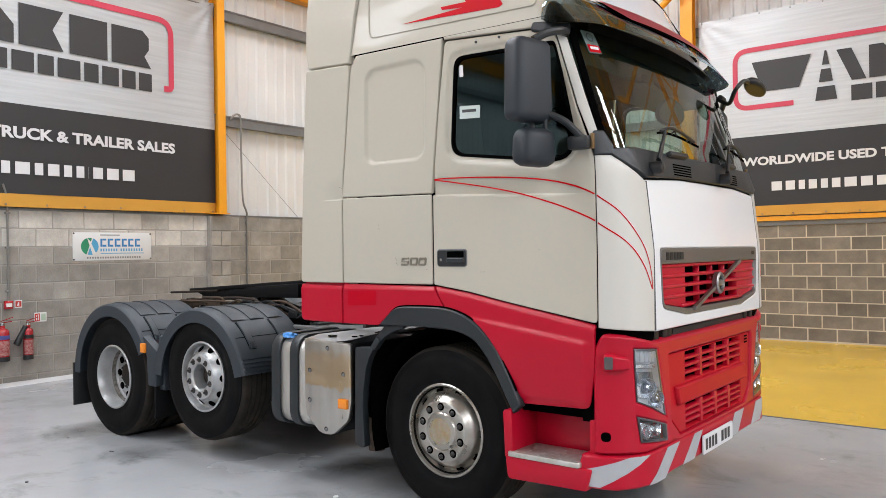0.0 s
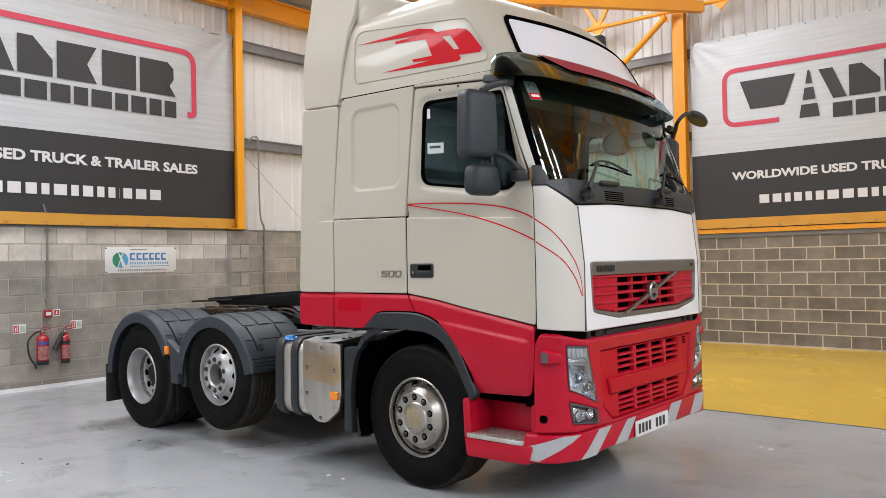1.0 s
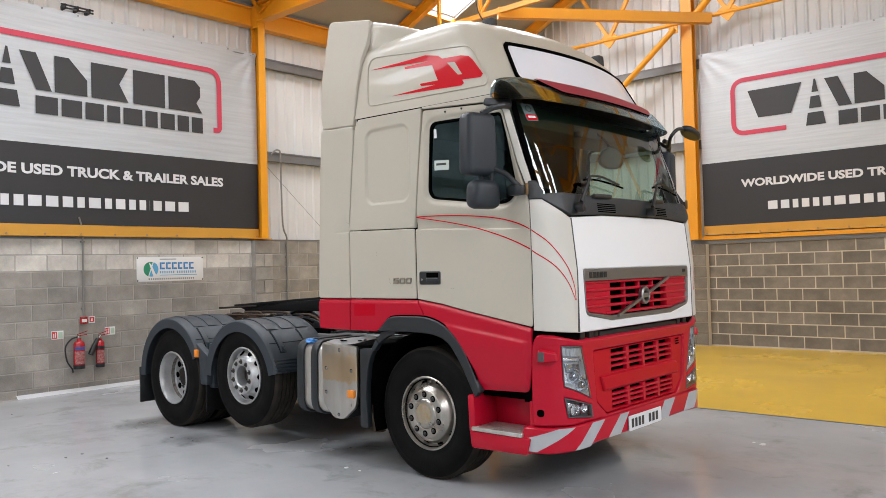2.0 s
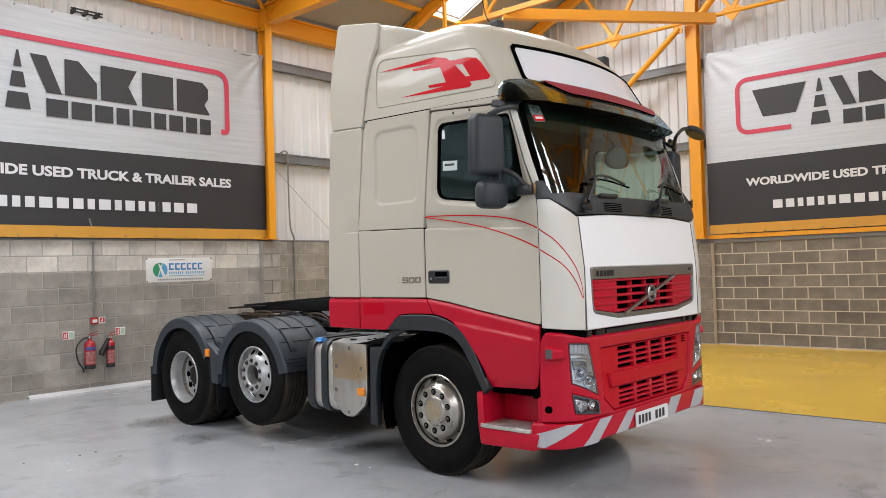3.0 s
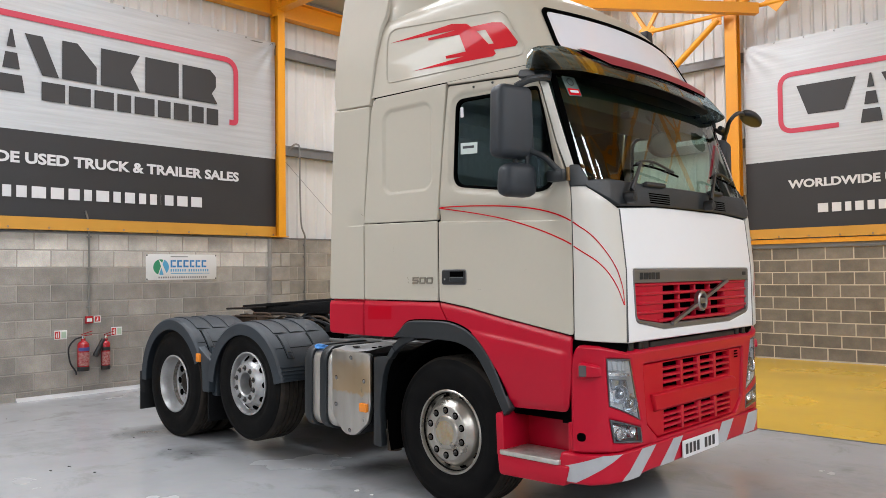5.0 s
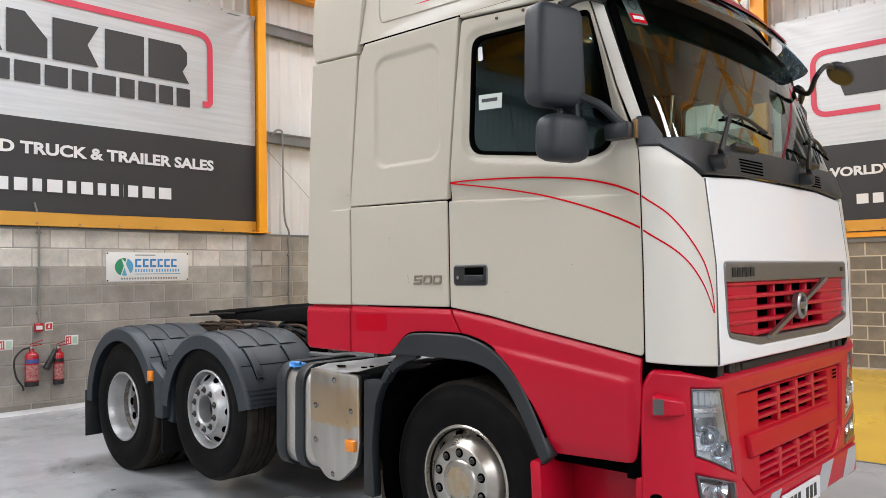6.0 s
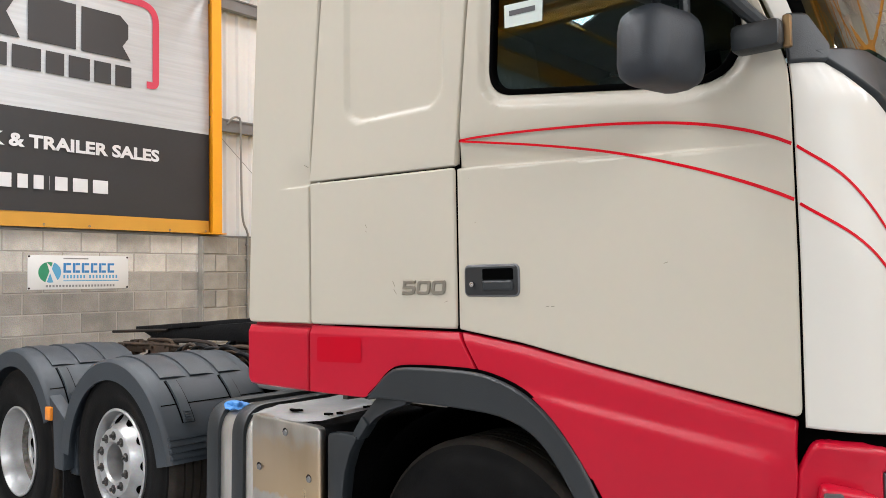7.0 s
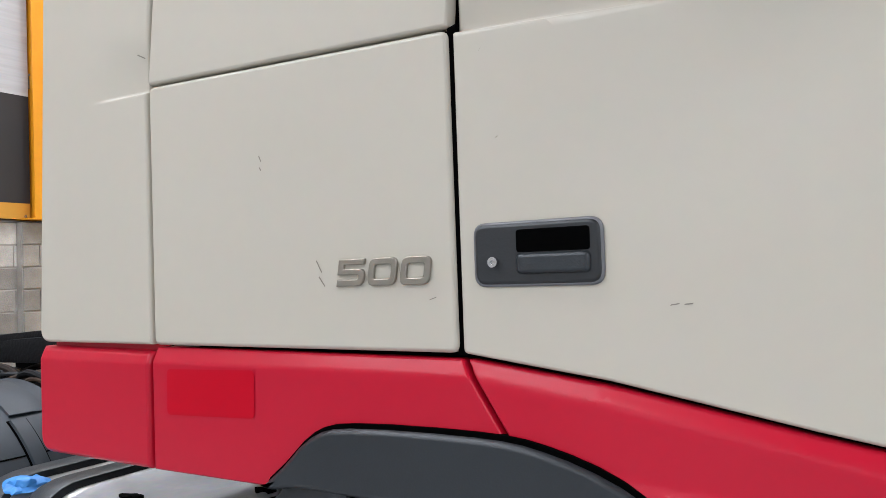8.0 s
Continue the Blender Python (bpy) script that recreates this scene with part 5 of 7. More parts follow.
def wheel(name, kind, width=0.31, rad=0.525):
    """A wheel on the y axis, its outer face towards -y: tyre and tread, rim, nuts and hand holes."""
    w = new(name)
    hw = width / 2
    t = [(0.265, -hw + 0.03), (0.28, -hw + 0.006), (0.31, -hw - 0.002), (0.338, -hw - 0.006), (0.341, -hw - 0.008), (0.37, -hw - 0.012), (0.40, -hw - 0.014), (0.43, -hw - 0.012), (0.455, -hw - 0.007), (0.458, -hw - 0.004), (0.48, -hw + 0.001), (rad - 0.022, -hw + 0.010)]
    part("tyre", turned(t, (0, 0, 0), 72), RUBBER, w, "black rubber tyre")
    tr = [(rad - 0.022, -hw + 0.010), (rad - 0.006, -hw + 0.022), (rad, -hw + 0.040)]
    n = 5
    for k in range(n):
        y0, y1 = (-hw + 0.040 + (width - 0.08) * q / n for q in (k, k + 1))
        tr += [(rad, y0 + 0.004), (rad, y1 - 0.007)] + ([(rad - 0.016, y1 - 0.005), (rad - 0.016, y1 + 0.002)] if k < n - 1 else [])
    tr += [(a, -b) for a, b in tr[2::-1]]
    part("tread", turned(tr, (0, 0, 0), 72), TREAD, w, "dusty brown-black ribbed tread")
    if kind == "rear":
        bm = bmesh.new()
        for k in range(46):
            a0, a1 = radians(360 * k / 46), radians(360 * (k + 0.62) / 46)
            vs = [bm.verts.new((q * math.cos(a), y, q * math.sin(a))) for a in (a0, a1) for q, y in ((rad - 0.045, -hw + 0.002), (rad + 0.001, -hw + 0.020), (rad + 0.002, -hw + 0.075), (rad - 0.02, -hw + 0.075))]
            for f in ((0, 1, 2, 3), (7, 6, 5, 4), (0, 4, 5, 1), (1, 5, 6, 2), (2, 6, 7, 3)):
                bm.faces.new([vs[i] for i in f])
        part("shoulder_lugs", bm, RUBBER, w, "chunky tread lugs round the tyre shoulder", 20)
    part("inner_sidewall", turned([(a, -b) for a, b in t[::-1]], (0, 0, 0), 48), RUBBER, w)
    lip = [(0.295, -hw + 0.01), (0.300, -hw - 0.004), (0.293, -hw - 0.009), (0.285, -hw - 0.008), (0.280, -hw + 0.004)]
    if kind == "front":
        # a ragged pale edge where the shoulder has rubbed
        bm = bmesh.new()
        rows = []
        for k in range(180):
            a = 2 * math.pi * k / 180
            g = noise.noise(Vector((7 * math.cos(a), 7 * math.sin(a), 0.3))) + 0.6 * noise.noise(Vector((25 * math.cos(a), 25 * math.sin(a), 2.0)))
            q = rad - 0.0235 - max(0.001, 0.014 * g + 0.004)
            rows.append([bm.verts.new((c * math.cos(a), y, c * math.sin(a))) for c, y in ((rad - 0.018, -hw + 0.0095), (rad - 0.0235, -hw + 0.0075), (q, -hw + 0.0085 - 0.36 * (rad - 0.022 - q)))])
        for A, B in zip(rows, rows[1:] + rows[:1]):
            for i in (0, 1):
                bm.faces.new((A[i], A[i + 1], B[i + 1], B[i]))
        part("worn_shoulder", bm, mat("scuffed_rubber", (0.16, 0.135, 0.11), 0.85, var=0.6, scale=14, fine=120, col2=(0.045, 0.04, 0.036), spec=0.1), w, "pale rubbed edge of the tyre shoulder")
        p = lip + [(0.274, -hw + 0.045), (0.262, -hw + 0.058), (0.250, -hw + 0.048), (0.235, -hw + 0.012), (0.222, -hw - 0.010), (0.205, -hw - 0.022), (0.196, -hw - 0.036), (0.188, -hw - 0.041), (0.128, -hw - 0.041), (0.122, -hw - 0.038), (0.117, -hw - 0.041), (0.112, -hw - 0.048), (0.100, -hw - 0.051), (0.0, -hw - 0.053)]
        r, ny, hole = 0.158, -hw - 0.041, (0.256, -hw + 0.050, 0.023, 40)
        part("hub_tint", turned([(0.086, -hw - 0.0525), (0.080, -hw - 0.0538), (0.0, -hw - 0.0542)], (0, 0, 0), 28), mat("tan_hub_film", (0.52, 0.38, 0.19), 0.42, metal=0.7, var=0.45, scale=22, col2=(0.50, 0.47, 0.42), mid=0.45), w, "tan waxy film on the hub centre")
    elif kind == "mid":
        p = lip + [(0.272, -hw + 0.050), (0.262, -hw + 0.058), (0.205, -hw + 0.004), (0.196, -hw - 0.012), (0.190, -hw - 0.026), (0.182, -hw - 0.030), (0.118, -hw - 0.030), (0.106, -hw - 0.018), (0.099, -hw + 0.09), (0.0, -hw + 0.09)]
        r, ny, hole = 0.150, -hw - 0.030, (0.238, -hw + 0.035, 0.029, 44)
        part("axle_end", turned([(0.096, -hw + 0.087), (0.075, -hw + 0.083), (0.068, -hw + 0.05), (0.03, -hw + 0.045), (0.0, -hw + 0.045)], (0, 0, 0), 28), GRIME, w, "grimy axle end in the wheel centre")
    else:
        p = lip + [(0.268, -hw + 0.05), (0.258, -hw + 0.150), (0.246, -hw + 0.168), (0.17, -hw + 0.172), (0.105, -hw + 0.160)]
        r, ny, hole = 0.150, -hw + 0.170, (0.212, -hw + 0.169, 0.031, 0)
        part("hub", turned([(0.112, -hw + 0.165), (0.108, -hw + 0.135), (0.095, -hw + 0.125), (0.05, -hw + 0.122), (0.0, -hw + 0.122)], (0, 0, 0), 40), GRIME, w, "grimy brown drive hub")
        part("grease_ring", turned([(0.263, -hw + 0.115), (0.2605, -hw + 0.118), (0.2560, -hw + 0.152), (0.2575, -hw + 0.154)], (0, 0, 0), 48), mat("rim_grime", (0.07, 0.05, 0.035), 0.8, var=0.6, scale=26, col2=(0.35, 0.33, 0.30), mid=0.5), w, "brown grease ring deep in the rim")
    part("rim", turned(p, (0, 0, 0), 72), HUBM if kind == "front" else STEEL, w, "silver steel wheel rim")
    hr, hy, hs, tilt = hole
    for k in range(10):
        a = 2 * math.pi * (k + 0.5) / 10
        spot("wheel_nut", [(0.0165, 0.006), (0.0165, -0.007), (0.012, -0.010), (0.010, -0.020), (0.0, -0.021)], r, a, ny, 0, NUTM, w, 6)
        spot("nut_well", [(0.026, 0.004), (0.026, -0.002), (0.022, -0.003), (0.0, -0.0025)], r, a, ny, 0, BLACK if kind == "front" else NUTM, w)
        b = 2 * math.pi * k / 10
        spot("vent_hole", [(hs + 0.004, 0.004), (hs + 0.003, -0.003), (hs, -0.004), (hs - 0.002, -0.001), (0.0, -0.001)], hr, b, hy, tilt, BLACK, w, 18)
    return w


W1 = wheel("front_wheel", "front")
for piece in W1.children:
    piece.data.transform(Matrix.Scale(0.974 if piece.name.split(".")[0] in ("tyre", "tread", "inner_sidewall") else 0.954, 4))
W2 = wheel("lift_wheel", "mid", rad=0.505)
W3 = wheel("drive_wheel", "rear", width=0.29)
for w, k in ((W2, 0.925), (W3, 0.945)):
    for piece in w.children:
        if piece.name.split(".")[0] not in ("tyre", "tread", "inner_sidewall"):
            piece.data.transform(Matrix.Diagonal((k, 1, k, 1)))
for w, x, z, y in ((W1, -0.115, 0.51, -0.975), (W2, -2.47, 0.64, -1.05), (W3, -3.80, 0.523, -1.06)):
    w.parent = truck
    w.location = (x, y, z)
    far = copy_thing(w, Matrix.Translation((x, -y, z)) @ Matrix.Rotation(math.pi, 4, "Z"))
    far.parent = truck
    if w is W3:
        inner = copy_thing(w, Matrix.Translation((x, y + 0.33, z)) @ Matrix.Rotation(math.pi, 4, "Z"))
        inner.parent = truck
        inner = copy_thing(w, Matrix.Translation((x, -y - 0.33, z)))
        inner.parent = truck

# chassis
chassis = new("chassis")
chassis.parent = truck
for y in (-0.41, 0.41):
    part("frame_rail", beamed((1.0, y, 0.84), (-4.55, y, 0.84), 0.08, 0.27, flange=0.012, web=0.012), GRIME, chassis)
for x in (-4.4, -3.8, -3.1, -2.47, -1.6, -0.8, 0.6):
    part("cross_member", beamed((x, -0.40, 0.86), (x, 0.40, 0.86), 0.10, 0.18), GRIME, chassis)
for x, z in ((-0.115, 0.51), (-2.47, 0.64), (-3.80, 0.515)):
    part("axle", tubed([(x, -0.95, z), (x, 0.95, z)], 0.075, 14), GRIME, chassis)
# Unseen running gear, added to darken the space under the chassis.
for x, z in ((-2.47, 0.64), (-3.80, 0.515)):
    for y in (-0.52, 0.52):
        part("air_spring", turned([(0.11, -0.13), (0.13, -0.08), (0.125, -0.02), (0.135, 0.04), (0.12, 0.10), (0.09, 0.11)], (x + 0.28, y, z + 0.12), 20, "z"), DARKPL, chassis)
        part("trailing_arm", beamed((x + 0.62, y, z + 0.18), (x - 0.35, y, z - 0.06), 0.09, 0.10), GRIME, chassis)
bm = bmesh.new()
bmesh.ops.create_uvsphere(bm, u_segments=20, v_segments=12, radius=0.23)
for v in bm.verts:
    v.co = Vector((v.co.x * 1.15, v.co.y * 0.8, v.co.z)) + Vector((-3.80, 0, 0.52))
part("differential", bm, GRIME, chassis, "grimy drive axle differential")
for x, y, z, ln in ((-3.12, -0.66, 0.62, 0.55), (-3.12, 0.66, 0.62, 0.55), (-1.75, 0.0, 0.62, 0.9), (-2.05, -0.40, 0.55, 0.5)):
    part("air_tank", turned([(0.0, -ln / 2), (0.08, -ln / 2 + 0.01), (0.115, -ln / 2 + 0.05), (0.115, ln / 2 - 0.05), (0.08, ln / 2 - 0.01), (0.0, ln / 2)], (x, y, z), 18, "y" if ln < 0.6 else "x"), GRIME, chassis, "dark air tank")
part("gearbox", boxed(-1.35, 0.35, -0.33, 0.33, 0.40, 0.95, 0.06, 3), GRIME, chassis, "dark gearbox and engine underside")
part("prop_shaft", tubed([(-1.3, 0, 0.62), (-3.6, 0, 0.55)], 0.06, 12), GRIME, chassis)
# ---- the lorry: rear and running gear ----
RUST = mat("brown_rusty_steel", (0.11, 0.065, 0.035), 0.75, metal=0.2, var=0.5, scale=18, fine=90, bump=0.6, col2=(0.04, 0.028, 0.02))
fw = new("fifth_wheel")
fw.parent = truck
out = rounded([(-2.20, -0.40, .12), (-2.20, 0.40, .12), (-3.25, 0.45, .1), (-3.86, 0.36, .06), (-3.86, 0.14, .03), (-3.40, 0.05, .05), (-3.40, -0.05, .05), (-3.86, -0.14, .03), (-3.86, -0.40, .05), (-3.25, -0.45, .1)])
fine = []
for k, p in enumerate(out):
    q = out[(k + 1) % len(out)]
    n = max(1, int(math.hypot(q[0] - p[0], q[1] - p[1]) / 0.03))
    fine += [(p[0] + (q[0] - p[0]) * i / n, p[1] + (q[1] - p[1]) * i / n) for i in range(n)]
bm = prismed(fine, "z", 1.236, 1.270, 0.004)
for v in bm.verts:
    low = v.co.z < 1.25
    v.co.z += 0.062 * (v.co.x + 3.84) + (0.012 if low else 0.004) * noise.noise(v.co * (26 if low else 9))
part("coupling_plate", bm, GREASE, fw, "greasy black coupling plate with ragged edges")
# Black body stands for the plate's underside and the deep shade below it.
bm = prismed([(-3.70, 1.252), (-3.58, 1.215), (-3.36, 1.200), (-2.22, 1.222), (-2.22, 1.345), (-3.70, 1.254)], "y", -0.432, 0.42, 0.006)
for v in bm.verts:
    v.co.y += 0.012 * noise.noise(v.co * 14)
part("coupling_base", bm, GREASE, fw)
for y in (-0.36, 0.36):
    part("coupling_bracket", prismed(rounded([(-3.70, 1.0), (-3.30, 1.0), (-3.42, 1.235, .03), (-3.62, 1.235, .03)]), "y", y - 0.04, y + 0.04, 0.006), GREASE if y < 0 else GRIME, fw)
part("release_lever", tubed(bent([(-3.31, -0.45, 1.262), (-3.62, -0.455, 1.250), (-4.06, -0.455, 1.231)]), 0.011), GRIME, fw)
part("support_pipe", tubed(bent([(-3.36, -0.46, 1.185), (-3.05, -0.47, 1.202), (-2.77, -0.46, 1.192), (-2.64, -0.46, 1.148), (-2.35, -0.46, 1.156)]), 0.016), GRIME, fw, "bare bent steel pipe")
part("lever_plate", boxed(-3.68, -3.14, -0.475, -0.40, 1.125, 1.15, 0.006), RUST, fw, "rusty lever plate")
for x in (-3.66, -3.47, -3.30):
    part("lever_lug", prismed(rounded([(x, 1.14), (x + 0.09, 1.14), (x + 0.07, 1.185, .015), (x + 0.02, 1.19, .015)]), "y", -0.475, -0.455, 0.003), RUST, fw)
part("bent_rod", tubed(bent([(-3.50, -0.48, 1.195), (-3.24, -0.48, 1.20), (-3.17, -0.48, 1.17), (-3.12, -0.48, 1.115)]), 0.012), RUST, fw)
part("mounting_plate", boxed(-4.1, -2.3, -0.46, 0.46, 0.975, 1.0, 0.004), GRIME, fw)
for k in range(9):
    y = -0.42 + 0.1 * k
    x = -3.9 + 0.12 * (k % 4)
    part("air_line", tubed(bent([(x, y, 1.02), (x + 0.3, y + 0.07, 1.07 + 0.02 * (k % 3)), (x + 0.75, y - 0.05, 1.05), (x + 1.35, y + 0.04, 1.08 + 0.015 * (k % 2)), (x + 2.2, y * 0.6, 1.02)]), 0.013 if k % 2 else 0.018), (RUST, DARKPL, GRIME)[k % 3], fw)
for k in range(7):
    part("bracket_bar", beamed((-3.9 + 0.16 * k, -0.47, 1.03), (-3.75 + 0.17 * k, -0.40 + 0.05 * (k % 3), 1.10 + 0.02 * (k % 2)), 0.03, 0.02), (RUST, GRIME)[k % 2], fw)
for k in range(5):
    part("loose_cable", tubed(bent([(-3.2 + 0.3 * k, -0.46, 1.04), (-3.0 + 0.32 * k, -0.48, 1.12 + 0.015 * (k % 2)), (-2.75 + 0.3 * k, -0.44, 1.09), (-2.5 + 0.3 * k, -0.47, 1.05)]), 0.010), (DARKPL, GRIME, RUST)[k % 3], fw)
for x, w in ((-2.05, 0.35), (-1.55, 0.3)):
    part("valve_block", boxed(x, x + w, -0.34, 0.30, 0.97, 1.08, 0.02), GRIME, fw)
for k, (x0, x1, z0, z1, y) in enumerate(((-3.88, -3.60, 1.10, 1.17, -0.46), (-3.62, -3.35, 1.12, 1.20, -0.44), (-3.46, -3.22, 1.08, 1.18, -0.48), (-3.80, -3.74, 1.05, 1.20, -0.44), (-3.30, -3.25, 1.03, 1.19, -0.47))):
    part("lever_bracket", boxed(x0, x1, y - 0.012, y + 0.012, z0, z1 - 0.02 * (k % 2), 0.004), RUST, fw, "rusty lever bracket")
    part("bracket_pin", tubed([(x0 + 0.03, y - 0.03, z1 - 0.03), (x0 + 0.03, y + 0.06, z1 - 0.03)], 0.014, 8), RUST, fw)
part("pull_rod", tubed([(-3.95, -0.47, 1.15), (-3.25, -0.49, 1.17), (-2.7, -0.48, 1.15)], 0.010, 8), RUST, fw)
for k in range(6):
    h = 0.03 * ((k * 7) % 4)
    part("looped_cable", tubed(bent([(-3.25 + 0.10 * k, -0.47, 1.06), (-3.05 + 0.10 * k, -0.50, 1.16 + h * 0.3), (-2.85 + 0.12 * k, -0.47, 1.19 - h), (-2.60 + 0.12 * k, -0.50, 1.12 + h * 0.5), (-2.35 + 0.10 * k, -0.46, 1.05)]), 0.009 + 0.003 * (k % 3)), (DARKPL, RUST, GREASE)[k % 3], fw)
for k, x in enumerate((-2.95, -2.72, -2.5, -2.28, -2.1)):
    part("valve", boxed(x, x + 0.12, -0.50, -0.36, 1.03, 1.10 + 0.03 * (k % 2), 0.015), (GRIME, DARKPL)[k % 2], fw)
for k in range(4):
    part("air_hose", tubed(bent([(-2.2 + 0.12 * k, -0.5 + 0.1 * k, 1.03), (-1.9 + 0.1 * k, -0.52 + 0.12 * k, 1.14 + 0.02 * k), (-1.55, -0.45 + 0.12 * k, 1.10), (-1.15, -0.40 + 0.1 * k, 1.16)]), 0.016), DARKPL, fw)
part("catwalk", boxed(-2.3, -1.1, -0.60, 0.60, 0.985, 1.01, 0.004), GALV, fw, "dull metal catwalk behind the cab")


GUARD = mat("weathered_grey_plastic", (0.027, 0.037, 0.048), 0.52, var=0.3, scale=4, fine=300, bump=0.15, spec=0.5)


def mudguard(x, z, r, a0, a1, y0, y1, skirt):
    """A curved plastic mudguard: stepped bands over the crown, straps, a flat outer lip, ribs on the front skirt."""
    e = new("mudguard")
    e.parent = truck
    s = 1 if y1 > y0 else -1

    def pt(rad, a, y):
        return (x + rad * math.cos(radians(a)), y, z + rad * math.sin(radians(a)))

    def curved(a0, a1, prof, n):
        bm = bmesh.new()
        rows = [[bm.verts.new(pt(p, a0 + (a1 - a0) * k / n, q)) for p, q in prof] for k in range(n + 1)]
        m = len(prof)
        for A, B in zip(rows, rows[1:]):
            for i in range(m):
                bm.faces.new((A[i], A[(i + 1) % m], B[(i + 1) % m], B[i]))
        bm.faces.new(rows[0])
        bm.faces.new(rows[-1][::-1])
        bmesh.ops.recalc_face_normals(bm, faces=bm.faces)
        return bm

    part("guard_shell", curved(a0, a1, [(r - 0.112, y0), (r - 0.018, y0), (r - 0.004, y0 + s * 0.012), (r, y0 + s * 0.03), (r, y1), (r - 0.02, y1), (r - 0.02, y0 + s * 0.02), (r - 0.112, y0 + s * 0.012)], 32), GUARD, e, "dark grey plastic mudguard", 40)
    # three bands, each with a step along its outer side and its front end
    for k in range(3):
        q = y0 + s * (0.102 + 0.172 * k)
        part("raised_band", curved(57.5, 122, [(r - 0.005, q), (r + 0.009, q + s * 0.003), (r + 0.009, q + s * 0.085), (r + 0.001, q + s * 0.150), (r - 0.005, q + s * 0.150)], 14), GUARD, e, "", 30)
    # two straps that run down the front and end in a ribbed patch
    for q in (y0 + s * 0.121, y0 + s * 0.435):
        part("strap", curved(max(30.5, a0 + 1), 55, [(r - 0.005, q), (r + 0.011, q + s * 0.004), (r + 0.011, q + s * 0.056), (r - 0.005, q + s * 0.060)], 8), GUARD, e, "", 30)
        part("strap_gap", curved(max(30.5, a0 + 1), 55.6, [(r - 0.004, q - s * 0.006), (r + 0.0012, q - s * 0.006), (r + 0.0012, q + s * 0.066), (r - 0.004, q + s * 0.066)], 8), BLACK, e, "", 30)
        for n in range(4):
            b = 31.5 + 1.3 * n
            part("strap_rib", curved(b, b + 0.6, [(r + 0.009, q + s * 0.012), (r + 0.016, q + s * 0.014), (r + 0.016, q + s * 0.046), (r + 0.009, q + s * 0.048)], 1), GUARD, e, "", 30)
    part("guard_seam", curved(40.4, 40.9, [(r - 0.003, y0 + s * 0.035), (r + 0.0015, y0 + s * 0.035), (r + 0.0015, y1), (r - 0.003, y1)], 1), BLACK, e, "", 40)
    if skirt:
        for k in range(4):
            b = a0 + 2.2 + 2.9 * k
            part("skirt_rib", curved(b, b + 1.7, [(r - 0.004, y0 + s * 0.015), (r + 0.012, y0 + s * 0.02), (r + 0.012, y1 - s * 0.03), (r - 0.004, y1 - s * 0.02)], 2), GUARD, e, "", 40)
    return e


for s in (-1, 1):
    ya, yb = (-1.235, -0.58) if s < 0 else (1.235, 0.58)
    mudguard(-2.515, 0.570, 0.607, 12, 176, ya, yb, True)
    g = mudguard(-3.825, 0.535, 0.638, 24, 182, ya, yb, False)
    lo, hi = sorted((ya, ya * 0.93))
    part("guard_leg", prismed(rounded([(-3.30, 0.92), (-3.08, 0.80, .03), (-3.10, 0.50, .02), (-3.22, 0.50, .02), (-3.24, 0.74)]), "y", lo + 0.01, hi, 0.008), GUARD, g)
    part("guard_leg", boxed(-3.17, -3.07, min(ya * 0.94, ya * 0.7), max(ya * 0.94, ya * 0.7), 0.46, 0.92, 0.02), GUARD, g)
    # Thin black sheet between the lift and drive wheels.
    part("spray_flap", boxed(-3.17, -3.15, min(ya * 0.97, yb), max(ya * 0.97, yb), 0.22, 0.80, 0.003), GREASE, truck, "thin black sheet hanging between the rear wheels")
    part("mud_flap", boxed(-4.49, -4.465, min(ya, yb), max(ya, yb), 0.20, 0.60, 0.003), DARKPL, truck, "black rubber mud flap")
    # Black sheet put behind the wheels where there is only deep shade.
    part("wheel_gap_shade", boxed(-4.35, -2.0, *sorted((s * 0.50, s * 0.53)), 0.40, 1.06), BLACK, truck, "black sheet added behind the rear wheels for deep shade")
    part("side_marker", boxed(-3.31, -3.24, min(ya * 1.008, ya * 0.98), max(ya * 1.008, ya * 0.98), 0.775, 0.855, 0.008), AMBER, truck, "amber side marker lamp")

# tank, cover plate and straps


def crumpled(c, r):
    """A small crumpled lump with folds."""
    bm = bmesh.new()
    bmesh.ops.create_icosphere(bm, subdivisions=3, radius=r)
    for v in bm.verts:
        k = 1 + 0.55 * noise.noise(v.co * 34) + 0.25 * noise.noise(v.co * 80)
        v.co = Vector((v.co.x * 1.1 * k, v.co.y * 1.3 * k, max(v.co.z, -0.2 * r) * 0.7 * k)) + Vector(c)
    return bm


tk = new("fuel_tank")
tk.parent = truck
tk["label"] = "polished aluminium fuel tank with dark straps"
D = rounded([(-0.62, 1.01, .06), (-1.195, 1.01, .13), (-1.205, 0.40, .22), (-0.95, 0.375, .10), (-0.62, 0.375, .06)], 8)
part("tank_shell", prismed(D, "x", -1.60, -1.255, 0.01), ALU, tk)
D2 = rounded([(-0.60, 1.03, .06), (-1.212, 1.03, .14), (-1.222, 0.385, .23), (-0.95, 0.358, .10), (-0.60, 0.358, .06)], 8)
for x0, x1 in ((-1.625, -1.535), (-1.43, -1.345)):
    part("tank_strap", prismed(D2, "x", x0, x1, 0.006), GREYPL, tk, "dark rubber-lined tank strap")
part("filler_cap", crumpled((-1.505, -1.135, 1.006), 0.038), mat("blue_plastic_cap", (0.05, 0.25, 0.65), 0.5), tk, "blue plastic cap")
sb = new("silencer_box")
sb.parent = truck
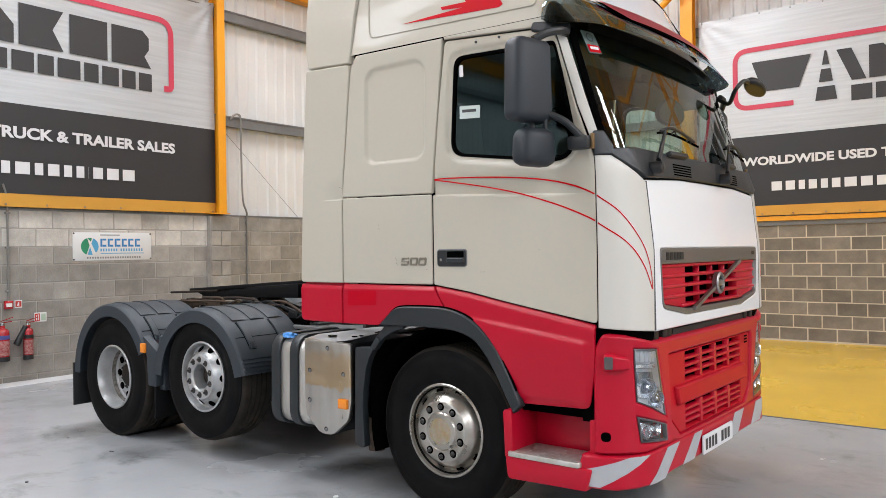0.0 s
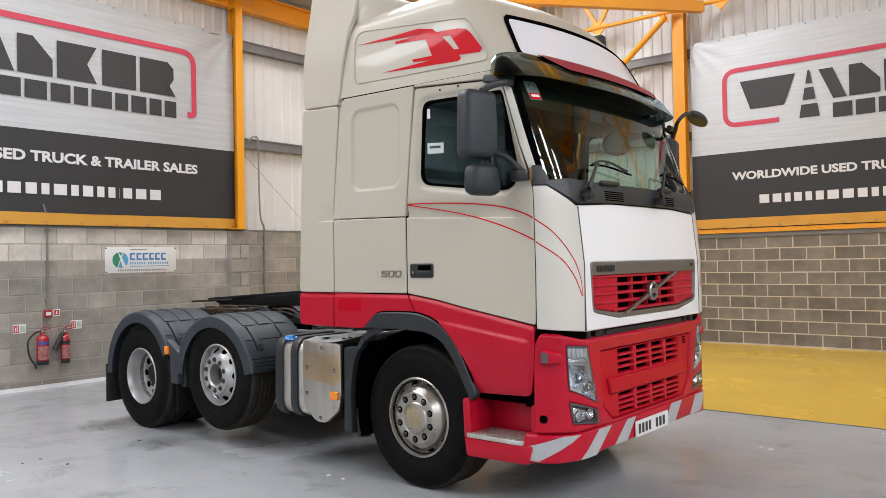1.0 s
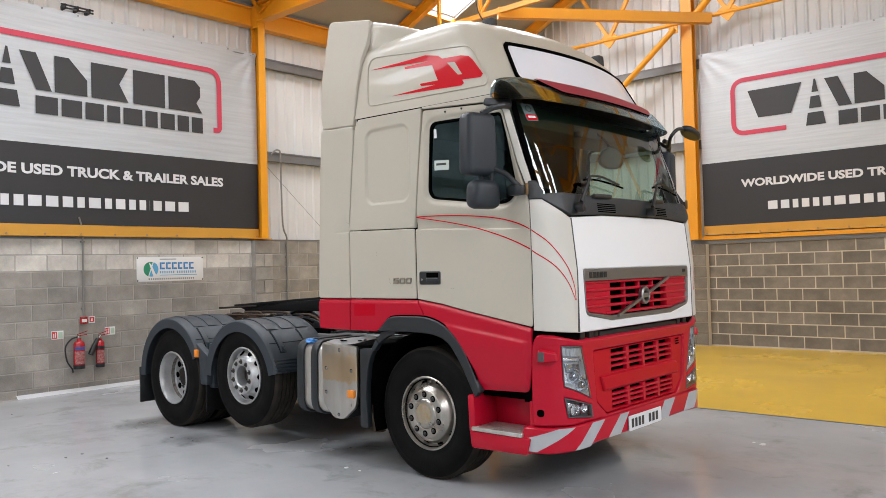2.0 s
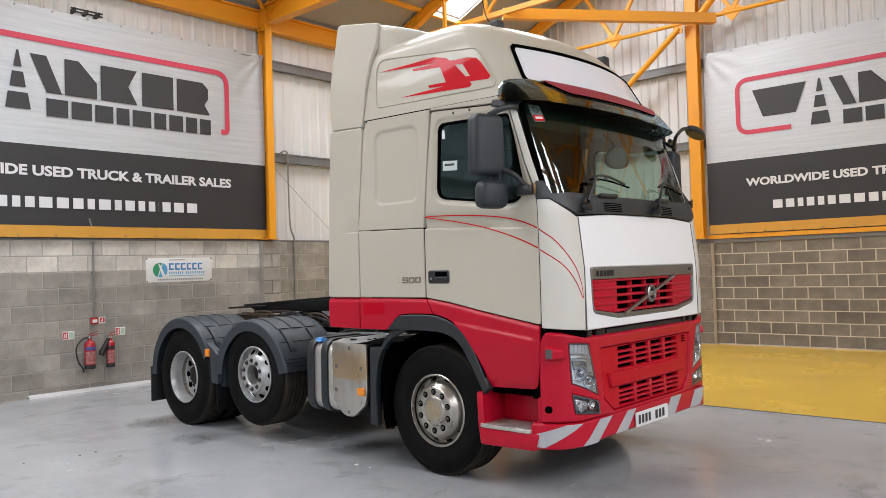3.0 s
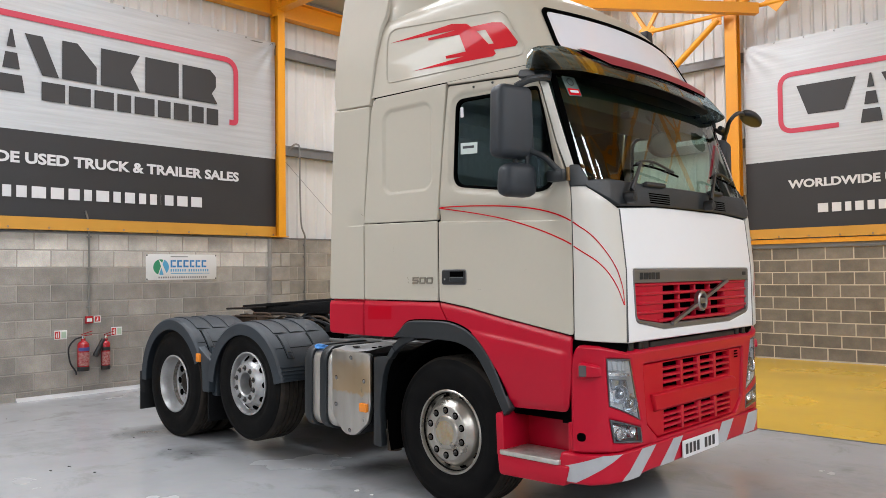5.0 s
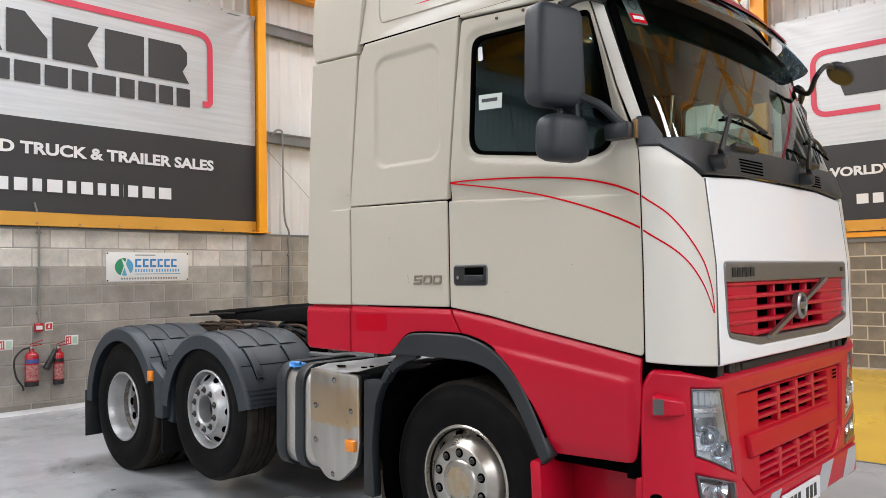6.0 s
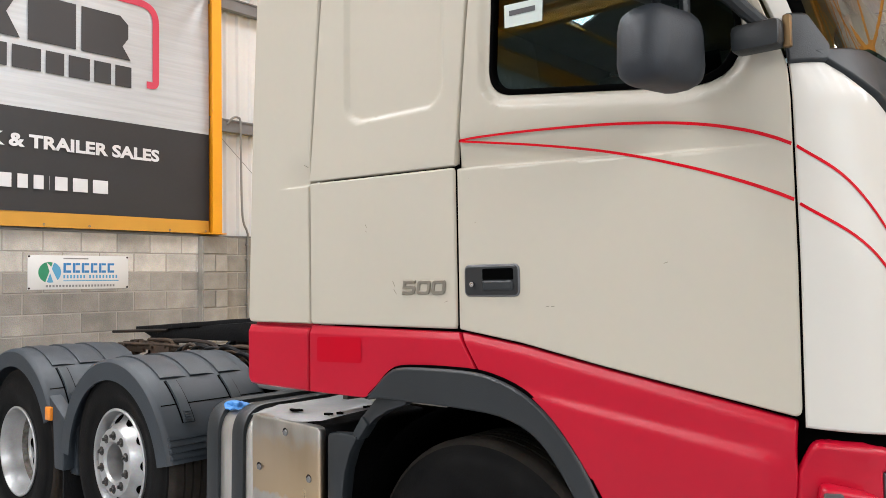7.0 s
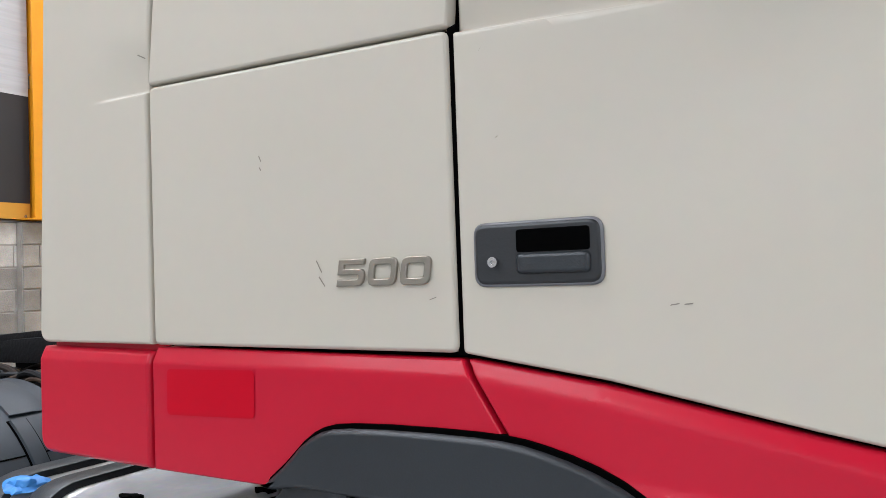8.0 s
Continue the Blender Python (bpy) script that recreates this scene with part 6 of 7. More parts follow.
P2 = rounded([(-1.245, 1.02, .03), (-0.805, 1.003, .03), (-0.805, 0.62, .05), (-0.83, 0.50, .10), (-0.98, 0.385, .12), (-1.10, 0.385, .12), (-1.235, 0.50, .10), (-1.245, 0.62, .05)], 6)
part("cover_plate", prismed(P2, "y", -1.238, -1.20, 0.008), HEATED, sb, "stainless cover plate with bolts")
for x, z in ((-1.018, 0.964), (-1.195, 0.803), (-0.872, 0.799), (-1.20, 0.60), (-1.04, 0.42)):
    # Dark disc, showing past the bolt's edge, stands in for its shadow.
    part("bolt_shadow", turned([(0.0, -0.001), (0.016, -0.001), (0.018, 0.002)], (x, -1.238, z), 14), GRIME, sb)
    part("cover_bolt", turned([(0.013, 0.0), (0.011, -0.007), (0.0, -0.008)], (x + 0.004, -1.238, z - 0.003), 10), GALV, sb)
# Black here stands in for the shaded void beside the cover plate.
part("box_body", prismed([(x * 0.99 - 0.015, z - 0.004) for x, z in P2], "y", -1.205, -0.62, 0.004), GREASE, sb, "silencer body coloured black for the shaded void beside the cover")
bm = bmesh.new()
g = []
for i in range(13):
    col = []
    for j in range(12):
        x = -1.248 + i / 12 * (0.452 + 0.17 * min(1.0, j / 1.8)) + (0.014 * noise.noise(Vector((j * 1.7, 0.4, 0))) if i == 12 else 0)
        z = 1.012 + 0.020 * min(1.0, j / 2) + 0.052 * max(0.0, (x + 0.95) / 0.33) ** 1.3 + 0.004 * noise.noise(Vector((i * 0.9, j * 0.8, 0)))
        col.append(bm.verts.new((x, -1.236 + 0.07 * j, z)))
    g.append(col)
for i in range(12):
    for j in range(11):
        bm.faces.new((g[i][j], g[i + 1][j], g[i + 1][j + 1], g[i][j + 1]))
bmesh.ops.solidify(bm, geom=bm.faces[:], thickness=0.006)
part("top_cover", bm, mat("dull_stainless", (0.80, 0.80, 0.80), 0.42, metal=0.2, var=0.25, scale=5, fine=40, col2=(0.52, 0.52, 0.53)), sb, "dented pale stainless top cover with torn edges")
TEARS = random.Random(5)
PATCHES = ((-1.074, -1.145, 1.030, 0.026), (-1.05, -1.135, 1.031, 0.018), (-0.83, -1.175, 1.042, 0.024), (-0.77, -1.165, 1.050, 0.020), (-0.73, -1.06, 1.062, 0.024), (-0.68, -1.08, 1.072, 0.018))
for x, y, z, r in PATCHES:
    pts = [(x + r * TEARS.uniform(0.4, 1.3) * math.cos(k * 0.7), y + r * TEARS.uniform(0.3, 0.9) * math.sin(k * 0.7)) for k in range(9)]
    part("torn_patch", prismed(pts, "z", z, z + 0.007, 0), BLACK, sb, "dark torn patch in the cover")
part("side_marker", boxed(-0.905, -0.825, -1.262, -1.236, 0.575, 0.64, 0.008), AMBER, sb, "amber side marker lamp")
part("tail_pipe", turned([(0.045, 0.0), (0.055, 0.0), (0.055, 0.22), (0.045, 0.22)], (-0.80, -1.0, 0.27), 20, "z"), mat("rusty_steel", (0.09, 0.06, 0.04), 0.7, metal=0.4, var=0.4, scale=20), sb, "rusty exhaust tail pipe")
for k in range(4):
    part("air_line", tubed(bent([(-1.6, -0.62 - 0.05 * k, 1.06), (-1.2, -0.68 - 0.04 * k, 1.075 + 0.01 * k), (-0.9, -0.62 - 0.06 * k, 1.09), (-0.7, -0.55, 1.10)]), 0.012), DARKPL, sb)

# front wheel housing
for s in (-1, 1):
    bm = bmesh.new()
    n = 24
    rows = []
    for k in range(n + 1):
        a = radians(26 + 172 * k / n)
        x, z = 0.0 + 0.635 * math.cos(a) * 0.97 - 0.05, 0.515 + 0.635 * math.sin(a)
        rows.append([bm.verts.new((x, s * 1.19, z)), bm.verts.new((x, s * 0.55, z))])
    for A, B in zip(rows, rows[1:]):
        bm.faces.new((A[0], B[0], B[1], A[1]))
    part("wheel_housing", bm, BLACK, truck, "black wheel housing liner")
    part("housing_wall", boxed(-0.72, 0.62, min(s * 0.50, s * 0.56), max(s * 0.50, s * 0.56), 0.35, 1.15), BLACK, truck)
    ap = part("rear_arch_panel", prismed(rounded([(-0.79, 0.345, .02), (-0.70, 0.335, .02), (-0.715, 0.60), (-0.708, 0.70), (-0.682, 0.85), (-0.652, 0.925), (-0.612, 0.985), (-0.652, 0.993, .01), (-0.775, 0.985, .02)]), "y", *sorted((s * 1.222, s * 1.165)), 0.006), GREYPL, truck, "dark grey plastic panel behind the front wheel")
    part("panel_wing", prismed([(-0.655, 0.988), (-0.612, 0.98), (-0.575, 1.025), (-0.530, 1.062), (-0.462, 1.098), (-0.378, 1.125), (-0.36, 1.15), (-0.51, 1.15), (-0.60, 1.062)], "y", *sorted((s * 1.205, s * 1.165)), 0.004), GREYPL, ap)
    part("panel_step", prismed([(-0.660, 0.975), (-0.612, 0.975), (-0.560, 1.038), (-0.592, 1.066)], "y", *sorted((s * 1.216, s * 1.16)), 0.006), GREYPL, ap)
    # Black plate added over the wheel housing to stop light showing through.
    part("housing_light_block", boxed(-0.75, 0.62, *sorted((s * 0.50, s * 1.14)), 1.155, 1.175), BLACK, truck)
    # step well
    st = new("cab_step")
    st.parent = truck
    st["label"] = "red moulded cab step with metal tread"
    lo, hi = sorted((s * 1.245, s * 0.93))
    part("step_base", prismed(rounded([(0.415, 0.335, .03), (0.90, 0.345), (0.93, 0.462), (0.40, 0.462, .02)]), "y", lo, hi, 0.012), RED, st)
    part("step_side", prismed(rounded([(0.395, 0.45), (0.455, 0.45), (0.445, 0.715), (0.385, 0.715, .02)]), "y", *sorted((s * 1.24, s * 0.93)), 0.010), RED, st)
    part("step_back", boxed(0.42, 0.97, *sorted((s * 0.98, s * 0.94)), 0.45, 0.715, 0.005), RED, st)
    part("step_side", boxed(0.895, 0.96, *sorted((s * 1.19, s * 0.94)), 0.46, 0.715, 0.01), RED, st)
    bm = prismed(rounded([(0.425, s * 1.255, .01), (0.865, s * 1.255, .02), (0.90, s * 1.0, .02), (0.455, s * 1.0, .01)]), "z", 0.462, 0.492, 0.006)
    part("tread", bm, ALU, st, "bright metal tread plate")
    for k in range(9):
        for j in range(4):
            xx, yy = 0.47 + 0.046 * k + 0.008 * j, s * (1.225 - 0.055 * j)
            part("tread_stud", turned([(0.011, 0.0), (0.009, 0.002), (0.0, 0.0025)], (xx, yy, 0.492), 8, "z"), ALU, st)
    part("under_door", boxed(0.40, 0.95, *sorted((s * 1.12, s * 0.9)), 0.70, 0.80), BLACK, truck)

# Unseen plate, added to keep light off the floor under the front.
part("front_light_block", boxed(0.52, 1.06, -1.10, 1.10, 0.375, 0.395, 0.004), BLACK, truck, "unseen black plate added to shade the floor below")
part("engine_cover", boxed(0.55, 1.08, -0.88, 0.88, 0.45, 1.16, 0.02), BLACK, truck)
part("cooler_top", boxed(1.02, 1.13, -0.62, 0.62, 1.07, 1.15, 0.01), DARKPL, truck)
for y in (-0.86, -0.74, -0.68, 0.66, 0.78, 0.88):
    part("hinge_bracket", boxed(1.04, 1.135, y - 0.03, y + 0.03, 1.085, 1.165, 0.008), DARKPL, truck)
for s in (-1, 1):
    # Black sheets set behind the gaps stand in for the shade in them.
    panel("corner_gap", [(s * 1.42, 1.10), (s * 0.9, 1.09), (s * 0.9, 1.19), (s * 1.42, 1.22)][::s], BLACK, truck, skin, off=-0.03, thick=0, bevel=0)
    panel("side_gap", [(0.86, 0.70), (0.97, 0.70), (0.97, 1.24), (0.86, 1.24)], BLACK, truck, on_side if s < 0 else on_far, off=-0.03, thick=0, bevel=0)
    panel("underskin", [(-0.88, 1.13), (-0.60, 1.13), (-0.33, 1.25), (-0.07, 1.25), (0.2, 1.16), (0.5, 0.77), (0.93, 0.77), (0.99, 1.2), (0.99, 2.1), (0.03, 2.15), (-0.09, 2.86), (-0.88, 2.86)], BLACK, truck, on_side if s < 0 else on_far, off=-0.065, thick=0, bevel=0, label="black backing sheet added to darken the side panel gaps")
    # side indicator with a small clear lens
    ind = panel("side_indicator", rounded([(0.978, 0.975, .02), (1.10, 0.985, .02), (1.09, 1.045, .02), (0.985, 1.07, .02)]), RED, truck, on_side if s < 0 else on_far, off=0.05, thick=0.05, bevel=0.011)
    panel("lens", rounded([(0.988, 0.988, .008), (1.022, 0.988, .008), (1.022, 1.052, .008), (0.988, 1.052, .008)]), mat("smoked_lens", (0.09, 0.08, 0.08), 0.15), ind, on_side if s < 0 else on_far, off=0.054, thick=0.006, bevel=0.002)
panel("tow_hole", rounded([(0.965, 0.61, .025), (1.012, 0.61, .025), (1.012, 0.66, .025), (0.965, 0.66, .025)]), BLACK, truck, on_side, off=0.0055, thick=0.001, bevel=0)
for k in range(3):
    panel("vent_slot", [(0.60, 0.955 + 0.02 * k), (0.665, 0.955 + 0.02 * k), (0.665, 0.966 + 0.02 * k), (0.60, 0.966 + 0.02 * k)], BLACK, truck, skin, off=0.0, thick=0.001, bevel=0)

# lamps: reflectors inside the units
for s in (-1, 1):
    for q in (1.0, 0.875):
        v = skin(s * q, 0.64)
        part("fog_reflector", turned([(0.04, -0.03), (0.036, -0.012), (0.02, -0.03), (0.0, -0.032)], (v.x, v.y, v.z), 20, "x"), CLEAR, truck)

# pinstripes
def ribbon(name, pts, w0, w1, material, fmap, off=0.0015):
    P = bent([(x, z, 0) for x, z in pts], 7)
    left, right = [], []
    for i, p in enumerate(P):
        d = (P[min(i + 1, len(P) - 1)] - P[max(i - 1, 0)]).normalized()
        n = Vector((-d.y, d.x, 0))
        f = i / (len(P) - 1)
        w = w0 + (w1 - w0) * f
        left.append(p + n * w / 2)
        right.append(p - n * w / 2)
    bm = bmesh.new()
    V = []
    for l, r in zip(left, right):
        row = []
        for q in (l, r):
            v = fmap(q.x, q.y)
            e = 0.004
            n = (fmap(q.x + e, q.y) - fmap(q.x - e, q.y)).cross(fmap(q.x, q.y + e) - fmap(q.x, q.y - e)).normalized()
            row.append(bm.verts.new(v + n * (off if fmap is on_side else -off)))
        V.append(row)
    for A, B in zip(V, V[1:]):
        bm.faces.new((A[0], A[1], B[1], B[0]))
    return part(name, bm, material, truck, "thin red vinyl pinstripe", 60)


for m in (on_side, on_far):
    ribbon("pinstripe", [(-0.095, 2.030), (0.0, 2.031), (0.228, 2.022), (0.481, 2.003), (0.694, 1.974), (0.848, 1.935), (0.968, 1.886)], 0.007, 0.009, DECAL, m)
    ribbon("pinstripe", [(0.982, 1.879), (1.11, 1.79), (1.222, 1.645), (1.287, 1.50), (1.305, 1.39)], 0.008, 0.006, DECAL, m)
    ribbon("pinstripe", [(-0.095, 2.028), (0.226, 1.974), (0.478, 1.921), (0.69, 1.859), (0.843, 1.803), (0.968, 1.748)], 0.007, 0.009, DECAL, m)
    ribbon("pinstripe", [(0.982, 1.737), (1.13, 1.64), (1.232, 1.52), (1.30, 1.39)], 0.008, 0.006, DECAL, m)
    panel("roof_decal", [(-0.646, 3.285), (-0.244, 3.285), (-0.03, 3.288), (0.11, 3.255), (0.154, 3.223), (0.34, 3.21), (0.42, 3.19), (0.465, 3.152), (0.58, 3.026), (0.552, 3.004), (0.375, 3.017), (0.395, 2.988), (0.372, 2.974), (-0.363, 3.017), (0.115, 3.027), (-0.045, 3.043), (-0.057, 3.064), (0.13, 3.057), (0.056, 3.191), (-0.241, 3.216), (-0.246, 3.234), (0.03, 3.232)], DECAL, truck, m,
          holes=[[(0.21, 3.180), (0.287, 3.171), (0.371, 3.06), (0.329, 3.064)]], off=0.003, thick=0.001, bevel=0, label="red vinyl streak emblem on the roof side")
    panel("roof_seam", [(-0.77, 2.870), (0.68, 2.846), (0.68, 2.872), (-0.77, 2.898)], BLACK, truck, m, off=-0.012, thick=0, bevel=0)
    panel("gutter", [(-0.01, 2.855), (0.735, 2.802), (0.775, 2.80), (0.76, 2.855), (-0.01, 2.870)], CREAM, truck, m, off=0.010, thick=0.02, bevel=0.004)
    for x in (0.22, 0.38):
        v = m(x, 2.80)
        part("trim_clip", turned([(0.009, -0.006), (0.007, 0.006), (0.0, 0.006)] if m is on_far else [(0.009, 0.006), (0.007, -0.006), (0.0, -0.006)], v, 10), DARKPL, truck)
# pressed line round the roof side
    o = rounded([(-0.70, 3.405, .09), (0.43, 3.275, .16), (0.645, 2.99, .07), (0.61, 2.932, .05), (-0.64, 2.972, .07)], 7)
    i_ = [(x * 0.984 - 0.001, 3.16 + (z - 3.16) * 0.955) for x, z in o]
    panel("roof_swage", o, CREAM, truck, m, holes=[i_], off=0.007, thick=0.007, bevel=0.005, step=0.08, label="pressed swage line")

# figures 5, 0, 0 as slim rounded metal strokes
BRONZE = mat("bronze_badge", (0.30, 0.27, 0.22), 0.35, metal=0.7)
bd = new("power_badge")
bd.parent = truck
bd["label"] = "raised metallic figures 500"


def figure(dx, outline, holes=()):
    tilt = lambda L: [(-0.366 + dx + x + 0.16 * z, 1.517 + z) for x, z in L]
    panel("figure", tilt(outline), BRONZE, bd, on_side, holes=[tilt(h) for h in holes], off=0.006, thick=0.006, bevel=0.0015, step=0.05)


FW, FH = 0.060, 0.049
for dx in (0.069, 0.138):
    figure(dx, rounded([(0, 0, .014), (FW, 0, .014), (FW, FH, .014), (0, FH, .014)]), [rounded([(0.012, 0.012, .006), (FW - 0.012, 0.012, .006), (FW - 0.012, FH - 0.012, .006), (0.012, FH - 0.012, .006)])])
figure(0.0, rounded([(0, 0), (FW, 0, .014), (FW, 0.031, .012), (0.013, 0.031), (0.013, 0.0385), (FW - 0.002, 0.0385), (FW - 0.002, FH), (0, FH), (0, 0.0205), (FW - 0.012, 0.0205, .004), (FW - 0.012, 0.012, .005), (0, 0.012)], 3))
MARK = mat("scratch_mark", (0.21, 0.19, 0.155), 0.7)
for x, z, dx, dz in ((-0.553, 1.775, 0.006, -0.012), (-0.552, 1.752, 0.004, -0.006), (-0.415, 1.565, 0.012, -0.022), (-0.41, 1.535, 0.014, -0.018), (-0.06, 2.0 - 0.105, 0.008, 0.01), (-0.035, 1.75, 0.005, 0.002), (0.235, 1.478, 0.013, 0.002), (0.255, 1.479, 0.012, 0.001), (-0.17, 1.49, 0.014, 0.004), (0.62, 1.60, 0.012, 0.003)):
    panel("scratch", [(x, z), (x + dx, z + dz), (x + dx + 0.0015, z + dz + 0.002), (x + 0.002, z + 0.002)], MARK, truck, on_side, off=0.0012, thick=0, bevel=0)
panel("scratch", [(-0.905, 2.035), (-0.879, 2.023), (-0.8775, 2.025), (-0.903, 2.037)], MARK, truck, plain_side, off=0.0012, thick=0, bevel=0)
panel("repaint_patch", rounded([(-0.828, 1.256, .012), (-0.576, 1.264, .012), (-0.574, 1.358, .012), (-0.826, 1.352, .012)]), mat("fresh_red_paint", (0.43, 0.0, 0.012), 0.40, var=0.03, spec=0.10), truck, on_side, off=0.0075, thick=0, bevel=0, label="darker red patch on the sill")

# mirrors
MIRRORPL = mat("bluish_grey_plastic", (0.026, 0.032, 0.040), 0.5, var=0.3, scale=4, fine=300, bump=0.15, spec=0.4)


def mirror_case(name, parent, c, dx, dy, dz, bev, turn):
    bm = boxed(-dx / 2, dx / 2, -dy / 2, dy / 2, -dz / 2, dz / 2, bev, 5)
    for v in bm.verts:
        v.co.y *= 1 - 0.12 * (v.co.z / dz)
        v.co.x *= 1 - 0.25 * abs(v.co.y / dy)
    bmesh.ops.transform(bm, matrix=Matrix.Translation(c) @ Matrix.Rotation(radians(turn), 4, "Z"), verts=bm.verts)
    return part(name, bm, MIRRORPL, parent, "dark grey plastic mirror housing", 60)


for s in (-1, 1):
    mr = new("mirror_set")
    mr.parent = truck
    mirror_case("mirror_housing", mr, (0.70, s * 1.428, 2.472), 0.15, 0.265, 0.43, 0.05, s * 12)
    mirror_case("mirror_housing", mr, (0.715, s * 1.405, 2.13), 0.16, 0.232, 0.198, 0.058, s * 12)
    for z, c, w, h in ((2.472, (0.70, s * 1.428), 0.17, 0.31), (2.13, (0.715, s * 1.405), 0.13, 0.10)):
        bm = boxed(-0.002, 0.002, -w / 2, w / 2, -h / 2, h / 2)
        bmesh.ops.transform(bm, matrix=Matrix.Translation((c[0] - 0.073 * math.cos(radians(12)), c[1] - s * 0.073 * math.sin(radians(12)), z)) @ Matrix.Rotation(radians(s * 12), 4, "Z"), verts=bm.verts)
        part("mirror_glass", bm, mat("mirror", (0.9, 0.9, 0.9), 0.02, metal=1, var=0.0), mr)
    bm = tubed(bent([(0.80, s * 1.20, 2.755), (0.80, s * 1.28, 2.745), (0.77, s * 1.36, 2.72), (0.73, s * 1.42, 2.68)]), 0.022, 10)
    part("upper_arm", bm, GREYPL, mr)
    part("lower_arm", tubed(bent([(0.76, s * 1.36, 2.31), (0.84, s * 1.31, 2.265), (0.89, s * 1.285, 2.21), (0.93, s * 1.265, 2.165)]), 0.019, 10), GREYPL, mr)
    part("arm_head", boxed(0.845, 0.965, *sorted((s * 1.30, s * 1.235)), 2.115, 2.185, 0.015), GREYPL, mr)
    part("mirror_post", tubed([(0.70, s * 1.40, 2.28), (0.705, s * 1.40, 2.20)], 0.014), GREYPL, mr)
    part("mirror_post", tubed([(0.76, s * 1.36, 2.28), (0.76, s * 1.36, 2.20)], 0.014), GREYPL, mr)
    part("hinge", boxed(0.962, 0.980, *sorted((s * 1.262, s * 1.242)), 2.115, 2.195, 0.004), mat("brass_hinge", (0.24, 0.155, 0.075), 0.45, metal=0.8), mr)
    panel("hinge_plate", rounded([(0.975, 2.085, .01), (1.10, 2.085, .02), (1.11, 2.13, .02), (1.05, 2.215, .03), (0.975, 2.215, .02)]), GREYPL, mr, on_side if s < 0 else on_far, off=0.012, thick=0.02, bevel=0.006)
    panel("upper_bracket", rounded([(0.60, 2.785, .015), (0.86, 2.73, .02), (0.87, 2.80, .02), (0.61, 2.835, .02)]), GREYPL, mr, on_side if s < 0 else on_far, off=0.03, thick=0.04, bevel=0.01)
fm = new("front_mirror")
fm.parent = truck
part("mirror_arm", tubed(bent([(0.83, 1.03, 2.72), (0.93, 1.00, 2.665), (1.02, 0.87, 2.73), (1.06, 0.93, 2.80), (1.08, 1.05, 2.805)]), 0.016, 10), DARKPL, fm)
bm = bmesh.new()
bmesh.ops.create_uvsphere(bm, u_segments=24, v_segments=14, radius=1)
for v in bm.verts:
    v.co = Vector((v.co.x * 0.07, v.co.y * 0.15, max(v.co.z, -0.5) * 0.05))
bmesh.ops.transform(bm, matrix=Matrix.Translation((1.08, 1.14, 2.785)) @ Matrix.Rotation(radians(-14), 4, "X"), verts=bm.verts)
part("mirror_shell", bm, DARKPL, fm, "glossy black kerb mirror shell", 60)

# wipers, cowl vents, stickers, aerials
def taper(a, b, ra, rb, flat=0.6, seg=8):
    """A bar from a to b with rounded section, narrowing from ra to rb."""
    bm = tubed([a, a + (b - a) * 0.5, b], 1.0, seg)
    for v in bm.verts:
        t = max(0.0, min(1.0, (v.co - a).dot(b - a) / (b - a).length_squared))
        c = a + (b - a) * t
        d = v.co - c
        v.co = c + Vector((d.x * flat, d.y, d.z)) * (ra + (rb - ra) * t)
    return bm


for piv in (-0.86, 0.18):
    wp = new("wiper")
    wp.parent = truck
    o = Vector((0.05, 0, 0.02))
    a, b = skin(piv, 2.05) + o, skin(piv + 0.19, 2.235) + o * 1.1
    part("wiper_pivot", turned([(0.034, -0.03), (0.036, 0.030), (0.028, 0.044), (0.0, 0.048)], skin(piv - 0.01, 2.03) + Vector((0.03, 0, 0)), 18, "x"), DARKPL, wp)
    part("wiper_arm", taper(a, b, 0.021, 0.012), DARKPL, wp)
    ends = [skin(piv + d, z) + o * 0.7 for d, z in ((0.13, 2.222), (0.22, 2.232), (0.40, 2.222), (0.64, 2.188))]
    part("wiper_blade", tubed(bent(ends), 0.007, 6), BLACK, wp, "black rubber wiper blade")
    part("blade_spine", tubed(bent([skin(piv + d, z) + o * k for d, z, k in ((0.15, 2.230, 0.9), (0.23, 2.248, 1.15), (0.36, 2.242, 1.15), (0.57, 2.205, 0.9))]), 0.009, 6), DARKPL, wp)
    for d, z in ((0.20, 2.228), (0.32, 2.232), (0.50, 2.206)):
        part("blade_claw", tubed([skin(piv + d - 0.03, z - 0.004) + o * 0.75, skin(piv + d, z + 0.014) + o * 1.05, skin(piv + d + 0.03, z - 0.008) + o * 0.75], 0.006, 6), DARKPL, wp)
for q in (-0.48, 0.40):
    for k in range(5):
        panel("cowl_slot", [(q - 0.125, 2.007 + 0.014 * k), (q + 0.125, 2.007 + 0.014 * k), (q + 0.125, 2.015 + 0.014 * k), (q - 0.125, 2.015 + 0.014 * k)], BLACK, truck, skin, off=0.0135, thick=0.001, bevel=0)
    panel("washer_jet", rounded([(q - 0.17, 2.105, .01), (q + 0.06, 2.105, .01), (q + 0.06, 2.13, .01), (q - 0.17, 2.13, .01)]), DARKPL, truck, skin, off=0.04, thick=0.03)
stk = panel("windscreen_sticker", rounded([(-1.075, 2.655, .01), (-0.955, 2.665, .01), (-0.975, 2.785, .01), (-1.09, 2.785, .01)]), mat("pale_sticker", (0.09, 0.125, 0.115), 0.4), truck, skin, off=-0.004, thick=0.001, bevel=0, label="pale sticker with a red lower half")
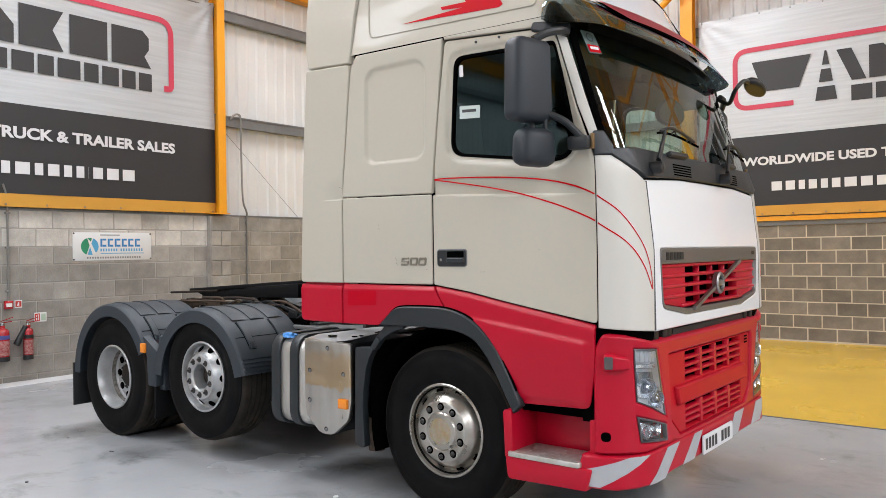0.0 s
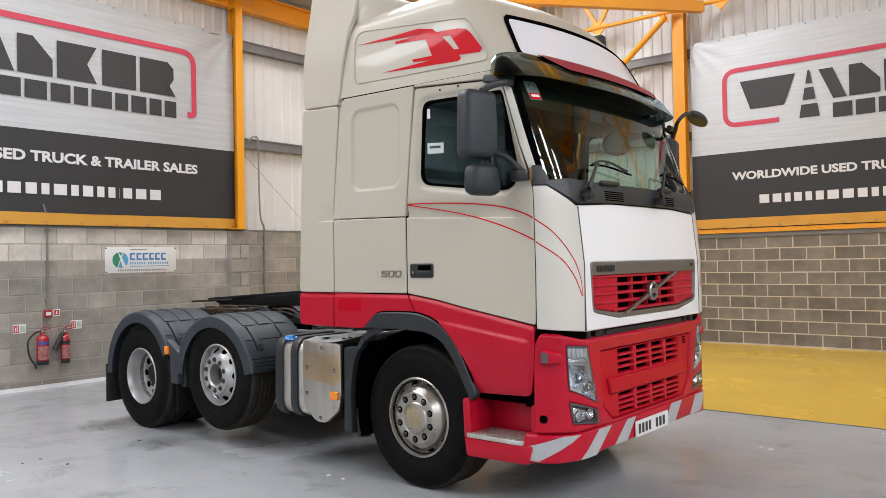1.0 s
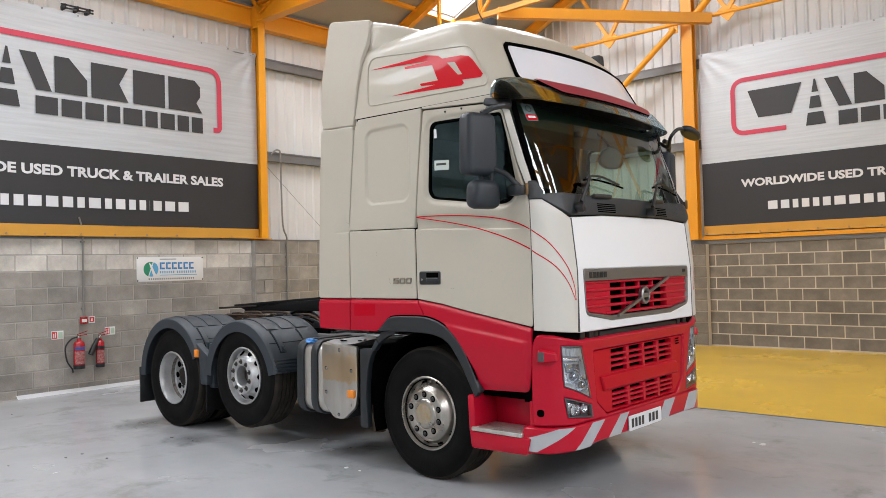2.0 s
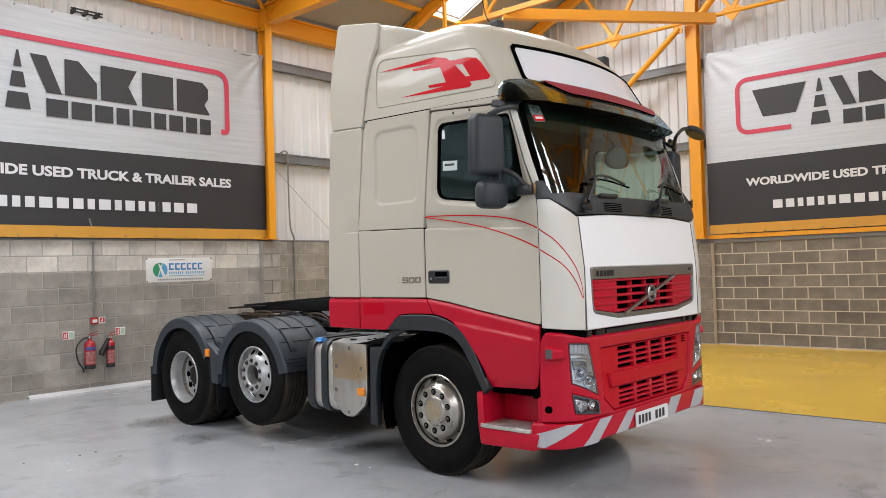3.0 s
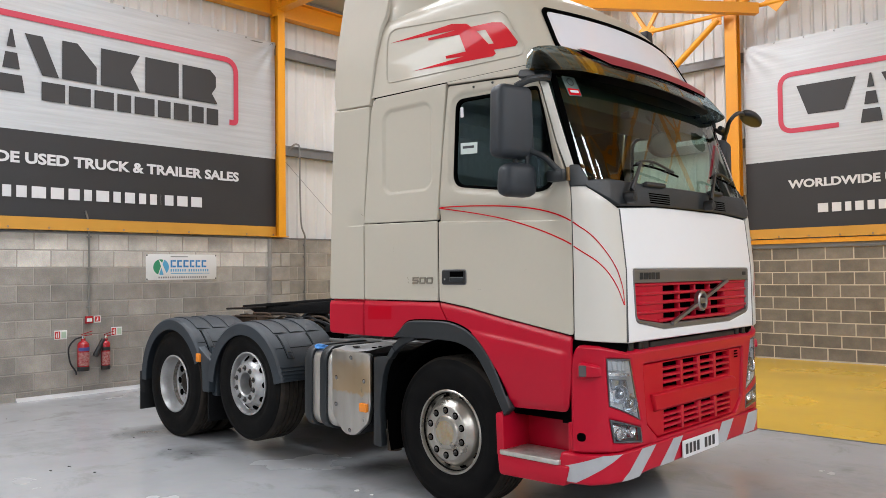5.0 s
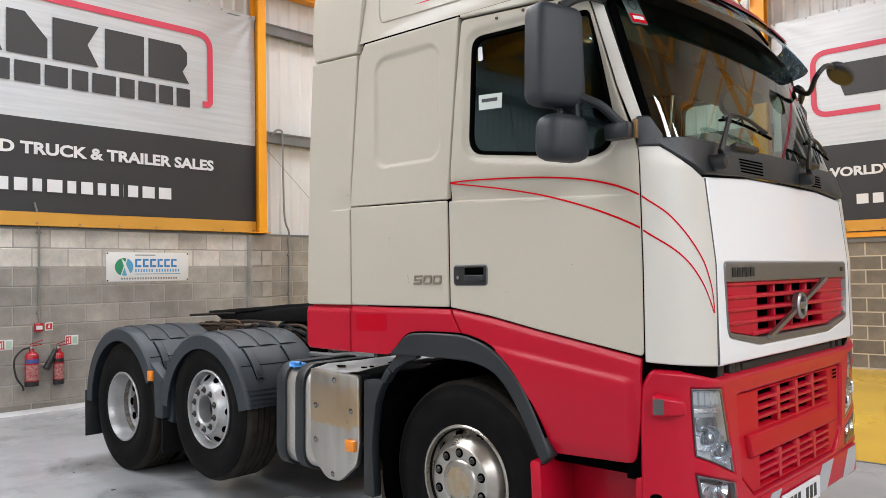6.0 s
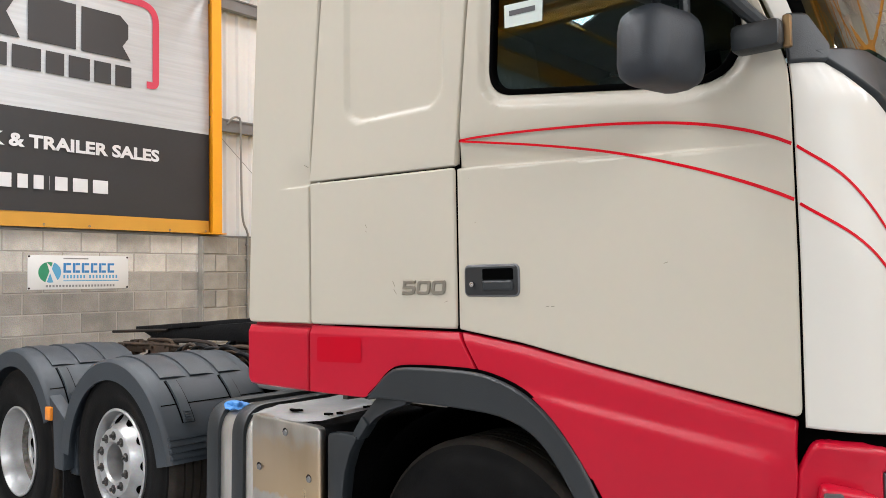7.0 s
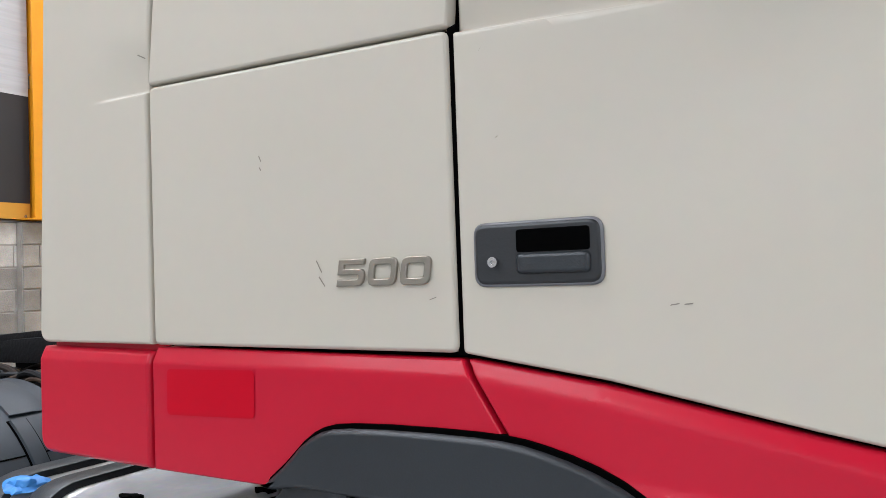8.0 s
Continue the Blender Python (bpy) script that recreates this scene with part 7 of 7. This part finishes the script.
panel("red_half", [(-1.068, 2.662), (-0.963, 2.671), (-0.968, 2.71), (-1.073, 2.705)], DECAL, stk, skin, off=-0.0025, thick=0, bevel=0)
panel("pale_bar", [(-1.055, 2.678), (-0.98, 2.684), (-0.982, 2.70), (-1.058, 2.694)], INKW, stk, skin, off=-0.0015, thick=0, bevel=0)
panel("dark_ring", [(-1.03 + 0.03 * math.cos(k * math.pi / 9), 2.75 + 0.025 * math.sin(k * math.pi / 9)) for k in range(18)], DARKPL, stk, skin, holes=[[(-1.03 + 0.023 * math.cos(k * math.pi / 9), 2.75 + 0.019 * math.sin(k * math.pi / 9)) for k in range(18)]], off=-0.0025, thick=0, bevel=0)
ws = panel("window_sticker", [(0.085, 2.375), (0.23, 2.367), (0.233, 2.44), (0.085, 2.45)], mat("pale_green_card", (0.55, 0.62, 0.58), 0.5), truck, on_side, off=-0.019, thick=0, bevel=0, label="pale sticker with dark bars")
panel("dark_bar", [(0.105, 2.41), (0.205, 2.405), (0.205, 2.422), (0.105, 2.427)], INK, ws, on_side, off=-0.0175, thick=0, bevel=0)
panel("pale_tag", rounded([(0.085, 2.62, .008), (0.115, 2.62, .008), (0.11, 2.69, .008), (0.085, 2.69, .008)]), INKW, ws, on_side, off=-0.019, thick=0, bevel=0)
for at in ((0.20, -0.62, 3.60), (0.35, 0.80, 3.53)):
    b = part("beacon_mount", prismed(rounded([(at[0] - 0.05, at[2] - 0.1), (at[0] + 0.06, at[2] - 0.1), (at[0] + 0.05, at[2] + 0.035, .02), (at[0] - 0.04, at[2] + 0.035, .02)]), "y", at[1] - 0.04, at[1] + 0.04, 0.01), DARKPL, truck, "black roof lamp mount")
part("aerial", tubed(bent([(0.16, -0.62, 3.62), (0.12, -0.64, 3.68), (0.10, -0.66, 3.80), (0.07, -0.68, 4.15)]), 0.005, 6), DARKPL, truck, "thin black roof aerial")

# cab interior
HEADER = mat("grey_green_trim", (0.10, 0.12, 0.105), 0.6, var=0.2, scale=6)
cabin = new("cabin")
cabin.parent = truck
part("dashboard", prismed(rounded([(0.45, 1.75), (0.95, 1.75), (1.05, 2.02, .03), (0.80, 2.09, .05), (0.55, 2.03, .06)]), "y", -1.12, 1.12, 0.01), DARKPL, cabin, "dark dashboard")
for y in (-0.62, 0.62):
    part("seat_base", boxed(-0.25, 0.30, y - 0.26, y + 0.26, 1.65, 1.92, 0.06, 3), INTER, cabin, "brown fabric seat")
    bm = boxed(-0.38, -0.22, y - 0.25, y + 0.25, 1.88, 2.62, 0.06, 3)
    for v in bm.verts:
        v.co.x -= 0.16 * (v.co.z - 1.9)
    part("seat_back", bm, INTER, cabin, "brown fabric seat back")
bm = bmesh.new()
lathe(bm, [(0.225, -0.012), (0.237, 0.0), (0.225, 0.012), (0.213, 0.0), (0.225, -0.012)], (0, 0, 0), 40, "z")
bmesh.ops.transform(bm, matrix=Matrix.Translation((0.52, -0.62, 2.10)) @ Matrix.Rotation(radians(-35), 4, "Y"), verts=bm.verts)
part("steering_wheel", bm, DARKPL, cabin, "black steering wheel")
part("steering_column", tubed([(0.52, -0.62, 2.10), (0.70, -0.62, 1.95)], 0.04, 10), DARKPL, cabin)
part("bunk", boxed(-0.80, -0.42, -1.1, 1.1, 1.55, 2.0, 0.05, 3), INTER, cabin, "brown bunk")
part("back_trim", boxed(-0.80, -0.77, -1.12, 1.12, 1.1, 2.95), INTER, cabin, "brown fabric back wall")
part("headlining", boxed(-0.8, 0.62, -1.1, 1.1, 2.83, 2.86), INTER, cabin)
part("floor_pan", boxed(-0.8, 1.0, -1.14, 1.14, 1.52, 1.55), DARKPL, cabin)
part("header_shelf", boxed(0.35, 0.72, -1.08, 1.08, 2.66, 2.82, 0.03), HEADER, cabin, "grey-green overhead shelf")
for s in (-1, 1):
    part("side_trim", boxed(-0.8, -0.10, *sorted((s * 1.13, s * 1.10)), 1.55, 2.85), INTER, cabin)
for nm, m_, k, label in (("screen_mirror", DARKPL, 1.0, "oval interior mirror"), ("mirror_face", INTER, 0.86, "")):
    bm = bmesh.new()
    bmesh.ops.create_uvsphere(bm, u_segments=24, v_segments=14, radius=1)
    for v in bm.verts:
        v.co = Vector((v.co.x * 0.03 + (0.012 if k < 1 else 0), v.co.y * 0.125 * k * (1 - 0.2 * v.co.z), v.co.z * 0.095 * k))
    bmesh.ops.transform(bm, matrix=Matrix.Translation((0.80, 0.20, 2.51)) @ Matrix.Rotation(radians(-25), 4, "Z"), verts=bm.verts)
    part(nm, bm, m_, cabin, label, 60)
part("mirror_stem", tubed(bent([(0.79, 0.20, 2.60), (0.77, 0.16, 2.66), (0.68, 0.12, 2.75)]), 0.010, 8), DARKPL, cabin)
part("dash_camera", boxed(0.80, 0.86, -0.36, -0.26, 2.62, 2.67, 0.01), DARKPL, cabin, "small black camera on the screen")


# ---- things on the walls ----
def wall_card(name, y0, y1, z0, z1, material, label, category, x=XW + 0.004):
    e = thing(name, (x, (y0 + y1) / 2, (z0 + z1) / 2), label, category)
    part("sign_board", boxed(0, 0.008, y0 - (y0 + y1) / 2, (y1 - y0) / 2, -(z1 - z0) / 2, (z1 - z0) / 2, 0.0015), material, e)
    return e


CARD = mat("white_sign_board", (0.72, 0.72, 0.70), 0.4, var=0.06, scale=5)
BLUE = mat("blue_print", (0.03, 0.22, 0.52), 0.5)
BLUEL = mat("light_blue_print", (0.10, 0.38, 0.62), 0.5)
GREEN = mat("green_print", (0.03, 0.28, 0.14), 0.5)
GREYP = mat("grey_print", (0.25, 0.25, 0.25), 0.5)


def mark(name, parent, pts, material, x=0.009):
    bm = bmesh.new()
    lo = [bm.verts.new((x, p, q)) for p, q in pts]
    bm.faces.new(lo)
    bmesh.ops.triangulate(bm, faces=bm.faces[:])
    return part(name, bm, material, parent, "", 0)


sg = wall_card("company_sign", 5.0, 6.14, 1.54, 1.92, CARD, "white vinyl sign with blue lettering bars and a green-blue roundel", "sign")
cir = lambda cx, cy, r, a0, a1, n=16: [(cx + r * math.cos(radians(a0 + (a1 - a0) * k / n)), cy + r * math.sin(radians(a0 + (a1 - a0) * k / n))) for k in range(n + 1)]
mark("green_half", sg, cir(-0.345, 0.0, 0.115, 70, 250), GREEN)
mark("blue_half", sg, cir(-0.33, 0.0, 0.115, -110, 70), BLUEL)
mark("pale_wedge", sg, [(-0.375, 0.115), (-0.33, 0.07), (-0.25, -0.10), (-0.30, -0.11)], CARD, 0.010)
x = -0.19
for w in (0.105, 0.10, 0.105, 0.095, 0.10, 0.10):
    mark("blue_bar", sg, [(x, -0.005), (x + 0.028, -0.005), (x + 0.028, 0.105), (x, 0.105)], BLUE)
    mark("blue_bar", sg, [(x + 0.03, -0.005), (x + w - 0.02, -0.005), (x + w - 0.02, 0.022), (x + 0.03, 0.022)], BLUE)
    mark("blue_bar", sg, [(x + 0.03, 0.08), (x + w - 0.02, 0.08), (x + w - 0.02, 0.105), (x + 0.03, 0.105)], BLUE)
    x += w
for x0, x1 in ((-0.19, 0.07), (0.10, 0.45)):
    n = int((x1 - x0) / 0.035)
    for k in range(n):
        a = x0 + (x1 - x0) * k / n
        mark("pale_blue_bar", sg, [(a, -0.068), (a + 0.02, -0.068), (a + 0.02, -0.03), (a, -0.03)], BLUEL)
mark("thin_bar", sg, [(-0.19, -0.10), (0.45, -0.10), (0.45, -0.09), (-0.19, -0.09)], BLUEL)
for k in range(22):
    mark("small_bar", sg, [(-0.38 + 0.036 * k, -0.165), (-0.357 + 0.036 * k, -0.165), (-0.357 + 0.036 * k, -0.140), (-0.38 + 0.036 * k, -0.140)], GREYP)
mark("small_bar", sg, [(-0.19, 0.148), (0.09, 0.148), (0.09, 0.162), (-0.19, 0.162)], GREYP)
for y in (-0.555, 0.555):
    for z in (-0.175, 0.175):
        part("sign_screw", turned([(0.012, 0.0), (0.010, 0.006), (0.0, 0.007)], (0.008, y, z), 10, "x"), GRIME, sg)

SRED = mat("sign_red", (0.55, 0.03, 0.02), 0.45)
for y0, z0, w, h, half in ((3.735, 0.765, 0.165, 0.12, True), (4.495, 0.77, 0.155, 0.12, True), (4.26, 0.965, 0.09, 0.095, False)):
    e = wall_card("safety_sign", y0, y0 + w, z0, z0 + h, CARD, "small white fire safety notice with red symbol", "sign")
    if half:
        mark("red_field", e, [(-w * 0.46, -h * 0.4), (-w * 0.05, -h * 0.4), (-w * 0.05, h * 0.4), (-w * 0.46, h * 0.4)], SRED)
        mark("pale_mark", e, [(-w * 0.36, -h * 0.3), (-w * 0.28, -h * 0.3), (-w * 0.28, h * 0.2), (-w * 0.36, h * 0.2)], CARD, 0.010)
        mark("pale_mark", e, [(-w * 0.22, -h * 0.3), (-w * 0.14, -h * 0.3), (-w * 0.14, h * 0.3), (-w * 0.22, h * 0.3)], CARD, 0.010)
        mark("green_bars", e, [(w * 0.05, -h * 0.35), (w * 0.42, -h * 0.35), (w * 0.42, h * 0.35), (w * 0.05, h * 0.35)], mat("pale_green_print", (0.45, 0.58, 0.45), 0.5))
    else:
        mark("red_field", e, [(-w * 0.4, -h * 0.35), (w * 0.4, -h * 0.35), (w * 0.4, h * 0.4), (-w * 0.4, h * 0.4)], SRED)
        mark("pale_mark", e, [(-w * 0.2, -h * 0.2), (w * 0.1, -h * 0.2), (w * 0.1, h * 0.25), (-w * 0.05, h * 0.25)], CARD, 0.010)

XRED = mat("extinguisher_red", (0.38, 0.006, 0.014), 0.25, var=0.08, coat=0.6)


def extinguisher(y, z, r, h, hose, horn, label):
    """A wall-hung fire extinguisher with its base at height z."""
    e = thing("fire_extinguisher", (XW + r + 0.03, y, z), label, "extinguisher", "fire extinguishers")
    prof = [(0.0, 0.0), (r * 0.9, 0.0), (r, 0.012), (r, h - r * 0.7)]
    prof += [(r * math.cos(a), h - r * 0.7 + r * 0.7 * math.sin(a)) for a in (0.4, 0.8, 1.15)] + [(0.028, h + 0.005), (0.028, h + 0.03)]
    part("cylinder", turned(prof, (0, 0, 0), 28, "z"), XRED, e, "glossy red cylinder")
    part("base_ring", turned([(r + 0.002, -0.005), (r + 0.003, 0.05), (r + 0.0, 0.052)], (0, 0, 0), 28, "z"), DARKPL, e)
    part("valve", turned([(0.024, h + 0.02), (0.026, h + 0.06), (0.015, h + 0.07), (0.0, h + 0.07)], (0, 0, 0), 14, "z"), CHROME, e)
    part("carry_handle", beamed((0, -0.02, h + 0.065), (0, 0.11, h + 0.075), 0.02, 0.01), XRED, e)
    part("squeeze_lever", beamed((0, -0.02, h + 0.085), (0, 0.12, h + 0.125), 0.02, 0.008), XRED, e)
    bm = bmesh.new()
    for k in range(9):
        a0 = radians(-70 + 140 * k / 9)
        a1 = radians(-70 + 140 * (k + 1) / 9)
        q = [bm.verts.new(((r + 0.0012) * math.cos(a), (r + 0.0012) * math.sin(a), zz)) for a, zz in ((a0, h * 0.16), (a1, h * 0.16), (a1, h * 0.62), (a0, h * 0.62))]
        bm.faces.new(q)
    part("label_band", bm, mat("pale_red_label", (0.62, 0.42, 0.38), 0.5, var=0.6, scale=38, col2=(0.36, 0.012, 0.016), mid=0.56), e, "printed label panel", 60)
    bm = bmesh.new()
    for k in range(9):
        a0 = radians(-70 + 140 * k / 9)
        a1 = radians(-70 + 140 * (k + 1) / 9)
        q = [bm.verts.new(((r + 0.0016) * math.cos(a), (r + 0.0016) * math.sin(a), zz)) for a, zz in ((a0, h * 0.66), (a1, h * 0.66), (a1, h * 0.78), (a0, h * 0.78))]
        bm.faces.new(q)
    part("colour_band", bm, mat("class_band", *( ((0.06, 0.07, 0.25),) if hose else ((0.01, 0.01, 0.01),) )), e, "", 60)
    if hose:
        part("hose", tubed(bent([(0, -0.02, h + 0.05), (0.0, -0.11, h + 0.02), (0.0, -0.19, h - 0.09), (0.0, -0.17, h - 0.28), (0.0, -0.10, 0.0), (0, -0.09, -0.05)]), 0.011), DARKPL, e, "black rubber hose")
    if horn:
        bm = tubed([(0, -0.03, h + 0.02), (0.02, -0.15, h - 0.20)], 0.03, 14)
        for v in bm.verts:
            if v.co.z < h - 0.1:
                v.co += (v.co - Vector((0.02, -0.15, h - 0.20))) * 0.35
        part("discharge_horn", bm, DARKPL, e, "black discharge horn")
    part("wall_bracket", boxed(-r - 0.03, -r + 0.01, -0.03, 0.03, h * 0.7, h * 0.85), DARKPL, e)


extinguisher(4.075, 0.335, 0.076, 0.40, True, False, "red foam fire extinguisher with black hose hung on wall")
extinguisher(4.385, 0.325, 0.058, 0.39, False, True, "slim red gas fire extinguisher with black horn")

cp = thing("fire_call_point", (XW + 0.004, 4.18, 1.01), "red fire alarm call point with white face on the wall", "alarm")
part("call_box", boxed(0, 0.045, -0.05, 0.05, -0.05, 0.05, 0.006), XRED, cp)
part("call_face", boxed(0.045, 0.047, -0.035, 0.035, -0.025, 0.02), CARD, cp)
PIPE = mat("grey_conduit", (0.30, 0.29, 0.27), 0.5, metal=0.5, var=0.2, scale=8)
cd = thing("cable_conduit", (XW, 0, 0), "grey metal conduit running down the block wall", "conduit", "conduits")
part("pipe", tubed([(0.022, 4.185, 1.05), (0.022, 4.185, 2.18), (0.035, 4.18, 2.28), (0.07, 4.14, 2.42), (0.085, 4.11, 2.50)], 0.013), PIPE, cd)
for z in (1.18, 1.72, 2.15):
    part("saddle_clip", boxed(0.0, 0.036, 4.155, 4.215, z - 0.012, z + 0.012, 0.003), PIPE, cd)
cd2 = thing("cable_conduit", (XW, 0, 0), "grey bent conduit dropping from the cladding rail", "conduit", "conduits")
part("pipe", tubed(bent([(0.06, 7.49, 3.70), (0.09, 7.545, 3.78), (0.11, 7.61, 3.80), (0.11, 7.66, 3.72), (0.10, 7.67, 3.2), (0.10, 7.69, 2.48), (0.06, 7.79, 2.27), (0.03, 7.82, 2.12), (0.03, 7.82, 1.0)]), 0.015), PIPE, cd2)
for z in (1.3, 1.9, 2.1):
    part("saddle_clip", boxed(0.0, 0.046, 7.79, 7.85, z - 0.012, z + 0.012, 0.003), PIPE, cd2)
wi = thing("stay_wire", (XW, 0, 0), "thin diagonal steel bracing wire on the cladding", "wire")
part("strand", tubed([(0.03, 7.36, 3.55), (0.03, 8.88, 2.22)], 0.004, 5), GALV, wi)
tb = thing("lamp_bracket", (XW, 0, 0), "small dark twin-bar bracket on the cladding", "bracket")
part("bar", beamed((0.06, 3.91, 5.515), (0.06, 4.375, 5.515), 0.02, 0.02), DARKPL, tb)
part("bar", beamed((0.06, 3.91, 5.56), (0.06, 4.375, 5.56), 0.02, 0.02), DARKPL, tb)
for y in (3.97, 4.15, 4.32):
    part("clip", boxed(-0.11, 0.07, y - 0.012, y + 0.012, 5.505, 5.575), DARKPL, tb)

CHIPRND = random.Random(11)
for x, y, pale in ((-6.12, 2.21, 0), (-6.24, 1.77, 0), (-5.78, 2.43, 0), (-6.15, 2.37, 0), (-3.58, 3.49, 1), (-3.74, 3.49, 1), (-6.88, 3.27, 0), (-6.1, 3.24, 0), (-9.01, 2.78, 0)):
    r = CHIPRND.uniform(0.012, 0.022) * (1.6 if pale else 1.0)
    pts = [(r * CHIPRND.uniform(0.5, 1.3) * math.cos(k * 0.9), r * CHIPRND.uniform(0.4, 0.9) * math.sin(k * 0.9)) for k in range(7)]
    bm = prismed(pts, "z", 0.0, 0.004, 0)
    bmesh.ops.translate(bm, vec=(x, y, 0), verts=bm.verts)
    tagged(obj("floor_chip", bm, CARD if pale else DARKPL, smooth=0), ("pale paper scrap" if pale else "small dark grit fleck") + " lying on the grey floor", "debris", "floor debris")

# block piers under the columns
def pier(name, x0, x1, y0, y1, h, material):
    return tagged(obj(name, boxed(x0, x1, y0, y1, 0, h), material, smooth=0), "block pier under the wall column", "pier", kind="structure")


pier_w = pier("pier_west", XW - 0.02, XW + 0.10, 7.08, 7.45, 2.19, BLOCK)
pier_n = pier("pier_north", -5.48, -4.98, YG - 0.13, YG + 0.02, 1.955, MORTAR)


# ---- block pieces ----
def block_mesh(name, lx, lz, material):
    """One block: a face with worn chamfered edges, its front towards -y."""
    bm = bmesh.new()
    c, d = 0.006, 0.012
    f = [bm.verts.new(p) for p in ((-lx / 2 + c, -d, -lz / 2 + c), (lx / 2 - c, -d, -lz / 2 + c), (lx / 2 - c, -d, lz / 2 - c), (-lx / 2 + c, -d, lz / 2 - c))]
    b = [bm.verts.new(p) for p in ((-lx / 2, -d + c, -lz / 2), (lx / 2, -d + c, -lz / 2), (lx / 2, -d + c, lz / 2), (-lx / 2, -d + c, lz / 2))]
    k = [bm.verts.new((v.co.x, 0.03, v.co.z)) for v in b]
    bm.faces.new(f)
    for i in range(4):
        bm.faces.new((b[i], b[(i + 1) % 4], f[(i + 1) % 4], f[i]))
        bm.faces.new((k[i], k[(i + 1) % 4], b[(i + 1) % 4], b[i]))
    me = bpy.data.meshes.new(name)
    bm.to_mesh(me)
    bm.free()
    me.materials.append(material)
    return me


def lay(wall, courses, height, a0, a1, put, pale, near, joint=0.010, length=0.45, shift=0.0, base=0.0):
    """Lay block courses in half bond: single pieces within the near stretch, the rest in one mesh."""
    ch = height / courses
    meshes = {}
    rest_v, rest_f = {}, {}
    for c in range(courses):
        z = base + (c + 0.5) * ch
        a = a0 + (shift + (length / 2 if c % 2 else 0)) - length
        while a < a1:
            s0, s1 = max(a, a0), min(a + length, a1)
            a += length
            if s1 - s0 < 0.06:
                continue
            ln, mid = round(s1 - s0 - joint, 3), (s0 + s1) / 2
            pl = pale(c, mid)
            key = (ln, pl.name)
            if key not in meshes:
                meshes[key] = block_mesh("block", ln, ch - joint, pl)
            m = put(mid, z, random.uniform(-0.0015, 0.0015))
            if near[0] < mid < near[1]:
                ob = new("block", meshes[key])
                ob.parent = wall
                ob.matrix_local = m
            else:
                first = len(rest_v.setdefault(pl, []))
                rest_v[pl] += [tuple(m @ v.co) for v in meshes[key].vertices]
                rest_f.setdefault(pl, []).extend([first + i for i in p.vertices] for p in meshes[key].polygons)
    for pl in rest_v:
        me = bpy.data.meshes.new("far_blocks")
        me.from_pydata(rest_v[pl], [], rest_f[pl])
        me.materials.append(pl)
        ob = new("far_blocks", me)
        ob.parent = wall
        tagged(ob, kind="stuff")


lay(wall_west, 10, 2.305, YS, YG, lambda a, z, d: Matrix.Translation((XW + d - 0.004, a, z)) @ Matrix.Rotation(radians(90), 4, "Z"),
    lambda c, a: BLOCKM if a > 7.3 else BLOCKP if c >= 8 else BLOCK, (2.4, 8.9), shift=0.31, length=0.42, base=-0.115)
lay(wall_north, 9, 1.941, XW, XE, lambda a, z, d: Matrix.Translation((a, YG + d + 0.004, z)), lambda c, a: BLOCKN, (-6.2, 1.0), shift=0.243, length=0.4475, joint=0.014, base=0.02)


def pier_blocks(parent, ax, a0, a1, face, height, courses, base=0.0, material=BLOCKN):
    """Pier faces: alternating one long block and two halves on the front, halves on the near side."""
    ch = height / courses
    for c in range(courses):
        z = base + (c + 0.5) * ch
        cuts = [(a0, a1)] if c % 2 else [(a0, (a0 + a1) / 2), ((a0 + a1) / 2, a1)]
        for s0, s1 in cuts:
            me = block_mesh("block", s1 - s0 - 0.010, ch - 0.014, material)
            ob = new("block", me)
            ob.parent = parent
            ob.matrix_local = Matrix.Translation((face, (s0 + s1) / 2, z)) @ Matrix.Rotation(radians(90), 4, "Z") if ax == "y" else Matrix.Translation(((s0 + s1) / 2, face, z))


pier_blocks(pier_w, "y", 7.082, 7.448, XW + 0.104, 2.305, 10, -0.115, BLOCK)
pier_blocks(pier_n, "x", -5.478, -4.982, YG - 0.134, 1.941, 9, 0.02)
